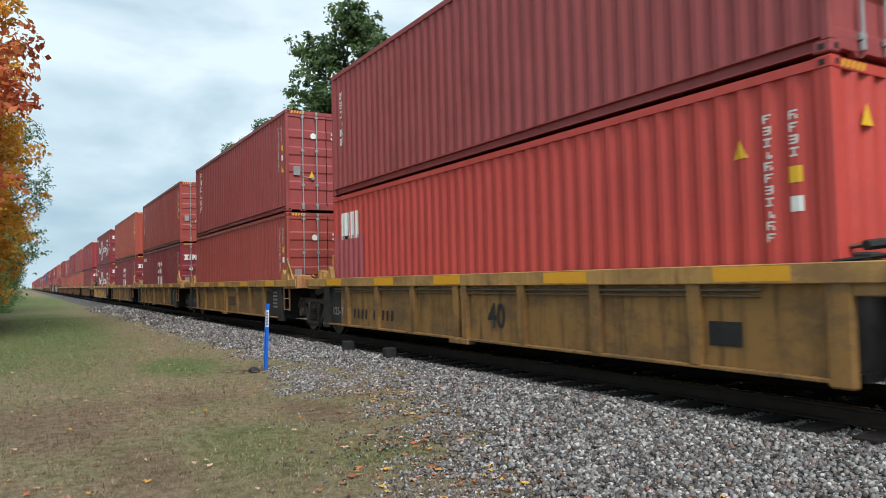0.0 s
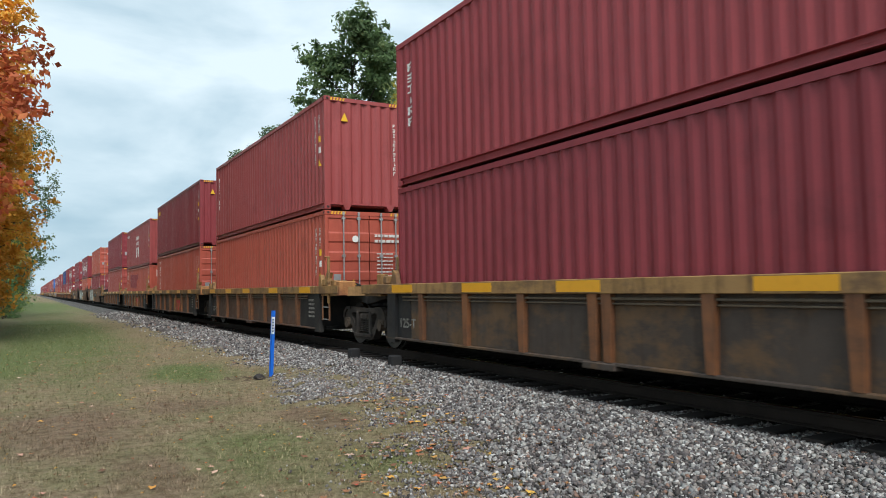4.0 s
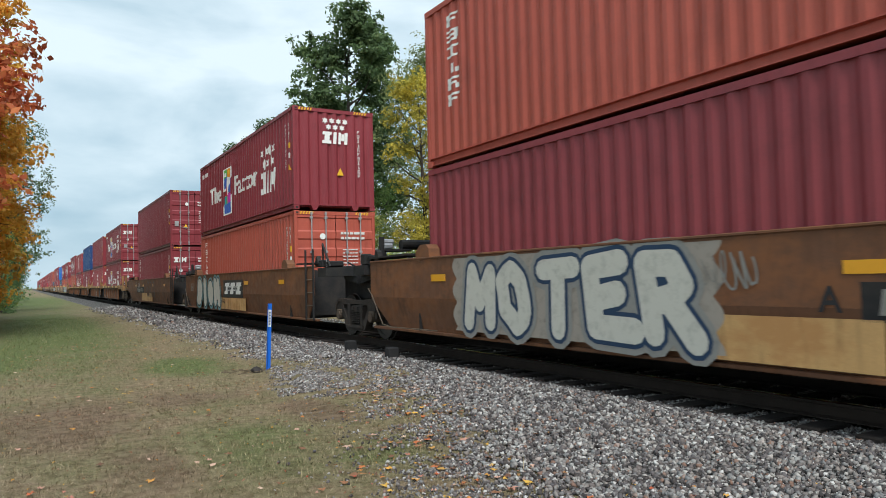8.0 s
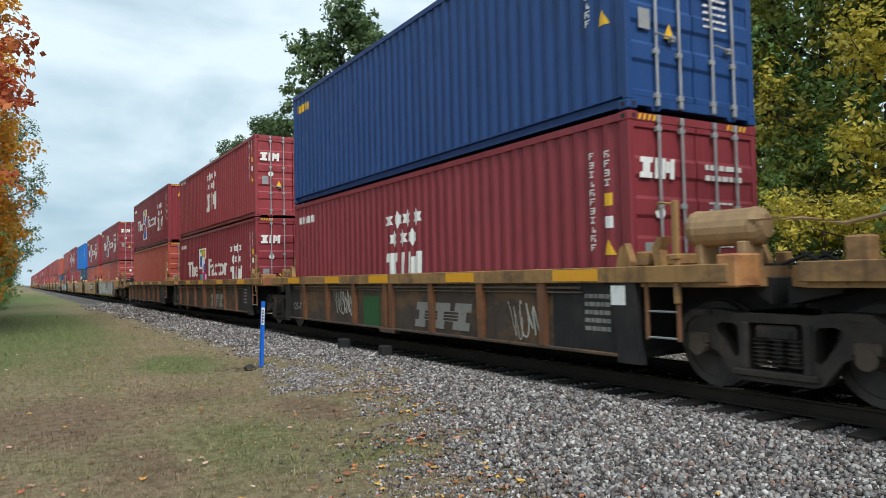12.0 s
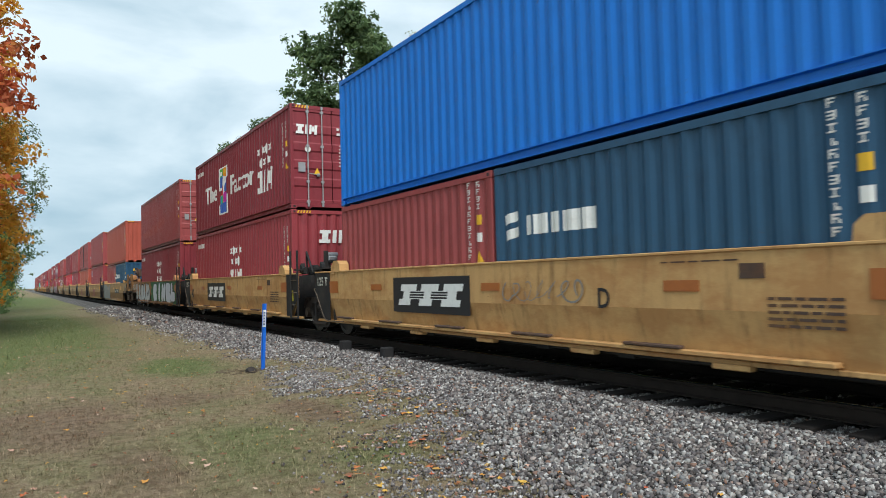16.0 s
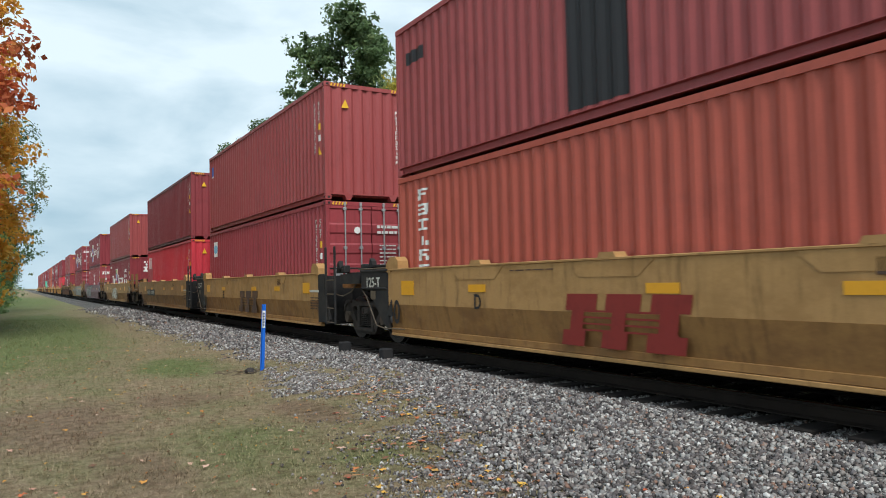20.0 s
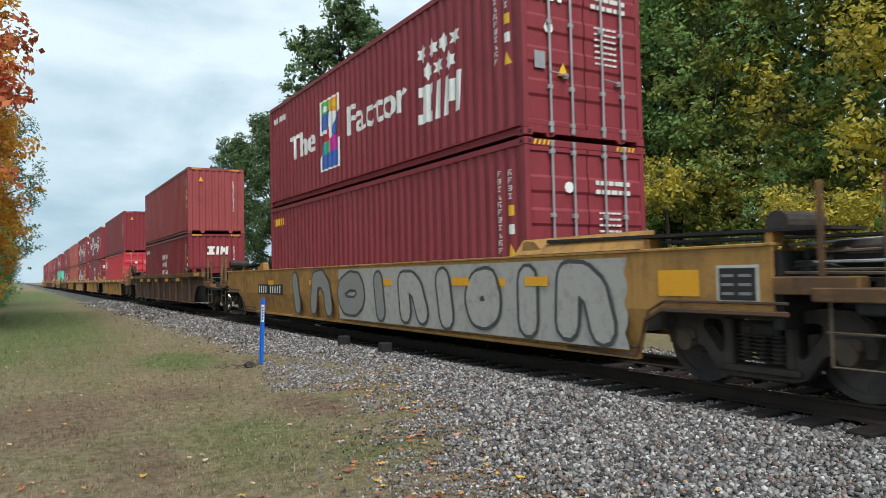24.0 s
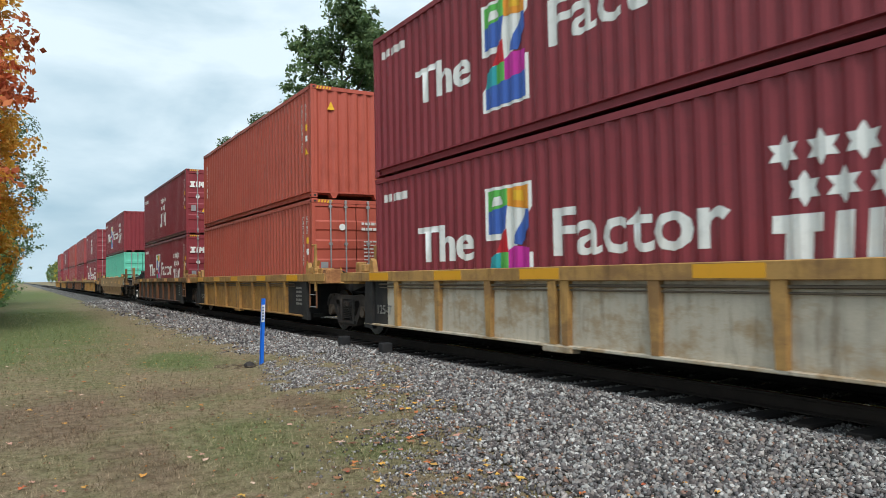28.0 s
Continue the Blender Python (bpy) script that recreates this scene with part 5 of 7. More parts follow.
TRUCK = truck_meshes()
WHEELS = []


def truck(car, y):
    t = piece("truck", TRUCK["bolster"], car, "cast steel truck with coil springs", at=(0, y, 0))
    for s in (-1, 1):
        piece("side_frame", TRUCK["side_frame"], t, at=(s * 1.00, 0, 0.05))
        for y3 in (-0.19, 0.0, 0.19) if s < 0 else (0.0,):
            piece("spring", TRUCK["spring"], t, at=(s * 1.01, y3, 0.05))
        for e in (-0.915, 0.915):
            piece("bearing_cap", TRUCK["bearing_cap"], t, at=(s * 1.03, e, 0.483))
    for e in (-0.915, 0.915):
        WHEELS.append((piece("wheelset", TRUCK["wheelset"], t, "steel wheels on an axle", at=(0, e, 0.483)), e))


def sheet_side(half, z0, z1, slope0, slope1):
    """A car's flat side plate as an outline in (y, z); slope: how far the lower edge is cut away in an arch over the truck at either end."""
    def arch(e, cut):
        return [(e * (half - cut * k), z0 + (0.72 * u if u else 0)) for k, u in ((0.0, 1.0), (0.62, 0.93), (0.80, 0.78), (0.92, 0.5), (1.0, 0.0))]
    pts = [(-half, z1)] + (arch(-1, slope0) if slope0 else [(-half, z0)])
    pts += arch(1, slope1)[::-1] if slope1 else [(half, z0)]
    return pts + [(half, z1)]


def plate(outline, x0, x1):
    return lambda bm: prism(bm, outline, "x", x0, x1)


def ribbed_body(car, half, paint, chord, black, lead_end, rear_end, z1=1.37, z0=0.345):
    """The older well: a wide yellow top chord, a recessed side plate and upright ribs."""
    s0, s1 = (1.9 if lead_end == "arc" else 0), (1.9 if rear_end == "arc" else 0)
    for s in (-1, 1):
        bm = bmesh.new()
        prism(bm, sheet_side(half, z0, z1 - 0.16, s0, s1), "x", s * 1.405, s * 1.425)
        part("side_plate", bm, paint, car)
        bm = bmesh.new()
        lo, hi = sorted((s * 1.28, s * 1.52))
        box(bm, lo, hi, -half - (0 if half > 8 else 1.50 if lead_end == "joint" else 0.85), half + (0 if half > 8 else 1.15 if rear_end == "joint" else 0.85), z1 - 0.19, z1, 0.01)
        part("top_chord", bm, chord, car, "worn yellow top chord")
        bm = bmesh.new()
        box(bm, *sorted((s * 1.36, s * 1.50)), -half + s0, half - s1, z0 - 0.04, z0, 0.008)
        part("bottom_chord", bm, paint, car)
    bright = paint in (CAR["yellow"], CAR["dingy"], CAR["mustard"], CAR["pale"])
    ribs = paint if paint in (CAR["yellow"], CAR["dingy"], CAR["rusty"]) else CHORD if bright else CAR["brown"]
    ys = [-4.67, -3.16, -1.64, -0.12, 1.64, 3.16, 4.67]
    if half > 8:
        ys = [-7.6, -6.1] + ys + [6.1, 7.6]
    tall = z1 - 0.16 - z0

    def rib(bm, wide=1.0):
        prism(bm, [(-0.055 * wide, 0), (0.055 * wide, 0), (0.085 * wide, tall * 0.92), (0.085 * wide, tall), (-0.085 * wide, tall), (-0.085 * wide, tall * 0.92)], "x", -0.08, 0.0)
    me = shared(("rib", ribs.name, round(tall, 2)), lambda: with_bm(rib, "rib", ribs))
    for y in ys:
        piece("rib", me, car, at=(-1.425, y, z0))
        if abs(y) < 0.2:
            piece("rib", me, car, at=(-1.425, y + 0.25, z0))
            piece("jacking_pad", shared(("pad", paint.name), lambda: with_bm(lambda b: box(b, -0.10, 0.06, -0.14, 0.44, -0.09, 0.0, 0.012), "jacking_pad", paint)), car, at=(-1.43, y, z0 - 0.01))
    bm = bmesh.new()
    for y in ys:
        box(bm, 1.425, 1.50, y - 0.07, y + 0.07, z0, z1 - 0.16)
    part("far_rib", bm, paint, car)["kind"] = "stuff"
    bm = bmesh.new()
    rod(bm, (-1.47, -half + 0.7, z1 - 0.25), (-1.47, half - 0.7, z1 - 0.25), 0.018, sides=6)
    part("brake_pipe", bm, STEP, car)
    bm = bmesh.new()
    rod(bm, (-1.46, -half + 0.7, z1 - 0.31), (-1.46, half - 0.7, z1 - 0.31), 0.012, sides=6)
    part("conduit", bm, STEP, car)
    if black:
        for e, kind in ((-1, lead_end), (1, rear_end)):
            if kind == "free":
                bm = bmesh.new()
                box(bm, -1.50, -1.40, *sorted((e * (half - 0.04), e * (half + 0.20))), z0 - 0.08, z1 - 0.165, 0.02)
                part("bolster_post", bm, ribs, car)
                continue
            bm = bmesh.new()
            shift = 0.0 if e < 0 else 0.34
            box(bm, -1.436, -1.405, *sorted((e * (half - 1.30 + shift), e * (half + 0.18 - shift))), z0 - 0.03, z1 - 0.165, 0.005)
            part("end_panel", bm, SOOT, car, "black end panel")
            bm = bmesh.new()
            prism(bm, [(e * (half - 0.10 - shift), z1 - 0.165), (e * (half - 0.06 - shift), z0 - 0.10), (e * (half + 0.30 - shift), z0 - 0.10), (e * (half + 0.24 - shift), z1 - 0.165)], "x", -1.50, -1.40)
            part("bolster_post", bm, SOOT, car)
            bm = bmesh.new()
            if e > 0:
                src = letters("125-T", 0.17, 0.62)
            else:
                src = bmesh.new()
                bars(src, 0.45, 0.5, 5)
            for v in src.verts:
                v.co = (-1.440, e * (half - 0.62) + (0.08 if e > 0 else 0.05) - v.co.x, z0 + 0.20 + v.co.y)
            bm.free()
            part("stencil", src, DIM, car, "white stencilled marking")["kind"] = "stuff"


def smooth_body(car, h0, h1, a0, a1, run, paint, lead_end, rear_end, z1=1.49, z0=0.30, humps=False, feet=False, low_paint=None):
    """The newer well: a tall flat side plate, creased half way, with a folded lip; over a free end's truck its lower edge rises."""
    mid = z0 + (z1 - z0) * 0.46
    full0, full1 = h0, h1
    if humps:
        h0, h1 = h0 if lead_end else 6.13, h1 if rear_end else 6.13
    for s in (-1, 1):
        bm = bmesh.new()
        prism(bm, [(-h0, z1), (-h0, mid), (h1, mid), (h1, z1)], "x", s * 1.43, s * 1.45)
        part("side_plate", bm, paint, car)
        bm = bmesh.new()
        low = [(-h0, mid), (-a0, mid), (-a0 + 0.25, mid - 0.12), (-a0 + run, z0), (a1 - run, z0), (a1 - 0.25, mid - 0.12), (a1, mid), (h1, mid)]
        if not lead_end:
            low[:4] = [(-h0, mid), (-h0 + (0.0 if humps else 0.70), z0)]
        if not rear_end:
            low[-4:] = [(h1 - (0.0 if humps else 0.70), z0), (h1, mid)]
        if lead_end:
            low[0] = low.pop(1)
        if rear_end:
            low.pop(-1)
        prism(bm, low, "x", s * 1.43, s * 1.452)
        for v in bm.verts:
            v.co.x -= s * 0.11 * (mid - v.co.z) / (mid - z0)
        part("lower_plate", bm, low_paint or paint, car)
        bm = bmesh.new()
        box(bm, *sorted((s * 1.27, s * 1.47)), -h0, h1, z1, z1 + 0.035, 0.008)
        part("top_lip", bm, paint, car)
        bm = bmesh.new()
        box(bm, *sorted((s * 1.30, s * 1.40)), -(a0 - run if lead_end else h0), a1 - run if rear_end else h1, z0 - 0.05, z0 + 0.002, 0.008)
        part("bottom_chord", bm, paint, car)
    half = min(h0, h1)
    for e, h, a, cut in ((-1, h0, a0, lead_end), (1, h1, a1, rear_end)):
        if cut:
            for up, inset in ((0.0, 0.0), (0.10, 0.04)):
                bm = bmesh.new()
                tube(bm, [(-1.40, e * (a - run - 1.2 + inset), z0 + up), (-1.40, e * (a - run + inset), z0 + up), (-1.44, e * (a - 0.25 + inset), mid - 0.12 + up), (-1.465, e * (a + inset), mid + up), (-1.465, e * (h + 0.15), mid + up)], 0.028 if not up else 0.016, 5)
                part("arch_lip" if not up else "brake_pipe", bm, CAR["rusty"], car)
    if humps:
        # the black end frame: a box girder along the top, with a plate that slants down to the side's foot
        for e, h, cut in ((-1, full0, lead_end), (1, full1, rear_end)):
            if cut:
                continue
            for s in (-1, 1):
                bm = bmesh.new()
                if e > 0:
                    prism(bm, [(7.38, z1), (7.38, 1.15), (6.95, 1.15), (6.80, 0.89), (6.32, 0.44), (6.13, 0.36), (6.13, z1)], "x", s * 1.41, s * 1.456)
                else:
                    prism(bm, [(-6.55, z1), (-6.55, 0.95), (-6.86, 0.44), (-6.80, 0.36), (-6.13, 0.36), (-6.13, z1)], "x", s * 1.41, s * 1.456)
                part("end_plate", bm, SOOT, car, "black end plate")
                if e > 0:
                    bm = bmesh.new()
                    box(bm, *sorted((s * 1.440, s * 1.475)), 6.20, 7.40, 1.13, 1.17, 0.008)
                    box(bm, *sorted((s * 1.30, s * 1.475)), 6.13, 7.40, z1 - 0.01, z1 + 0.035, 0.008)
                    part("end_girder_flange", bm, SOOT, car)
            bm = bmesh.new()
            box(bm, -0.62, 0.62, *sorted((e * 6.20, e * (h + 0.01))), 0.62, z1 - 0.22, 0.02)
            part("end_sill", bm, SOOT, car)
            if e > 0:
                bm = bmesh.new()
                box(bm, -1.461, -1.4565, 6.70, 6.92, 0.93, 1.10)
                part("inspection_plate", bm, STEP, car, "small pale inspection plate")
        for s in (-1, 1):
            bm = bmesh.new()
            box(bm, *sorted((s * 1.30, s * 1.385)), -(a0 - run if lead_end else h0), a1 - run if rear_end else h1, z0 + 0.006, z0 + 0.105, 0.006)
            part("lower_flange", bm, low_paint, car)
    elif h0 < 7.6 or h1 < 7.6:
        for e, h in ((-1, h0), (1, h1)):
            if h < 7.6:
                bm = bmesh.new()
                prism(bm, [(e * h, z1), (e * h, mid), (e * (h - 0.70), z0), (e * (h - 0.93), z0), (e * (h - 0.93), z1)], "x", -1.4575, -1.4525)
                part("end_plate", bm, SOOT, car, "black end plate")
    if humps:
        def hump(bm):
            prism(bm, [(-0.16, 0), (-0.12, 0.07), (0.12, 0.07), (0.16, 0)], "x", -0.10, 0.10)
        me = shared(("hump", paint.name), lambda: with_bm(hump, "container_guide", paint))
        for y in (-3.03, 0.15, 3.05):
            piece("container_guide", me, car, at=(-1.37, y, z1 + 0.03))
        for y in (-3.03, 0.15, 3.05):
            piece("gusset_plate", shared(("gusset", paint.name), lambda: with_bm(lambda b: prism(b, [(-0.75, 0), (-0.5, -0.2), (0.5, -0.2), (0.75, 0)], "x", -0.008, 0.001), "gusset_plate", paint)), car, at=(-1.45, y, z1))
    if feet:
        bm = bmesh.new()
        box(bm, -1.50, -1.36, -5.5, 5.5, z0 + 0.02, z0 + 0.07, 0.008)
        part("lower_flange", bm, paint, car)
        for y in (-4.4, -2.2, 0.0, 2.2, 4.4):
            piece("foot", shared(("foot", paint.name), lambda: with_bm(lambda b: box(b, -0.06, 0.06, -0.22, 0.22, -0.06, 0.0, 0.012), "foot", paint)), car, at=(-1.40, y, z0 - 0.04))
            piece("tread_plate", shared("tread_plate", lambda: with_bm(lambda b: box(b, -0.06, 0.03, -0.42, 0.42, 0.0, 0.035, 0.008), "tread_plate", CAR["rusty"])), car, at=(-1.46, y + 1.0, z0 + 0.075))
    strip, mark_paint = shared(("reflector", feet), lambda: with_bm(lambda b: box(b, -0.006, 0.0, -0.24, 0.24, -0.06, 0.06), "reflector", DULL_ORANGE if feet else OCHRE)), DULL_ORANGE if feet else OCHRE
    for y in (-3.82, -0.2, 3.82) if feet else (-5.6, -1.9, 2.1, 5.4) if not humps else (-2.96, -0.70, 3.03):
        piece("reflector", strip, car, "orange reflector strip", at=(-1.455, y, z1 - 0.34))
    for y in (-6.05, 6.05) if feet else (-5.30, 5.33) if humps else ():
        piece("reflector_sheet", shared(("reflector_sheet", feet), lambda: with_bm(lambda b: box(b, -0.006, 0.0, -0.24, 0.24, -0.13, 0.13), "reflector_sheet", mark_paint)), car, "orange reflector sheet", at=(-1.455, y, z1 - 0.33))


def well_floor(car, half, z):
    bm = bmesh.new()
    for y in np.arange(-half + 0.4, half, 1.6):
        box(bm, -1.28, 1.28, y - 0.14, y + 0.14, z - 0.10, z)
    for x in (-1.1, 1.1):
        box(bm, x - 0.16, x + 0.16, -half + 0.1, half - 0.1, z - 0.08, z - 0.004)
    part("well_floor", bm, SOOT, car)


def joint_end(car, e, half, reach, paint, z1, rear, tank=False, smooth=False, guide=None, braced=False):
    """The narrow end towards a shared truck: bulkhead, platform, hinge casting and fittings."""
    out = half + (0.85 if smooth else 1.10 if rear else 1.46)
    bm = bmesh.new()
    prism(bm, [(e * half, 0.62), (e * half, z1 - 0.20), (e * (reach - 0.05), z1 - 0.20), (e * (reach - 0.05), 0.90), (e * (half + 0.5), 0.80)], "x", -0.62, 0.62)
    part("end_sill", bm, SOOT, car)
    bm = bmesh.new()
    box(bm, -1.40, 1.40, *sorted((e * 6.17, e * 6.23)), 0.36, z1 - (0.04 if smooth else 0.21))
    part("bulkhead", bm, SOOT, car)
    for s in (-1, 1):
        bm = bmesh.new()
        prism(bm, [(s * 1.46, e * (half + 0.30)), (s * 1.46, e * out), (s * 0.95, e * (reach - 0.12)), (s * 0.62, e * (reach - 0.12)), (s * 0.62, e * (half + 0.30))], "z", z1 - 0.24, z1 - 0.03)
        part("shoulder_casting", bm, paint, car)
        bm = bmesh.new()
        prism(bm, [(e * (out - 0.05), z1 - 0.03), (e * (reach - 0.1), z1 - 0.16), (e * (reach - 0.1), z1 - 0.42), (e * (out - 0.05), z1 - 0.30)], "x", s * 0.98, s * 0.60)
        part("hinge_arm", bm, SOOT, car)
    bm = bmesh.new()
    box(bm, -1.20, 1.20, *sorted((e * (half + 0.06), e * (half + 0.62))), z1 - 0.03, z1 + 0.01, 0.01)
    part("platform", bm, SOOT, car)
    for x in (-1.30, 1.30):
        bm = bmesh.new()
        prism(bm, [(e * (half - 0.20), z1), (e * (half - 0.14), z1 + 0.22), (e * (half - 0.04), z1 + 0.28), (e * (half + 0.05), z1 + 0.06), (e * (half + 0.05), z1)], "x", x - 0.05, x + 0.05)
        part("corner_guide", bm, paint, car)
        bm = bmesh.new()
        box(bm, x - 0.09, x + 0.07, *sorted((e * (half + 0.16), e * (half + 0.34))), z1, z1 + 0.17, 0.02)
        part("guide_block", bm, paint, car)
    low_top = guide is CAR["sand"]
    if low_top:
        bm = bmesh.new()
        if rear:
            for i in range(5):
                box(bm, -1.42 + 0.16 * i, -1.30 + 0.16 * i, *sorted((e * (half - 0.95), e * (half + 0.42))), z1 + 0.045, z1 + 0.075, 0.006)
            box(bm, -1.42, -0.60, *sorted((e * (half - 0.6), e * (half - 0.54))), z1, z1 + 0.05)
            box(bm, -1.42, -0.60, *sorted((e * (half + 0.2), e * (half + 0.26))), z1 - 0.05, z1 + 0.05)
            part("walkway", bm, STEP, car, "steel grating walkway")
        else:
            box(bm, -1.25, -0.55, *sorted((e * (half - 0.10), e * (half + 0.50))), z1 - 0.34, z1 - 0.05, 0.03)
            part("brake_box", bm, CAR["ochre"], car, "rusty brown brake box")
            bm = bmesh.new()
            tube(bm, [(-1.42, e * (half - 0.06), 1.02), (-1.38, e * (half + 0.25), 0.98), (-1.30, e * (half + 0.55), 1.08), (-1.25, e * (half + 0.70), 1.24)], 0.016, 5)
            part("brake_pipe", bm, STEP, car)
    elif not rear:
        bm = bmesh.new()
        if braced or smooth:
            tube(bm, [(-1.36, e * (half + 0.42), z1), (-1.36, e * (half + 0.40), z1 + 0.56), (-1.36, e * (half + 0.88), z1)], 0.028, 5)
        else:
            box(bm, -1.50, -1.44, *sorted((e * (half + 0.80), e * (half + 0.87))), 0.95, z1 + 0.70, 0.010)
            box(bm, -1.52, -1.44, *sorted((e * (half + 0.78), e * (half + 0.89))), z1 + 0.06, z1 + 0.12, 0.010)
            tube(bm, [(-1.47, e * (half + 0.83), z1 + 0.66), (-1.47, e * (half + 0.62), z1 + 0.70), (-1.45, e * (half + 0.56), z1 + 0.62)], 0.016, 5)
        part("brace", bm, paint, car)
        if not smooth:
            bm = bmesh.new()
            prism(bm, [(e * (half + 0.46), z1), (e * (half + 0.42), z1 + 0.20), (e * (half + 0.50), z1 + 0.32), (e * (half + 0.60), z1 + 0.32), (e * (half + 0.52), z1 + 0.18), (e * (half + 0.56), z1)], "x", -1.40, -1.26)
            part("corner_guide", bm, paint, car)
            bm = bmesh.new()
            box(bm, -1.50, -1.10, *sorted((e * (out - 0.10), e * (out + 0.14))), z1 - 0.24, z1 + 0.10, 0.02)
            part("hinge_bracket", bm, CAR["ochre"], car, "rusty hinge bracket")
        bm = bmesh.new()
        box(bm, -1.30, -0.95, *sorted((e * (half + 0.50), e * (half + 0.74))), z1, z1 + 0.13, 0.02)
        part("bracket_box", bm, paint, car)
    else:
        bm = bmesh.new()
        box(bm, -1.30, -1.12, *sorted((e * (half + 0.62), e * (half + 0.84))), z1 - 0.02, z1 + 0.22, 0.02)
        part("bracket_box", bm, paint, car)
        bm = bmesh.new()
        box(bm, -1.20, -1.10, *sorted((e * (half + 0.02), e * (half + 0.12))), z1, z1 + 0.55, 0.015)
        part("corner_post", bm, paint, car)
        for y0, y1 in ((0.18, 0.24), (0.52, 0.58)):
            bm = bmesh.new()
            box(bm, -1.05, -0.98, *sorted((e * (half + y0), e * (half + y1))), z1, z1 + 0.26, 0.01)
            part("rack_leg", bm, paint, car)
        bm = bmesh.new()
        box(bm, -1.06, -0.40, *sorted((e * (half + 0.15), e * (half + 0.62))), z1 + 0.25, z1 + 0.30, 0.01)
        part("equipment_rack", bm, SOOT, car)
        bm = bmesh.new()
        box(bm, -0.95, -0.70, *sorted((e * (half + 0.40), e * (half + 0.62))), z1 + 0.30, z1 + 0.44, 0.04)
        rod(bm, (-0.95, e * (half + 0.50), z1 + 0.47), (-0.68, e * (half + 0.50), z1 + 0.47), 0.06, sides=8)
        part("brake_valve", bm, ZINC, car, "pale grey brake valve")
        bm = bmesh.new()
        rod(bm, (-0.55, e * (half + 0.36), z1 + 0.40), (0.35, e * (half + 0.36), z1 + 0.40), 0.11, sides=12)
        part("air_tank", bm, SOOT, car)
    if tank:
        bm = bmesh.new()
        lathe(bm, [(0.0, -0.46), (0.13, -0.45), (0.20, -0.39), (0.215, -0.32), (0.205, -0.30), (0.205, 0.30), (0.215, 0.32), (0.20, 0.39), (0.13, 0.45), (0.0, 0.46)], (0, 0, 0), 18)
        bmesh.ops.transform(bm, matrix=pose(-0.85, e * (half + 1.02), z1 + 0.40, 90, 0, 10), verts=bm.verts[:])
        for y in (half + 0.75, half + 1.30):
            box(bm, -1.02, -0.70, *sorted((e * (y - 0.05), e * (y + 0.05))), z1 - 0.10, z1 + 0.24, 0.015)
        part("air_tank", bm, TANK, car, "dusty tan air tank")
        bm = bmesh.new()
        tube(bm, [(-1.0, e * (half + 1.4), z1 + 0.46), (-0.85, e * (half + 1.9), z1 + 0.44), (-0.8, e * (half + 2.3), z1 + 0.36), (-0.8, e * (half + 2.7), z1 + 0.42)], 0.022)
        part("air_pipe", bm, TANK, car)
    if not rear and not smooth:
        wide = 0.45
        for y0 in (0.38, 0.38 + wide):
            bm = bmesh.new()
            box(bm, -1.47, -1.435, *sorted((e * (half + y0 - 0.025), e * (half + y0 + 0.025))), 0.54, z1 - 0.16, 0.006)
            part("step_post", bm, RUST_STEP, car)
        for zz in (0.57, 0.86):
            bm = bmesh.new()
            rod(bm, (-1.455, e * (half + 0.38), zz), (-1.455, e * (half + 0.38 + wide), zz), 0.013, sides=5)
            part("step_rung", bm, ZINC, car)
    if smooth:
        def put(name, fill, mat, label=""):
            bm = bmesh.new()
            fill(bm)
            return part(name, bm, mat, car, label)
        put("container_guide", lambda bm: prism(bm, [(e * 5.68, z1 + 0.03), (e * 5.70, z1 + 0.18), (e * 5.80, z1 + 0.26), (e * 6.02, z1 + 0.26), (e * 6.18, z1 + 0.14), (e * 6.20, z1 - 0.02), (e * 6.02, z1 - 0.05), (e * 5.98, z1 + 0.03)], "x", -1.465, -1.24), guide)
        for s in (-1, 1):
            put("running_plate", lambda bm: prism(bm, [(e * 6.75, z1 + 0.10), (e * (half + 0.30), z1 + 0.08), (e * (half + 0.30), z1 + 0.11), (e * 6.75, z1 + 0.14)], "x", s * 0.80, s * 1.40), SOOT)
        if not rear:
            for y in (half - 0.54, half + 0.0):
                put("ladder_post", lambda bm: box(bm, -1.50, -1.46, *sorted((e * y, e * (y + 0.07))), 0.34, 2.10, 0.01), SOOT)
            for z in (0.38, 0.70, 1.02, 1.34):
                put("ladder_rung", lambda bm: rod(bm, (-1.47, e * (half - 0.50), z), (-1.47, e * (half + 0.04), z), 0.014, sides=5), STEP)
        else:
            put("brake_pipe", lambda bm: tube(bm, [(-1.0, e * (half + 0.5), 1.10), (-1.44, e * (half + 0.15), 1.12), (-1.47, e * (half - 0.10), 0.98), (-1.46, e * (half - 0.55), 0.42), (-1.47, e * (half - 0.9), 0.38), (-1.50, e * 5.4, 0.40)], 0.012, 5), STEP)
    for k in (0.0, 0.34):
        bm = bmesh.new()
        tube(bm, [(-1.0 + k + 0.06 * i, e * (half + 0.3 + (reach - half - 0.25) * i / 9), z1 + 0.10 - 0.20 * math.sin(i / 9 * math.pi)) for i in range(10)], 0.022)
        part("air_hose", bm, HOSE, car)


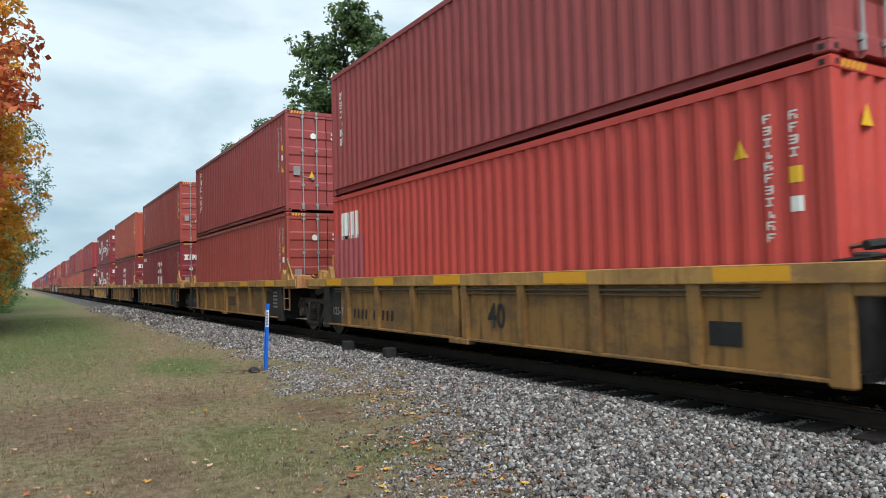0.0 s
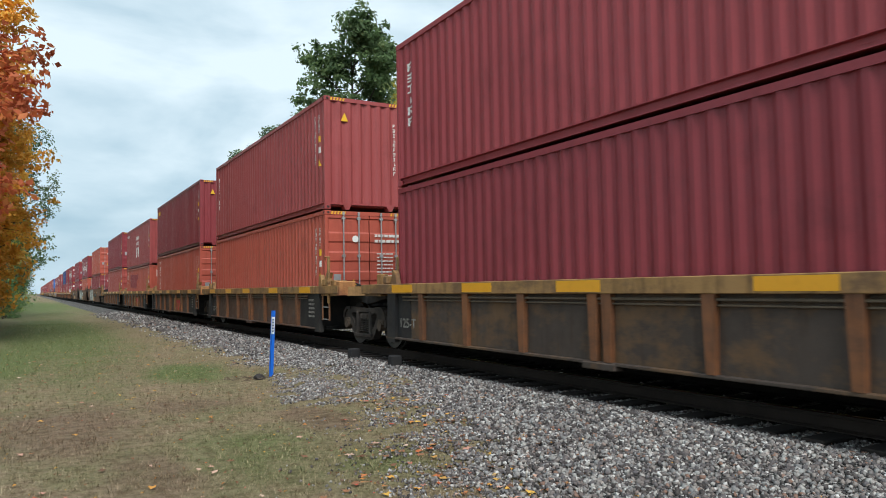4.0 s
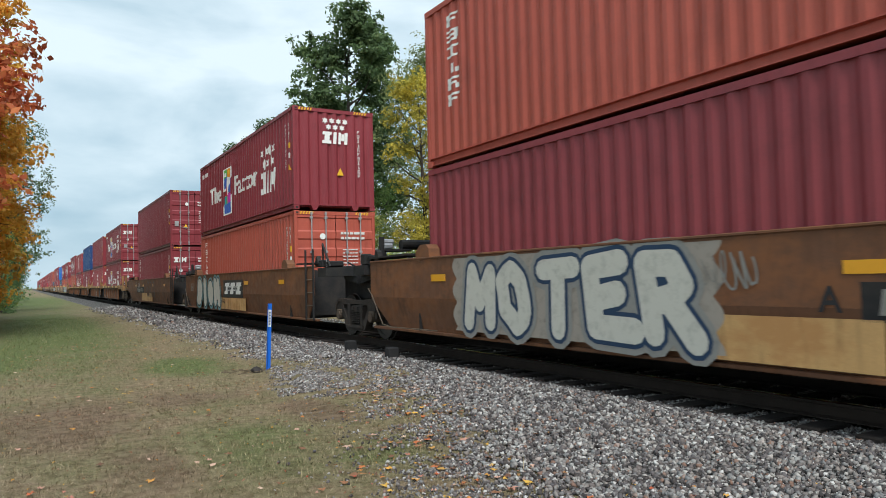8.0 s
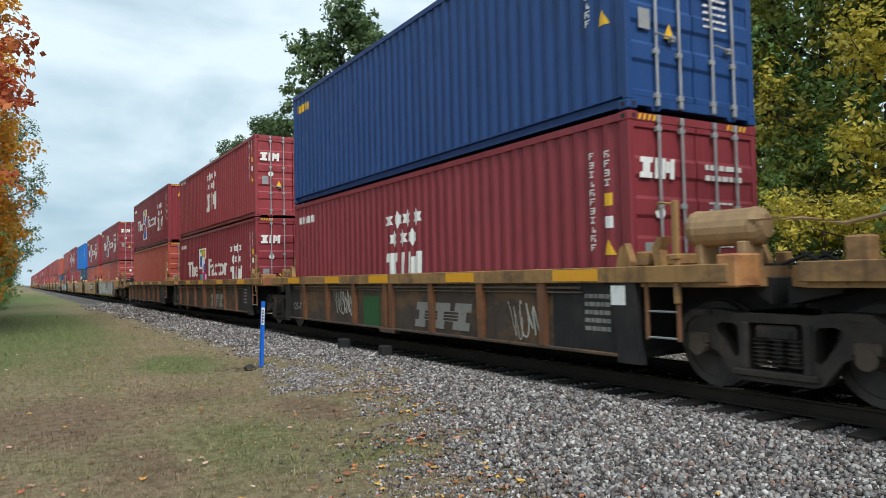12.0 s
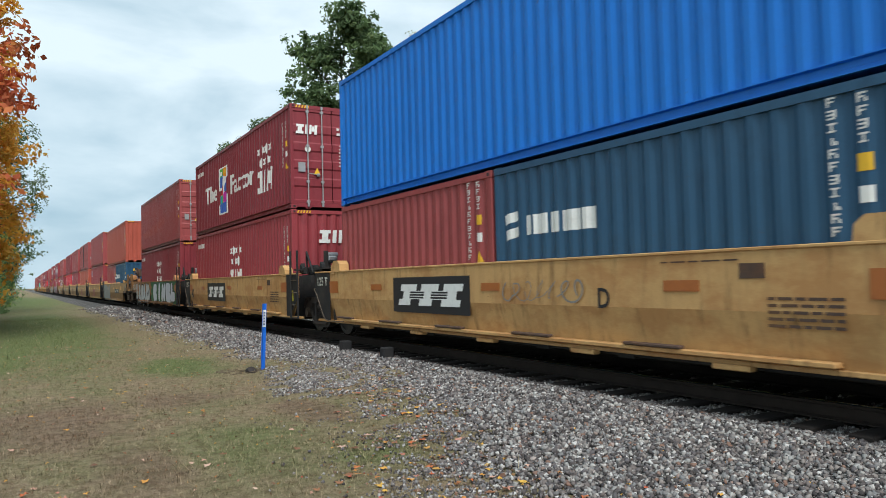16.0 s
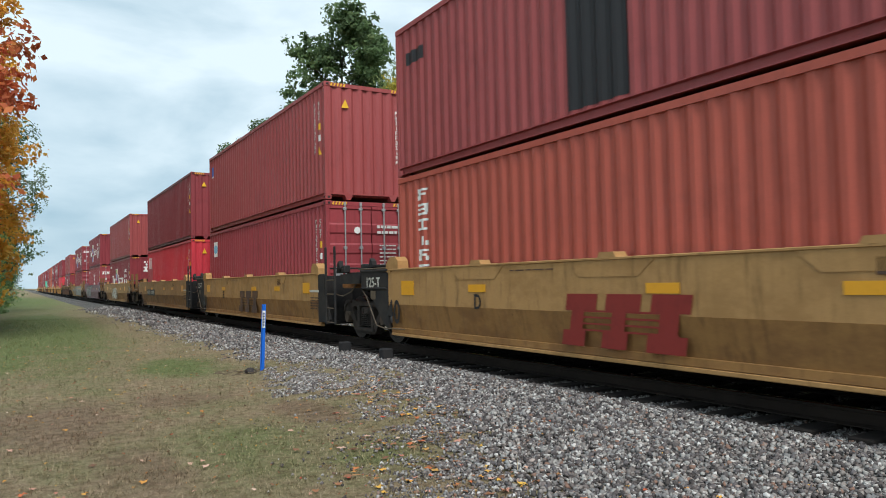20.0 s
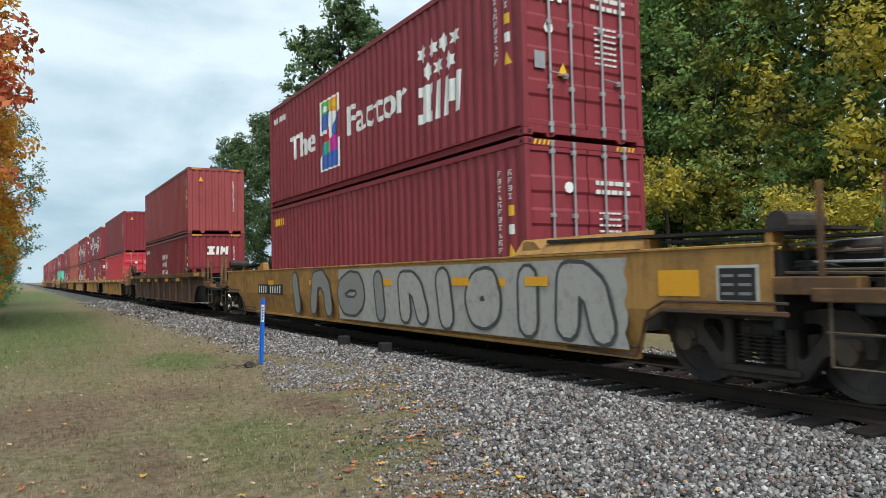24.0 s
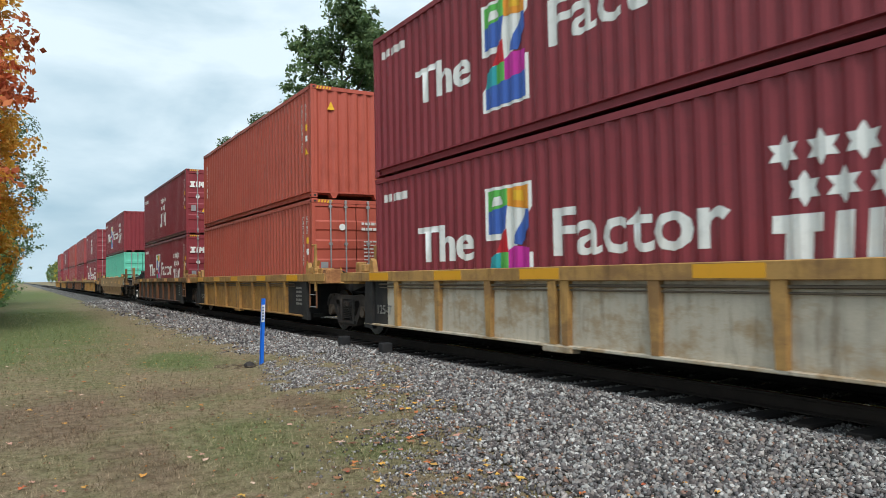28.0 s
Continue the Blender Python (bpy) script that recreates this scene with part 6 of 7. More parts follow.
def coupler_end(car, e, half, reach, truck_at, paint, z1, wheel, tank, ribbed, plate):
    """A free end: deck over its own truck, end sill, ladder posts, hand brake and coupler. reach: where the couplers meet."""
    end = min(truck_at + (1.54 if half > 10 else 1.66), reach - 0.35)
    deck = z1 - 0.06 if ribbed else 1.20
    low = CHORD_DIRTY if ribbed else CHORD_RUSTY

    def put(name, fill, mat, label=""):
        bm = bmesh.new()
        fill(bm)
        return part(name, bm, mat, car, label)
    for s in (-1, 1):
        put("end_side_sill", lambda bm: box(bm, *sorted((s * 1.30, s * 1.47)), *sorted((e * half, e * (end - 0.30))), deck - (0.24 if ribbed else 0.17), deck, 0.012), low)
        put("end_block", lambda bm: box(bm, *sorted((s * 1.28, s * 1.49)), *sorted((e * (end - 0.72), e * (end + 0.02))), 0.97, deck - 0.02 if ribbed else 1.10, 0.012), low)

    def sill(bm):
        box(bm, -0.42, 0.42, *sorted((e * half, e * end)), 0.62, 1.06, 0.02)
        box(bm, -1.45, 1.45, *sorted((e * (end - 0.35), e * end)), 0.86, 1.08, 0.02)
        box(bm, -1.40, 1.40, *sorted((e * (half - 0.05), e * (half + 0.06))), 0.70 if truck_at - half < 1.0 else 0.30, z1 - 0.05)
    put("centre_sill", sill, SOOT)
    if half > 6.5:
        put("bulkhead", lambda bm: box(bm, -1.32, 1.32, *sorted((e * (6.40 if half > 10 else 6.18), e * (6.46 if half > 10 else 6.24))), 0.34, z1 - 0.06), SOOT)

    def grating(bm):
        for i in range(7):
            y = e * (half + 0.15 + (end - half - 0.2) * i / 6)
            box(bm, -1.30, 1.30, y - 0.05, y + 0.05, deck - 0.10, deck - 0.05)
        box(bm, -1.30, 1.30, *sorted((e * (end - 0.62), e * (end - 0.08))), deck - 0.05, deck - 0.02)
    put("walkway", grating, SOOT)["kind"] = "stuff"

    def knuckle(bm):
        rod(bm, (0, e * (end - 0.1), 0.86), (0, e * (reach - 0.22), 0.86), 0.10, sides=8)
        box(bm, -0.16, 0.16, *sorted((e * (reach - 0.42), e * (reach - 0.02))), 0.70, 1.02, 0.05)
        box(bm, -0.26, 0.10, *sorted((e * (reach - 0.20), e * (reach + 0.10))), 0.74, 0.98, 0.05)
    put("coupler", knuckle, IRON)
    put("air_hose", lambda bm: tube(bm, [(-0.34, e * (end - 0.05), 0.80), (-0.36, e * (reach - 0.35), 0.52), (-0.34, e * (reach + 0.02), 0.42)], 0.028), HOSE)
    put("uncoupling_lever", lambda bm: tube(bm, [(-1.40, e * (end + 0.04), 0.98), (-1.20, e * (end + 0.09), 0.96), (-0.5, e * (end + 0.12), 0.78), (-0.15, e * (end + 0.12), 0.80)], 0.015, 5), STEP)
    for x in (-1.42, 1.42):
        for y in (end - 0.08, end - 0.66):
            put("ladder_post", lambda bm: (box(bm, x - 0.040, x - 0.028, *sorted((e * y, e * (y + 0.065))), 0.98, 2.06, 0.003), box(bm, x - 0.028, x + 0.035, *sorted((e * y, e * (y + 0.010))), 0.98, 2.06, 0.002)), low)

        def steps(bm):
            tube(bm, [(x, e * (end - 0.05), 1.0), (x, e * (end - 0.05), 0.40), (x, e * (end - 0.58), 0.40), (x, e * (end - 0.58), 1.0)], 0.016)
            tube(bm, [(x, e * (end - 0.05), 0.70), (x, e * (end - 0.58), 0.70)], 0.013)
        if x > 0:
            put("far_steps", steps, STEP)["kind"] = "stuff"
            continue
        for z in (1.26, 0.70):
            put("rung", lambda bm: rod(bm, (x, e * (end - 0.05), z), (x, e * (end - 0.62), z), 0.013, sides=5), STEP)
        put("stirrup_step", lambda bm: tube(bm, [(x, e * (end - 0.05), 1.0), (x, e * (end - 0.05), 0.40), (x, e * (end - 0.58), 0.40), (x, e * (end - 0.58), 1.0)], 0.016), STEP)
    for k, zz in enumerate((deck + 0.06, deck + 0.20, deck - 0.12, deck + 0.12)):
        put("pipe", lambda bm: tube(bm, [(-1.25 + 0.3 * k, e * (half - 0.1), zz), (-1.2 + 0.3 * k, e * (half + 0.4), zz + 0.05), (-0.95 + 0.2 * k, e * (end - 0.5), zz - 0.03), (-0.85 + 0.2 * k, e * end, zz - 0.10)], 0.024), (SOOT, STEP)[k % 2])
    def rigging(bm):
        for i in range(9):
            yy, xx, zz = half + 0.15 + (end - half - 0.3) * (i * 0.381 % 1.0), -1.15 + 1.9 * (i * 0.618 % 1.0), deck + 0.34 * (i * 0.73 % 1.0)
            box(bm, xx - 0.09, xx + 0.09, *sorted((e * (yy - 0.08), e * (yy + 0.10))), deck - 0.06, zz + 0.14, 0.02)
            rod(bm, (xx, e * yy, zz + 0.20), (xx + 0.25, e * (yy + 0.05), zz + 0.22), 0.05, sides=7)
    put("brake_rigging", rigging, SOOT)["kind"] = "stuff"
    for i in range(0 if ribbed else 4):
        put("rigging_rod", lambda bm: rod(bm, (-1.36 + 0.16 * i, e * (half - 0.2), deck + 0.04 + 0.09 * i), (-1.30 + 0.2 * i, e * (end - 0.1), deck + 0.02 + 0.11 * i), 0.016, sides=6), (STEP, ZINC)[i % 2])
    put("brake_cylinder", lambda bm: (rod(bm, (-0.75, e * (half + 0.25), deck + 0.20), (-0.75, e * (half + 0.75), deck + 0.20), 0.15, sides=12), box(bm, -0.62, -0.2, *sorted((e * (half + 0.3), e * (half + 0.7))), deck - 0.03, deck + 0.34, 0.04)), IRON)
    if wheel:
        def brake(bm):
            m = pose(-0.78, e * (min(half, truck_at) + 0.42), z1 + 0.74, 0, 90, 20)
            ring = [m @ Vector((0.28 * math.cos(a * math.pi / 9), 0.28 * math.sin(a * math.pi / 9), 0)) for a in range(19)]
            tube(bm, ring, 0.024)
            for a in range(6):
                rod(bm, m.translation, ring[a * 3], 0.018, sides=5)
            c = m.translation
            rod(bm, (c.x - 0.04, c.y, c.z), (c.x + 0.30, c.y, c.z), 0.13, sides=10)
            box(bm, c.x + 0.05, c.x + 0.30, c.y - 0.14, c.y + 0.14, c.z - 0.30, c.z + 0.22, 0.04)
            box(bm, c.x + 0.10, c.x + 0.22, c.y - 0.06, c.y + 0.06, deck - 0.1, c.z - 0.2, 0.01)
        put("hand_brake", brake, CAR["rusty"], "hand brake wheel on its housing")
    if tank:
        def cylinder(bm):
            lathe(bm, [(0.0, -0.46), (0.12, -0.45), (0.18, -0.40), (0.19, -0.2), (0.19, 0.34), (0.18, 0.40), (0.12, 0.45), (0.0, 0.46)], (0, 0, 0), 14)
            bmesh.ops.transform(bm, matrix=pose(-1.02, e * (half + 0.28), z1 + 0.34, 90, 0, 8), verts=bm.verts[:])
            for y in (half, half + 0.52):
                box(bm, -1.16, -0.88, *sorted((e * (y - 0.05), e * (y + 0.05))), deck - 0.04, z1 + 0.18, 0.01)
        put("air_tank", cylinder, CAR["ochre"], "rusty orange air tank")
    if not ribbed:
        # a raised running plate along the top edge and folded guides beside the container
        for s in (-1, 1):
            put("running_plate", lambda bm: prism(bm, [(e * 6.75, z1 + 0.19), (e * (half + 0.55), z1 + 0.13), (e * (half + 0.55), z1 + 0.16), (e * 6.75, z1 + 0.23)], "x", s * 0.80, s * 1.40), SOOT)
            for y in (6.9, (6.9 + half) / 2, half - 0.08):
                put("plate_bracket", lambda bm: box(bm, *sorted((s * 1.20, s * 1.38)), *sorted((e * (y - 0.04), e * (y + 0.04))), z1, z1 + 0.15, 0.006), paint)
        put("container_guide", lambda bm: prism(bm, [(e * 6.22, z1 + 0.03), (e * 6.24, z1 + 0.20), (e * 6.30, z1 + 0.24), (e * 6.50, z1 + 0.22), (e * 6.66, z1 + 0.10), (e * 6.68, z1 + 0.03)], "x", -1.42, -1.26), paint)
        put("brake_reservoir", lambda bm: rod(bm, (-0.25, e * (half - 0.75), z1 + 0.30), (0.50, e * (half - 0.75), z1 + 0.30), 0.14, sides=14), IRON)
    if plate and half > 9.5:
        put("long_guide", lambda bm: prism(bm, [(-1.47, z1 + 0.04), (-1.30, z1 + 0.26), (-1.22, z1 + 0.26), (-1.22, z1 + 0.04)], "y", *sorted((e * 6.1, e * 8.5))), paint)
    if plate:
        put("inspection_print", lambda bm: [box(bm, -1.4605, -1.4575, *sorted((e * (half - 0.57 + 0.20 * i), e * (half - 0.43 + 0.20 * i))), z1 - 0.29 - 0.09 * j, z1 - 0.26 - 0.09 * j) for i in (0, 1) for j in (0, 1, 2)], DIM)["kind"] = "stuff"
        put("inspection_plate", lambda bm: box(bm, -1.458, -1.452, *sorted((e * (half - 0.60), e * (half - 0.18))), z1 - 0.52, z1 - 0.20), BLACK)
        put("white_edge", lambda bm: box(bm, -1.455, -1.4515, *sorted((e * (half - 0.63), e * (half - 0.15))), z1 - 0.55, z1 - 0.17), CHALK)
    truck(car, e * truck_at)


def stroke(bm, p, q, wide, grow, lift):
    """A fat spray stroke with rounded ends."""
    p, q = Vector(p), Vector(q)
    d = (q - p).normalized()
    n = Vector((-d.y, d.x))
    r = wide / 2 + grow
    ring = []
    for c, a0 in ((p, math.pi / 2), (q, -math.pi / 2)):
        for i in range(6):
            a = a0 + math.pi * i / 5
            ring.append(c + (d * math.cos(a) + n * math.sin(a)) * r)
    bm.faces.new([bm.verts.new((v.x, v.y, lift)) for v in ring])


RING = [(0.5 + 0.4 * math.sin(a * math.pi / 6), 0.5 + 0.45 * math.cos(a * math.pi / 6)) for a in range(13)]
GLYPHS = {
    "cee": [[(0.95, 0.95), (0.18, 0.92), (0.04, 0.5), (0.16, 0.05), (0.98, 0.03)]], "en": [[(0.06, 0.0), (0.1, 1.0), (0.86, 0.0), (0.92, 1.0)]], "ay": [[(0.0, 0.0), (0.5, 1.0), (1.0, 0.0)], [(0.25, 0.35), (0.75, 0.35)]],
    "bowl": [[(0.12, 0.0), (0.12, 1.0), (0.55, 0.96), (0.88, 0.68), (0.88, 0.34), (0.55, 0.04), (0.05, 0.0)]], "stem": [[(0.5, 0.0), (0.42, 1.0)]], "ring": [RING],
    "arch": [[(0.1, 0.0), (0.12, 0.95), (0.55, 0.97), (0.78, 0.7), (0.98, 0.0)]], "tee": [[(0.0, 0.95), (1.0, 0.97)], [(0.5, 0.95), (0.48, 0.0)]],
    "ess": [[(0.92, 0.85), (0.5, 1.0), (0.14, 0.8), (0.28, 0.55), (0.75, 0.45), (0.9, 0.2), (0.5, 0.0), (0.05, 0.12)]], "ar": [[(0.1, 0.0), (0.1, 1.0), (0.7, 0.95), (0.82, 0.68), (0.6, 0.5), (0.2, 0.46)], [(0.5, 0.46), (1.0, 0.0)]],
    "em": [[(0.02, 0.0), (0.1, 1.0), (0.5, 0.35), (0.9, 1.0), (0.98, 0.0)]], "ee": [[(0.95, 1.0), (0.12, 0.95), (0.1, 0.05), (1.0, 0.0)], [(0.1, 0.5), (0.75, 0.54)]], "ell": [[(0.12, 1.0), (0.1, 0.05), (1.0, 0.0)]],
    "kay": [[(0.1, 0.0), (0.12, 1.0)], [(0.95, 1.0), (0.2, 0.48), (1.0, 0.0)]]}


def graffiti(car, y, z, w, h, n, fill, edge, seed, x=-1.462, thick=0.36, shapes=(), halo=None):
    """A row of fat spray-painted letter shapes; y is its rear edge. Each is a part of its own."""
    rng = random.Random(seed)
    for i in range(n):
        ww, hh = w / n * rng.uniform(0.92, 1.08), h * rng.uniform(0.84, 0.97)
        x0, z0 = i * w / n + w / n * 0.06, (h - hh) * rng.uniform(0.3, 0.7)
        lean = rng.uniform(-0.16, 0.16)
        lines = GLYPHS[shapes[i] if shapes else rng.choice(sorted(GLYPHS))]
        wide = min(ww, hh) * thick
        jit = [[(u + rng.uniform(-0.05, 0.05), v + rng.uniform(-0.04, 0.04)) for u, v in st] for st in lines]
        base = None
        layers = (("graffiti_halo", halo, 0.13, 0.0),) if halo else ()
        for name, paint, grow, out in layers + (("graffiti_letter", edge, 0.055, 0.003), ("graffiti_fill", fill, 0.0, 0.006)):
            bm = bmesh.new()
            k = 0
            for st in jit:
                ends = [(x0 + wide / 2 + u * (ww - wide) + lean * v * hh, z0 + wide / 2 + v * (hh - wide)) for u, v in st]
                for p, q in zip(ends, ends[1:]):
                    stroke(bm, p, q, wide, grow, 0.0002 * k)
                    k += 1
            for v in bm.verts:
                v.co = (x - out - v.co.z, y - v.co.x, max(0.31, z + v.co.y))
            bmesh.ops.recalc_face_normals(bm, faces=bm.faces[:])
            ob = part(name, bm, paint, base or car, "spray-painted letter shape" if base is None else "")
            ob["kind"] = "stuff"
            base = base or ob


def scrawl(car, y, z, w, h, seed, paint=DIM, x=-1.462, thick=1.0):
    """A thin looping spray-can tag."""
    rng = random.Random(seed)
    bm = bmesh.new()
    n, loops, a = 84, rng.uniform(4.5, 7.5), rng.uniform(0, 6)
    hs = [rng.uniform(0.25, 0.5) for _ in range(12)]
    p = None
    for i in range(n):
        k = i / (n - 1)
        tall = hs[int(k * 10.9)]
        q = Vector((w * (0.04 + 0.88 * k + 0.07 * math.sin(loops * 6.2832 * k + a)), h * (0.5 + tall * math.cos(loops * 6.2832 * k + 0.7 * math.sin(9 * k + a)))))
        if p is not None and (q - p).length > 1e-5 and not (i % 29 in (0, 1)):
            d = (q - p).normalized() * thick * (0.010 + 0.005 * math.sin(5 * k + a))
            nn = Vector((-d.y, d.x))
            flat(bm, ((p - nn - d * 0.4)[:], (q - nn + d * 0.4)[:], (q + nn + d * 0.4)[:], (p + nn - d * 0.4)[:]))
        p = q
    bm.verts.ensure_lookup_table()
    for i, v in enumerate(bm.verts):
        v.co = (x - 0.00008 * (i // 4) - 0.006 * (seed % 4), y - v.co.x, z + v.co.y)
    bmesh.ops.recalc_face_normals(bm, faces=bm.faces[:])
    part("spray_tag", bm, paint, car, "thin spray-can tag")["kind"] = "stuff"


def spray_field(car, y, z, w, h, paint, seed, x=-1.4545, lobes=1.0):
    """A sprayed ground with lobed ends behind a row of letters."""
    rng = random.Random(seed)
    a = rng.uniform(0, 1)
    ends = [[(d * lobes * (0.08 + 0.34 * abs(math.sin(0.27 * i + a + d))), h * i / 35) for i in range(36)] for d in (-1, 1)]
    bm = bmesh.new()
    ring = [(w + u, v) for u, v in ends[1]] + [(u, v) for u, v in ends[0][::-1]]
    bm.faces.new([bm.verts.new((x, y - u, z + v)) for u, v in ring])
    bmesh.ops.recalc_face_normals(bm, faces=bm.faces[:])
    part("spray_field", bm, paint, car, "sprayed ground behind letters")


def panel(car, name, y, z, w, h, paint, x=-1.460, label=""):
    """A flat painted patch; y is its rear edge."""
    bm = bmesh.new()
    box(bm, x - 0.002, x + 0.004, y - w, y, z, z + h)
    return part(name, bm, paint, car, label)


def stencil(car, text, y, z, h, w, paint, x=-1.4645):
    bm = letters(text, h, w)
    for v in bm.verts:
        v.co = (x, y - v.co.x, z + v.co.y)
    bmesh.ops.recalc_face_normals(bm, faces=bm.faces[:])
    part("stencil", bm, paint, car, "stencilled " + text)


def small_print(car, y, z, w, h, rows, paint, x=-1.4580):
    """Lines of print too small to read, as bars."""
    bm = bmesh.new()
    bars(bm, w, h, rows, 0.55)
    for v in bm.verts:
        v.co = (x, y - v.co.x, z + v.co.y)
    bmesh.ops.recalc_face_normals(bm, faces=bm.faces[:])
    part("small_print", bm, paint, car)["kind"] = "stuff"


def number_bars(car, y, z, w, h, paint, n=9, x=-1.4645):
    """A reporting number, as plain bars."""
    bm = bmesh.new()
    for i in range(n + 1):
        if i != 4:
            flat(bm, ((w * i / (n + 1), 0), (w * (i + 0.38) / (n + 1), 0), (w * (i + 0.52) / (n + 1), h), (w * (i + 0.14) / (n + 1), h)))
    for v in bm.verts:
        v.co = (x, y - v.co.x, z + v.co.y)
    bmesh.ops.recalc_face_normals(bm, faces=bm.faces[:])
    part("car_number", bm, paint, car, "row of number bars")["kind"] = "stuff"


def owner_mark(car, y, z, w, h, paint, x=-1.4645):
    """The owner's mark as three plain slanted blocks."""
    for i in range(3):
        u = w * 0.345 * i
        bm = bmesh.new()
        for a, b, v0, v1 in ((0.0, 0.20, 0.0, 0.30), (0.06, 0.17, 0.30, 0.68), (0.0, 0.27, 0.68, 1.0)) if i < 2 else ((0.0, 0.27, 0.0, 0.30), (0.07, 0.20, 0.30, 0.68), (0.0, 0.27, 0.68, 1.0)):
            flat(bm, ((u + w * (a + 0.06 * v0), h * v0), (u + w * (b + 0.06 * v0), h * v0), (u + w * (b + 0.06 * v1), h * v1), (u + w * (a + 0.06 * v1), h * v1)))
        for v in bm.verts:
            v.co = (x, y - v.co.x, z + v.co.y)
        bmesh.ops.recalc_face_normals(bm, faces=bm.faces[:])
        part("mark_block", bm, paint, car, "slanted block of the owner's mark")
    bm = bmesh.new()
    for i in range(4):
        zz = h * (0.30 + 0.12 * i)
        rect(bm, w * 0.14, w * 0.92, zz, zz + h * 0.035)
    for v in bm.verts:
        v.co = (x + 0.001, y - v.co.x, z + v.co.y)
    bmesh.ops.recalc_face_normals(bm, faces=bm.faces[:])
    part("mark_stripes", bm, paint, car)["kind"] = "stuff"

# ---- the train ----
MOVING = []
LOWER = 0.385
NAMES = {"maroon": "maroon", "wine": "dark wine-red", "brown": "red-brown", "crimson": "faded crimson", "rust": "rust-red", "orange": "orange-brown", "red": "bright red", "vermilion": "sun-faded orange-red", "blue": "bright blue",
         "navy": "navy blue", "slate": "slate-blue", "green": "mint-green"}
PAINTED = {"factor": "with white slogan and coloured figure", "stars": "with seven white stars", "column": "with a column of white letters", "thin": "with thin white letter column",
           "three": "with three white letters", "badge": "with a white block mark", "label": "with white and blue label", "small": "with a small blue label", "flag": "with a small flag mark",
           "gold": "with a small yellow mark", "patch": "with a black repainted stripe", "streak": "with a bright scraped streak", "": "with plain corrugated sides"}


def load(spec, s, z, over, full):
    """Places one container; spec: paint, leading end, markings, and its height if it is a low one."""
    paint, lead, marks = spec[:3]
    length = 6.058 if len(spec) > 4 else 12.192
    height = spec[3] if len(spec) > 3 else 2.896
    face = "doors" if lead.endswith("door") else "blank end"
    where = "stacked on top" if over else "low in a car"
    c = container(paint, lead, marks, length, height, f"{NAMES[paint]} {'short ' if length < 7 else ''}container {PAINTED[marks]}, {where}", full)
    MOVING.append((c, s, RAIL + z))
    return z + height + 0.025


RUSTY_TOP = 1.56


def truck_place(kind, paint):
    """How far a free end's truck stands from the middle of the car."""
    if paint == "rusty":
        return 9.92
    if kind == "single":
        return 8.15 if paint == "purple" else 9.72
    return {"ribbed": 7.78, "box": 7.60, "hump": 7.70, "long": 9.83}[kind]


def well_car(s, kind, paint, lead, rear, gap0, gap1, brake=False, k_odd=False, tank=False):
    """One unit of a well car. lead, rear: 'joint' or 'free'; gap: from the car's middle to where it meets the next car."""
    colour = {"yellow": "dirty yellow", "dingy": "grimy dark yellow", "tan": "tan yellow", "sand": "dusty sand-yellow", "brown": "rusty brown", "umber": "dark rusty brown", "soot": "sooty brown", "pale": "bleached yellow", "mustard": "patchy mustard", "ochre": "rusty ochre", "purple": "dull purple", "rusty": "dark rusty"}[paint]
    style = "ribbed" if kind == "ribbed" else "smooth-sided"
    car = tagged(new("well_car"), f"{colour} {style} steel well car carrying stacked containers", "rail car", "cars of the train")
    mat = CAR[paint]
    t0 = truck_place(kind, paint)
    r0, r1 = gap0, gap1
    h0 = h1 = 6.46 if kind != "ribbed" else 6.14
    if kind == "ribbed":
        z1, endp = 1.37, CHORD if paint in ("yellow", "dingy", "pale", "mustard") else CHORD_DIRTY
        if paint == "rusty":
            h0, h1, z1, endp = 10.22, 10.22, RUSTY_TOP, CHORD_RUSTY
        ribbed_body(car, h0, mat, endp, paint != "rusty", "arc" if paint == "rusty" else lead, "arc" if paint == "rusty" else rear, z1)
    else:
        z1 = 1.65 if kind == "long" else 1.49
        if kind == "long":
            h0 = h1 = 8.2
        far = t0 + {"long": -0.28, "single": 0.43}.get(kind, 0.30)
        h0, h1 = far if lead == "free" else h0 + (0.75 if kind != "long" else 0.0), far if rear == "free" else h1 + (0.75 if kind != "long" else 0.0)
        smooth_body(car, h0, h1, t0 - 0.93, t0 - 0.93, 0.85 if kind in ("box", "long") else 0.45, mat, "cut" if lead == "free" else "", "cut" if rear == "free" else "", z1, 0.36 if kind == "long" else 0.40 if kind == "box" else 0.30, kind == "hump", kind == "box", CAR["sand_rusty_shade"] if kind == "hump" else None)
        endp = SOOT if kind != "single" else mat
    well_floor(car, 6.4, LOWER - 0.004)
    if lead == "joint":
        joint_end(car, -1, h0, r0, endp, z1, False, tank, kind != "ribbed", mat, paint == "dingy")
    else:
        coupler_end(car, -1, h0, r0, t0, mat if kind != "ribbed" or paint == "rusty" else endp, z1, brake, k_odd, kind == "ribbed" and paint != "rusty", kind in ("hump", "single"))
    if rear == "joint":
        joint_end(car, 1, h1, r1, endp, z1, True, False, kind != "ribbed", mat)
        truck(car, r1)
    else:
        coupler_end(car, 1, h1, r1, t0, mat if kind != "ribbed" or paint == "rusty" else endp, z1, False, False, kind == "ribbed" and paint != "rusty", False)
    MOVING.append((car, s + (0.18 if paint == "rusty" else 0.0), RAIL))
    return car


T20 = 2.591
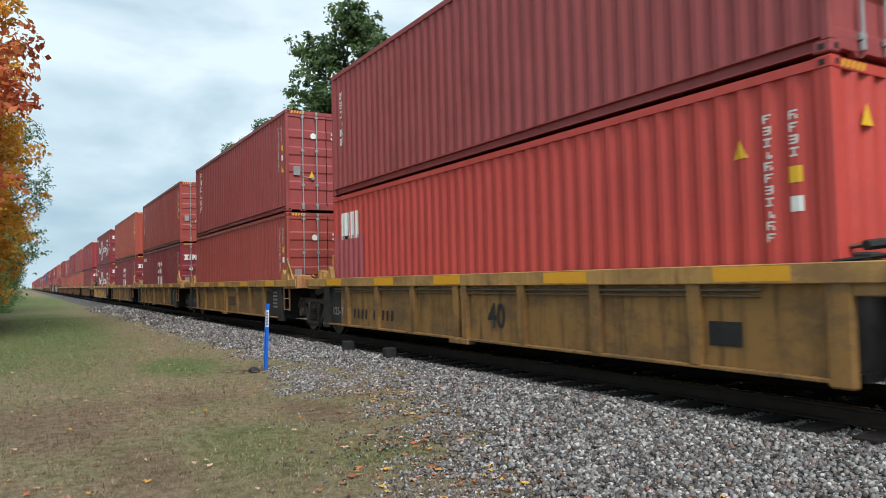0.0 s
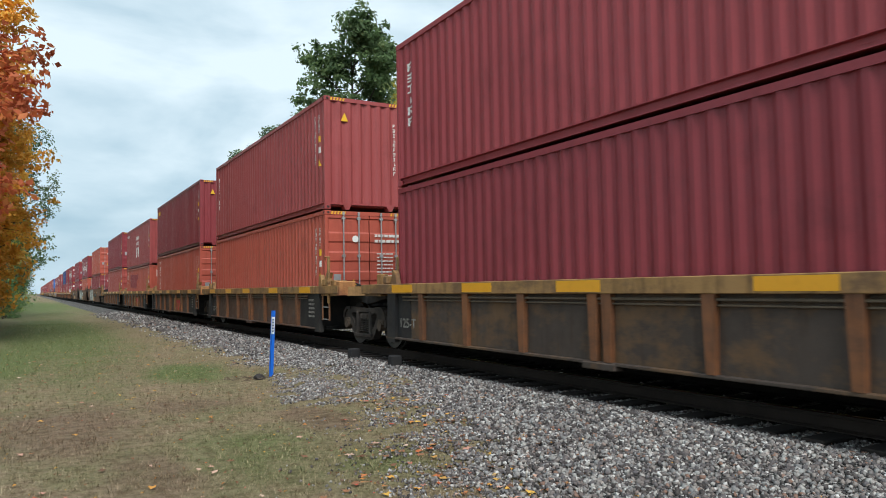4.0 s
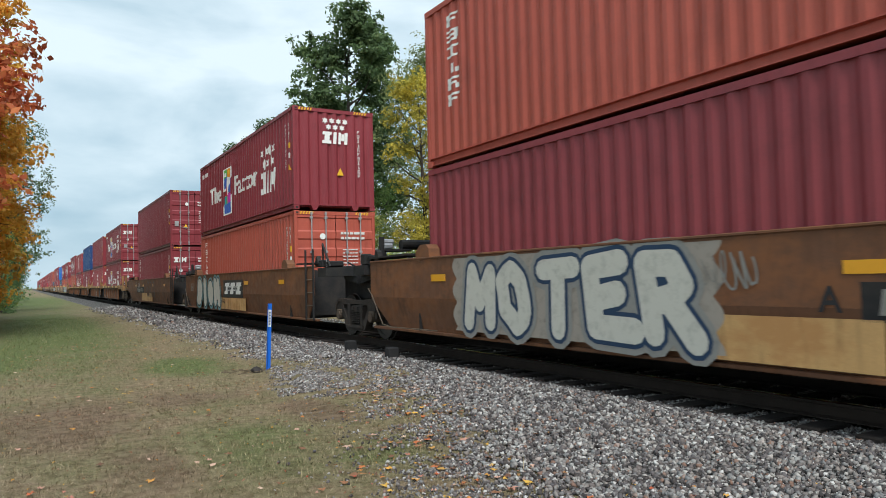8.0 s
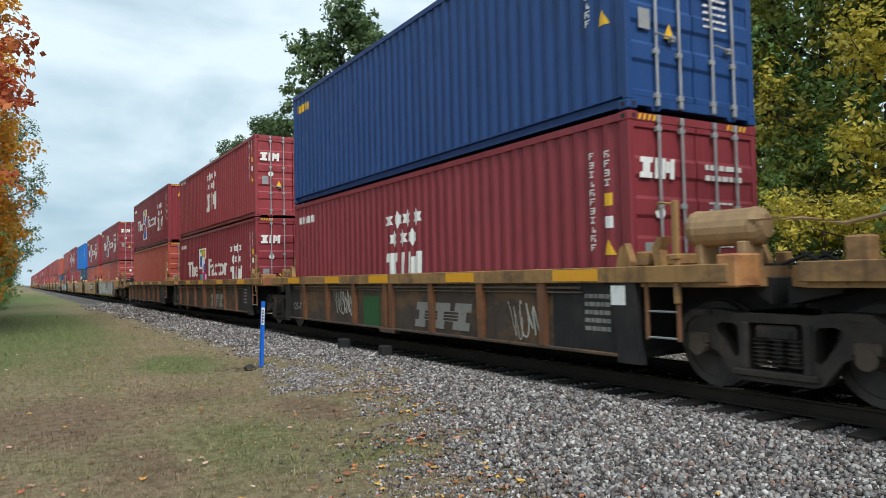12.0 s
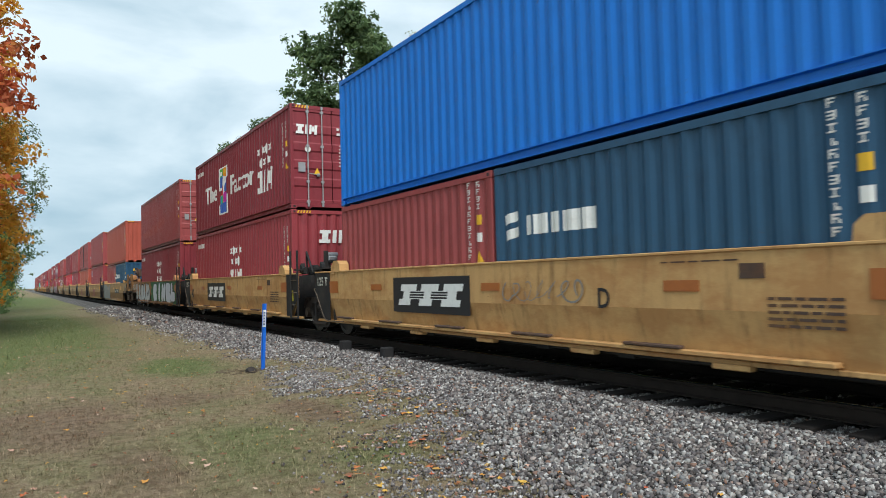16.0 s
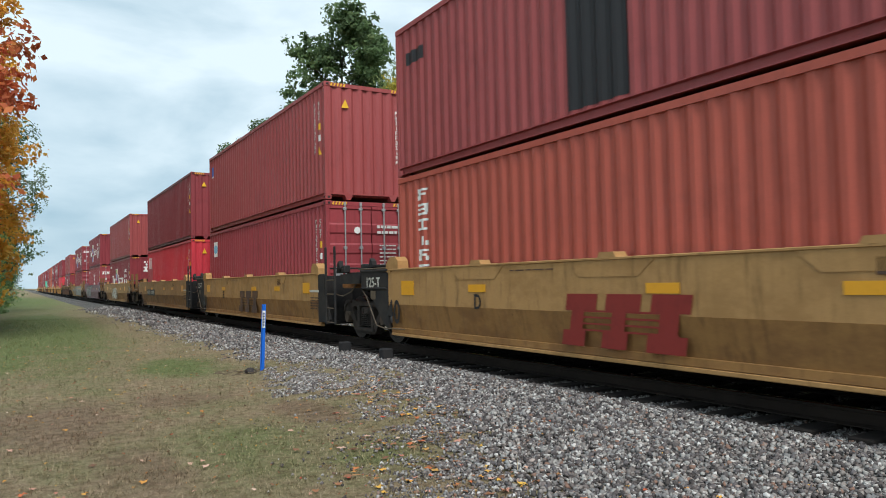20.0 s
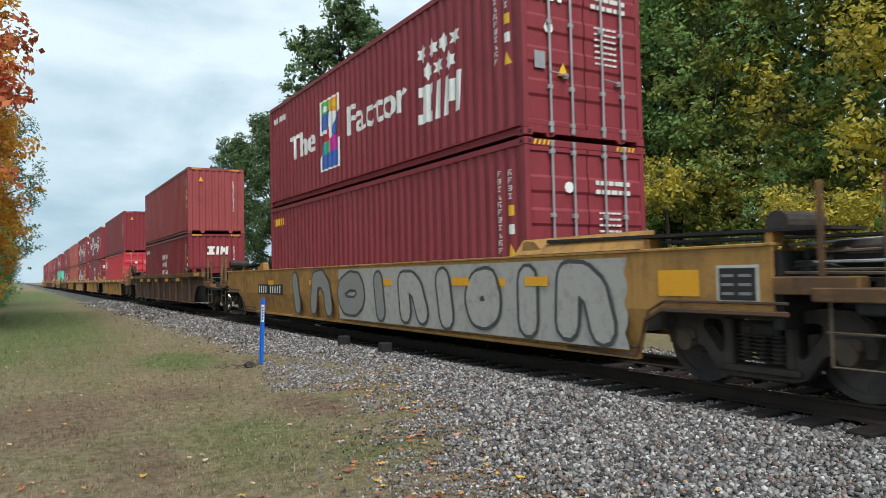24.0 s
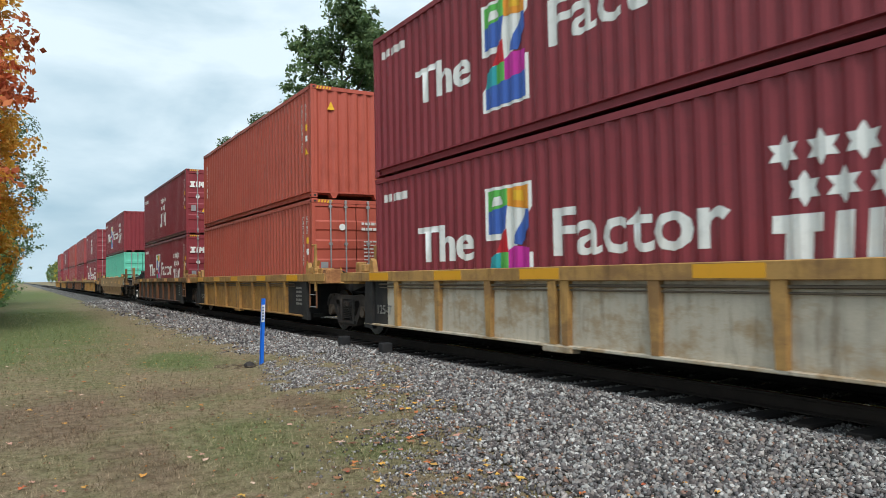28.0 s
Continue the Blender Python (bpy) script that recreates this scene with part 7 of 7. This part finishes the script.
# the leading edge of each stack, its car and its load (upper, lower)
UNITS = (
    (3.72, "ribbed", "dingy", ("brown", "door", "thin"), ("vermilion", "plain", "badge")),
    (19.39, "ribbed", "dingy", ("brown", "ydoor", "column"), ("rust", "door", "")),
    (35.25, "ribbed", "dingy", ("rust", "ydoor", "thin"), ("maroon", "zdoor", "stars")),
    (50.99, "ribbed", "dingy", ("orange", "yplain", "thin"), ("maroon", "zdoor", "stars")),
    (67.07, "ribbed", "mustard", ("maroon", "zdoor", "factor"), ("maroon", "zdoor", "factor")),
    (86.53, "ribbed", "soot", ("crimson", "yplain", "thin"), ("maroon", "zdoor", "")),
    (102.83, "ribbed", "umber", ("brown", "plain", "thin"), ("orange", "door", "")),
    (118.2, "ribbed", "umber", ("wine", "plain", "gold"), ("orange", "door", "column")),
    (133.59, "ribbed", "umber", ("brown", "zplain", "stars"), ("orange", "tplain", "three", T20)),
    (149.29, "ribbed", "umber", ("maroon", "ydoor", "small"), ("rust", "door", "column")),
    (171.05, "long", "brown", ("orange", "ydoor", "column"), ("wine", "door", "")),
    (190.82, "long", "brown", ("maroon", "splain", "factor"), ("orange", "door", "column")),
    (210.41, "long", "brown", ("maroon", "door", ""), ("maroon", "zdoor", "three")),
    (232.62, "ribbed", "umber", ("maroon", "zdoor", "factor"), ("maroon", "zdoor", "factor")),
    (248.36, "ribbed", "umber", ("maroon", "plain", ""), ("crimson", "zdoor", "stars")),
    (264.04, "ribbed", "soot", ("navy", "door", "gold"), ("maroon", "zdoor", "stars")),
    (279.87, "ribbed", "soot", ("crimson", "zdoor", "stars", T20), ("maroon", "zdoor", "factor")),
    (294.99, "ribbed", "soot", ("maroon", "plain", "factor"), ("orange", "door", "")),
    (315.41, "box", "tan", ("maroon", "zdoor", "factor"), (("rust", "door", "small", T20, 20), ("orange", "plain", "thin", T20, 20))),
    (331.11, "box", "tan", ("maroon", "splain", "factor"), (("orange", "rdoor", "", T20, 20), ("rust", "plain", "small", T20, 20))),
    (346.82, "box", "tan", ("blue", "plain", ""), (("slate", "door", "flag", T20, 20), ("brown", "plain", "", T20, 20))),
    (362.5, "box", "tan", ("maroon", "zdoor", "factor"), ("crimson", "zplain", "stars")),
    (378.24, "box", "ochre", ("brown", "ydoor", "streak"), ("maroon", "zplain", "stars")),
    (397.97, "hump", "sand", ("orange", "yplain", "thin"), (("slate", "plain", "flag", T20, 20), ("brown", "plain", "", T20, 20))),
    (413.89, "hump", "sand", ("brown", "yplain", "thin"), ("crimson", "plain", "label")),
    (429.9, "hump", "sand", ("brown", "door", "patch"), ("orange", "plain", "column")),
    (445.91, "hump", "sand", ("brown", "plain", "small"), ("crimson", "door", "label")),
    (461.58, "hump", "sand", ("wine", "plain", ""), ("red", "plain", "badge")),
    (481.54, "hump", "sand", ("brown", "plain", ""), ("maroon", "splain", "factor")),
    (502.08, "single", "purple", ("maroon", "splain", "factor"), ("crimson", "zdoor", "stars")),
    (523.94, "single", "yellow", ("maroon", "zdoor", "factor"), ("maroon", "door", "gold")),
    (547.89, "ribbed", "rusty", ("brown", "plain", "small"), ("maroon", "zplain", "stars")),
    (570.05, "ribbed", "yellow", ("maroon", "plain", ""), ("red", "door", "badge")),
    (586.36, "ribbed", "yellow", ("maroon", "plain", "factor"), ("maroon", "zdoor", "stars")),
    (602.82, "ribbed", "pale", ("maroon", "zdoor", "factor"), ("maroon", "splain", "factor")),
    (618.73, "ribbed", "yellow", ("orange", "plain", "thin"), ("orange", "door", "")),
    (634.43, "ribbed", "umber", ("maroon", "zdoor", "stars"), ("maroon", "zdoor", "factor")),
    (656.2, "hump", "sand", ("maroon", "plain", "factor"), ("green", "door", "")),
    (676.4, "ribbed", "yellow", ("maroon", "zdoor", "stars"), ("maroon", "door", "factor")),
    (692, "ribbed", "umber", ("brown", "plain", ""), ("maroon", "door", "")),
    (707.7, "ribbed", "umber", ("rust", "plain", ""), ("brown", "door", "")),
    (723.3, "ribbed", "yellow", ("maroon", "plain", "stars"), ("crimson", "door", "")),
    (743.5, "ribbed", "yellow", ("brown", "plain", ""), ("maroon", "door", "")),
)
CARS = []
for k, (front, kind, paint, upper, lower) in enumerate(UNITS):
    s = front + 6.096
    before = front - UNITS[k - 1][0] - 12.192 if k else 7.5
    after = UNITS[k + 1][0] - front - 12.192 if k + 1 < len(UNITS) else 7.5
    lead = "joint" if before < 5 or (kind == "long" and UNITS[k - 1][1] == "long") else "free"
    rear = "joint" if after < 5 or (kind == "long" and UNITS[k + 1][1] == "long") else "free"
    meet = [6.096 + before / 2, 6.096 + after / 2]
    for i, (side, other) in enumerate(((lead, k - 1), (rear, k + 1))):
        if side == "free" and 0 <= other < len(UNITS):
            apart = abs(UNITS[other][0] - front)
            meet[i] = (apart - truck_place(*UNITS[other][1:3]) + truck_place(kind, paint)) / 2
    CARS.append(well_car(s, kind, paint, lead, rear, *meet, lead == "free" and k in (5, 23, 32), k == 23, k == 15))
    near = k < 37
    if isinstance(lower[0], tuple):
        load(lower[0], s - 3.06, LOWER, False, near)
        z = load(lower[1], s + 3.06, LOWER, False, near)
    else:
        z = load(lower, s, LOWER, False, near)
    load(upper, s, z, True, near)


def dress():
    """What is painted, sprayed and stencilled on the cars' near sides; y is the rear edge of each mark in the car's space."""
    c, rib, low = CARS, -1.438, -1.535
    for k in range(len(UNITS)):
        if UNITS[k][1] == "ribbed" and k < 38:
            for y in (-4.95, -2.2, 0.8, 3.2, 5.8):
                panel(c[k], "reflector", y, 1.205, 0.85, 0.145, OCHRE, low + 0.014, "orange reflector strip")
    stencil(c[0], "40", -0.71, 0.55, 0.36, 0.45, BLACK, rib), number_bars(c[0], 4.45, 0.50, 2.0, 0.20, SOOT, 9, rib), panel(c[0], "notice", -4.81, 0.55, 0.39, 0.25, SOOT, rib + 0.004)
    stencil(c[1], "40", 4.78, 0.54, 0.40, 0.45, BLACK, rib), panel(c[1], "red_patch", -0.31, 0.55, 0.9, 0.31, CAR["rusty"], rib + 0.004)
    scrawl(c[3], -0.15, 0.40, 2.3, 0.40, 5, SOOT, rib), scrawl(c[2], 1.2, 0.45, 1.6, 0.4, 6, SOOT, rib)
    scrawl(c[4], -0.91, 0.45, 0.81, 0.41, 7, SOOT, rib), scrawl(c[4], -3.40, 0.46, 0.6, 0.5, 8, SOOT, rib)
    panel(c[7], "yellow_panel", -0.90, 0.32, 2.30, 0.66, CAR["yellow"], rib + 0.004, "yellow painted panel"), owner_mark(c[7], -1.6, 0.40, 1.5, 0.48, SCARLET, rib - 0.004)
    panel(c[8], "yellow_panel", -0.55, 0.33, 2.35, 0.62, CAR["yellow"], rib + 0.004, "yellow painted panel"), owner_mark(c[8], -1.35, 0.40, 1.45, 0.48, SCARLET, rib - 0.004)
    panel(c[8], "reflector", -5.53, 0.87, 0.46, 0.23, OCHRE, rib - 0.006), scrawl(c[8], 3.3, 0.5, 1.4, 0.4, 9, CHALK, rib)
    number_bars(c[9], 4.16, 0.38, 2.39, 0.22, DIM, 9, rib), scrawl(c[9], 1.44, 0.48, 1.02, 0.42, 10, CHALK, rib), scrawl(c[9], 4.19, 0.69, 0.94, 0.25, 11, CHALK, rib), stencil(c[9], "40", -0.82, 0.49, 0.38, 0.51, BLACK, rib)
    spray_field(c[10], 4.75, 0.44, 5.0, 1.18, DUSTY, 9, lobes=0.4), graffiti(c[10], 4.60, 0.40, 4.80, 1.22, 5, CHALK, BLUE_INK, 31, halo=ASH, shapes=("em", "ring", "tee", "ee", "ar"), thick=0.32), scrawl(c[10], -0.06, 1.08, 0.8, 0.45, 12), stencil(c[10], "A", -1.42, 0.92, 0.23, 0.22, BLACK)
    panel(c[10], "tan_panel", -0.21, 0.40, 1.77, 0.46, CAR["tan"], -1.452, "bare tan lower panel"), panel(c[10], "number_strip", -1.8, 0.84, 3.0, 0.34, SOOT, -1.452), number_bars(c[10], -1.95, 0.90, 2.7, 0.22, DIM), scrawl(c[10], -5.58, 0.93, 1.05, 0.6, 13), scrawl(c[10], -7.0, 0.87, 0.9, 0.6, 14)
    graffiti(c[11], 5.78, 0.40, 4.17, 1.20, 4, CHALK, INK, 32, shapes=("bowl", "stem", "ring", "em"), halo=HALO, thick=0.42), panel(c[11], "black_panel", 1.18, 0.82, 2.65, 0.60, BLACK, -1.456, "black panel"), owner_mark(c[11], 1.0, 0.93, 2.3, 0.40, WHITE, -1.464)
    panel(c[11], "tan_panel", 1.6, 0.40, 3.4, 0.40, CAR["tan"], -1.452, "bare tan lower panel"), scrawl(c[11], 6.99, 1.01, 0.93, 0.35, 15), scrawl(c[11], 1.77, 0.58, 0.92, 0.23, 16, SOOT)
    graffiti(c[12], 0.7, 0.62, 3.4, 0.95, 3, CAR["brown"], INK, 61, shapes=("ring", "arch", "stem"), thick=0.30), panel(c[12], "number_strip", 5.0, 0.88, 3.1, 0.36, SOOT, -1.452), number_bars(c[12], 4.88, 0.94, 2.86, 0.24, DIM), scrawl(c[12], 5.61, 1.09, 0.88, 0.5, 17), scrawl(c[12], 4.41, 0.80, 0.97, 0.8, 18, SILVER, -1.468), panel(c[12], "tan_panel", 2.68, 0.40, 4.2, 0.46, CAR["tan"], -1.452, "bare tan lower panel")
    number_bars(c[13], 4.11, 0.40, 2.62, 0.25, DIM, 9, rib), scrawl(c[13], 5.64, 0.40, 0.78, 0.36, 19, CHALK, rib - 0.002)
    owner_mark(c[14], -1.0, 0.42, 1.8, 0.42, DIM, rib), owner_mark(c[15], -0.96, 0.42, 1.87, 0.44, DIM, rib), owner_mark(c[16], -0.90, 0.38, 1.9, 0.46, DIM, rib)
    panel(c[15], "green_patch", 1.25, 0.32, 0.75, 0.62, plain_paint("dark_green_spray", (0.02, 0.09, 0.03), 0.4), rib + 0.004, "green spray patch"), scrawl(c[15], 2.85, 0.50, 1.1, 0.55, 20, CHALK, rib), scrawl(c[15], -3.84, 0.35, 0.84, 0.62, 21, CHALK, rib), panel(c[15], "white_tag", -6.0, 0.92, 0.23, 0.23, WHITE, -1.503)
    spray_field(c[18], 6.2, 0.42, 1.2, 0.96, PURPLE, 3), spray_field(c[18], -3.6, 0.42, 1.3, 0.98, PURPLE, 4), spray_field(c[18], 0.9, 0.46, 1.9, 0.95, PURPLE, 5)
    graffiti(c[18], 5.75, 0.40, 6.60, 1.08, 5, SILVER, SCARLET, 33, shapes=("cee", "stem", "en", "ee", "ell"), halo=LIME, thick=0.40)
    graffiti(c[18], -0.88, 0.42, 2.40, 1.04, 4, SILVER, SCARLET, 34, shapes=("ar", "ee", "ay", "kay"), thick=0.38), graffiti(c[18], -3.16, 0.42, 1.16, 1.06, 1, SILVER, CHALK, 35, shapes=("ring",), halo=LIME, thick=0.40)
    for y, z, r in ((-4.78, 1.27, 0.17), (-5.05, 1.18, 0.07), (-6.05, 1.02, 0.21), (-5.68, 0.62, 0.24), (6.05, 1.22, 0.12)):
        bm = bmesh.new()
        bm.faces.new([bm.verts.new((-1.4570, y + r * math.cos(a * 0.3927), z + r * math.sin(a * 0.3927))) for a in range(16)])
        part("paint_dot", bm, PURPLE, c[18], "round purple spray dot")
    scrawl(c[18], -4.45, 0.86, 0.62, 0.16, 36, LIME, -1.470), scrawl(c[18], -4.50, 0.66, 0.66, 0.16, 37, LIME, -1.470)
    for k, y in ((19, -0.63), (20, 3.05), (21, 3.02)):
        panel(c[k], "black_panel", y, 0.69, 2.68, 0.64, BLACK, -1.458, "black panel"), owner_mark(c[k], y - 0.22, 0.82, 2.25, 0.38, WHITE, -1.466)
    graffiti(c[19], 5.39, 0.42, 5.7, 1.00, 5, CAR["tan"], SILVER, 37, shapes=("ee", "stem", "en", "ee", "ell"), thick=0.34), scrawl(c[20], -0.52, 0.92, 1.93, 0.36, 38), stencil(c[20], "D", -2.54, 0.89, 0.24, 0.2, BLACK), stencil(c[21], "40", 5.89, 0.77, 0.34, 0.48, BLACK)
    spray_field(c[22], 0.55, 0.42, 6.5, 1.05, MOSS, 8), graffiti(c[22], 0.15, 0.42, 6.3, 1.05, 5, PALE_SILVER, INK, 39, shapes=("cee", "stem", "en", "ee", "ell"), thick=0.50), graffiti(c[22], 5.46, 0.33, 4.3, 1.10, 5, SILVER, SOOT, 40, shapes=("ar", "ee", "ay", "kay", "ring"))
    for k in (19, 20, 21, 24, 25, 26, 27):
        box_car = k < 22
        small_print(c[k], -4.85 if box_car else -5.60, 0.72 if box_car else 0.62, 0.75 if box_car else 0.55, 0.32, 5, CAR["rusty"]), small_print(c[k], -3.55 if box_car else 2.15, 1.38, 1.0, 0.035, 1, CAR["rusty"])
        panel(c[k], "data_plate", -4.55 if box_car else -3.0, 1.22 if box_car else 1.26, 0.28, 0.15, CAR["umber"], -1.456)
        panel(c[k], "white_strip", -5.55, 1.06, 0.62, 0.05, CHALK, -1.4585) if not box_car else panel(c[k], "yellow_tag", -6.62, 0.80, 0.22, 0.28, MUSTARD_TAG, -1.4615)
    for k in (18, 19, 20, 21):
        stencil(c[k], "125 T", 7.05, 1.20, 0.19, 0.62, CHALK, -1.4615), 
    panel(c[23], "black_panel", -1.62, 0.80, 2.45, 0.32, BLACK, -1.458), number_bars(c[23], -1.72, 0.87, 2.25, 0.18, WHITE), spray_field(c[23], 6.0, 0.36, 4.0, 1.05, ASH, 5), graffiti(c[23], 6.0, 0.40, 4.2, 1.0, 3, DIM, ASH, 41, shapes=("arch", "ring", "stem"))
    for k, y, letter in ((24, 1.17, "C"), (25, 1.02, "D"), (26, 1.0, "E")):
        owner_mark(c[k], y, 0.42, 2.10, 0.66, CAR["rusty"] if k == 26 else plain_paint("dull_red_mark", (0.22, 0.025, 0.02), 0.4), -1.462), stencil(c[k], letter, 3.10, 0.83, 0.23, 0.19, BLACK)
        stencil(c[k], "40", 6.2, 0.50, 0.43, 0.55, BLACK, -1.456)
    for k in (24, 25, 26):
        stencil(c[k], "125-T", 7.1, 1.18, 0.19, 0.62, CHALK, -1.4615)
    panel(c[27], "black_panel", 4.55, 0.79, 2.45, 0.32, BLACK, -1.458), number_bars(c[27], 4.46, 0.86, 2.27, 0.18, WHITE), stencil(c[27], "A", 1.77, 0.88, 0.23, 0.18, BLACK)
    graffiti(c[28], 2.5, 0.34, 4.0, 0.95, 5, CHALK, CAR["yellow"], 42, shapes=("stem", "arch", "ring", "arch", "stem"))
    stencil(c[29], "40", 6.01, 0.52, 0.51, 0.88, CHALK), graffiti(c[29], 5.19, 0.33, 4.6, 1.12, 4, ASH, BLACK, 43, shapes=("arch", "stem", "ring", "arch"), thick=0.44), number_bars(c[29], 4.78, 0.86, 2.65, 0.25, WHITE, 9, -1.475), panel(c[29], "black_panel", 4.9, 0.80, 2.9, 0.36, BLACK, -1.4725), panel(c[29], "black_panel", 0.75, 1.22, 1.6, 0.25, BLACK, -1.458), number_bars(c[29], 0.63, 1.26, 1.4, 0.17, WHITE)
    spray_field(c[30], 0.4, 0.36, 8.6, 1.08, BLEACHED, 12, lobes=0.18), [panel(c[30], "reflector", yy, 1.10, 0.50, 0.13, OCHRE, -1.482, "orange reflector strip") for yy in (-4.40, -6.35)], panel(c[30], "reflector_sheet", -8.75, 1.00, 0.55, 0.28, OCHRE, -1.458, "orange reflector sheet"), graffiti(c[30], 4.0, 0.34, 6.4, 1.12, 4, ASH, SMOKE, 44, thick=0.36, shapes=("stem", "arch", "ring", "stem")), graffiti(c[30], -2.4, 0.38, 5.6, 1.04, 5, BLEACHED, SMOKE, 47, -1.470, thick=0.40, shapes=("arch", "stem", "ring", "stem", "arch"))
    number_bars(c[30], 6.55, 0.86, 2.1, 0.20, WHITE, 9, -1.462), panel(c[30], "black_panel", 6.62, 0.82, 2.25, 0.28, BLACK, -1.458)
    for y, z, w, h, seed in ((7.7, 1.06, 0.95, 0.36, 51), (6.7, 1.02, 1.1, 0.40, 54), (6.4, 0.62, 1.0, 0.40, 55), (6.5, 0.50, 1.2, 0.30, 52)):
        scrawl(c[22], y, z, w, h, seed, CHALK if seed % 2 else SILVER, thick=2.2)
    number_bars(c[32], 4.42, 0.38, 2.4, 0.22, SOOT, 9, rib), stencil(c[32], "40", -0.64, 0.45, 0.41, 0.5, SOOT, rib), panel(c[31], "reflector", 10.0, 1.42, 1.2, 0.12, OCHRE, -1.521, "yellow reflector strip"), panel(c[31], "reflector", -8.75, 1.42, 1.0, 0.12, OCHRE, -1.521, "yellow reflector strip"), scrawl(c[31], 8.46, 0.7, 1.0, 0.5, 45, CHALK, rib), stencil(c[31], "53", -3.3, 0.62, 0.42, 0.62, BLACK, rib - 0.004), panel(c[31], "yellow_patch", -3.15, 0.55, 0.92, 0.55, CHORD_RUSTY, rib + 0.003)
    graffiti(c[31], 7.0, 0.5, 9.0, 0.75, 8, CAR["soot"], CAR["brown"], 46, rib, shapes=("arch", "stem", "ring", "stem") * 2)


dress()


def motions():
    """The train rolls by at a steady speed, and its wheels turn."""
    for thing, s, z in MOVING:
        walk(thing, [(t, pose(0, s - SPEED * t, z)) for t in (0.0, CLIP / 2, CLIP)])
    turn = math.degrees(SPEED / 0.483 / FPS)
    for e in (-0.915, 0.915):
        same = [w for w, d in WHEELS if d == e]
        walk(same[0], [(i / FPS, pose(0, e, 0.483, turn * i)) for i in range(round(CLIP * FPS) + 1)])
        keys = same[0].animation_data
        for w in same[1:]:
            w.rotation_mode = "QUATERNION"
            w.animation_data_create()
            w.animation_data.action = keys.action
            w.animation_data.action_slot = keys.action_slot


motions()
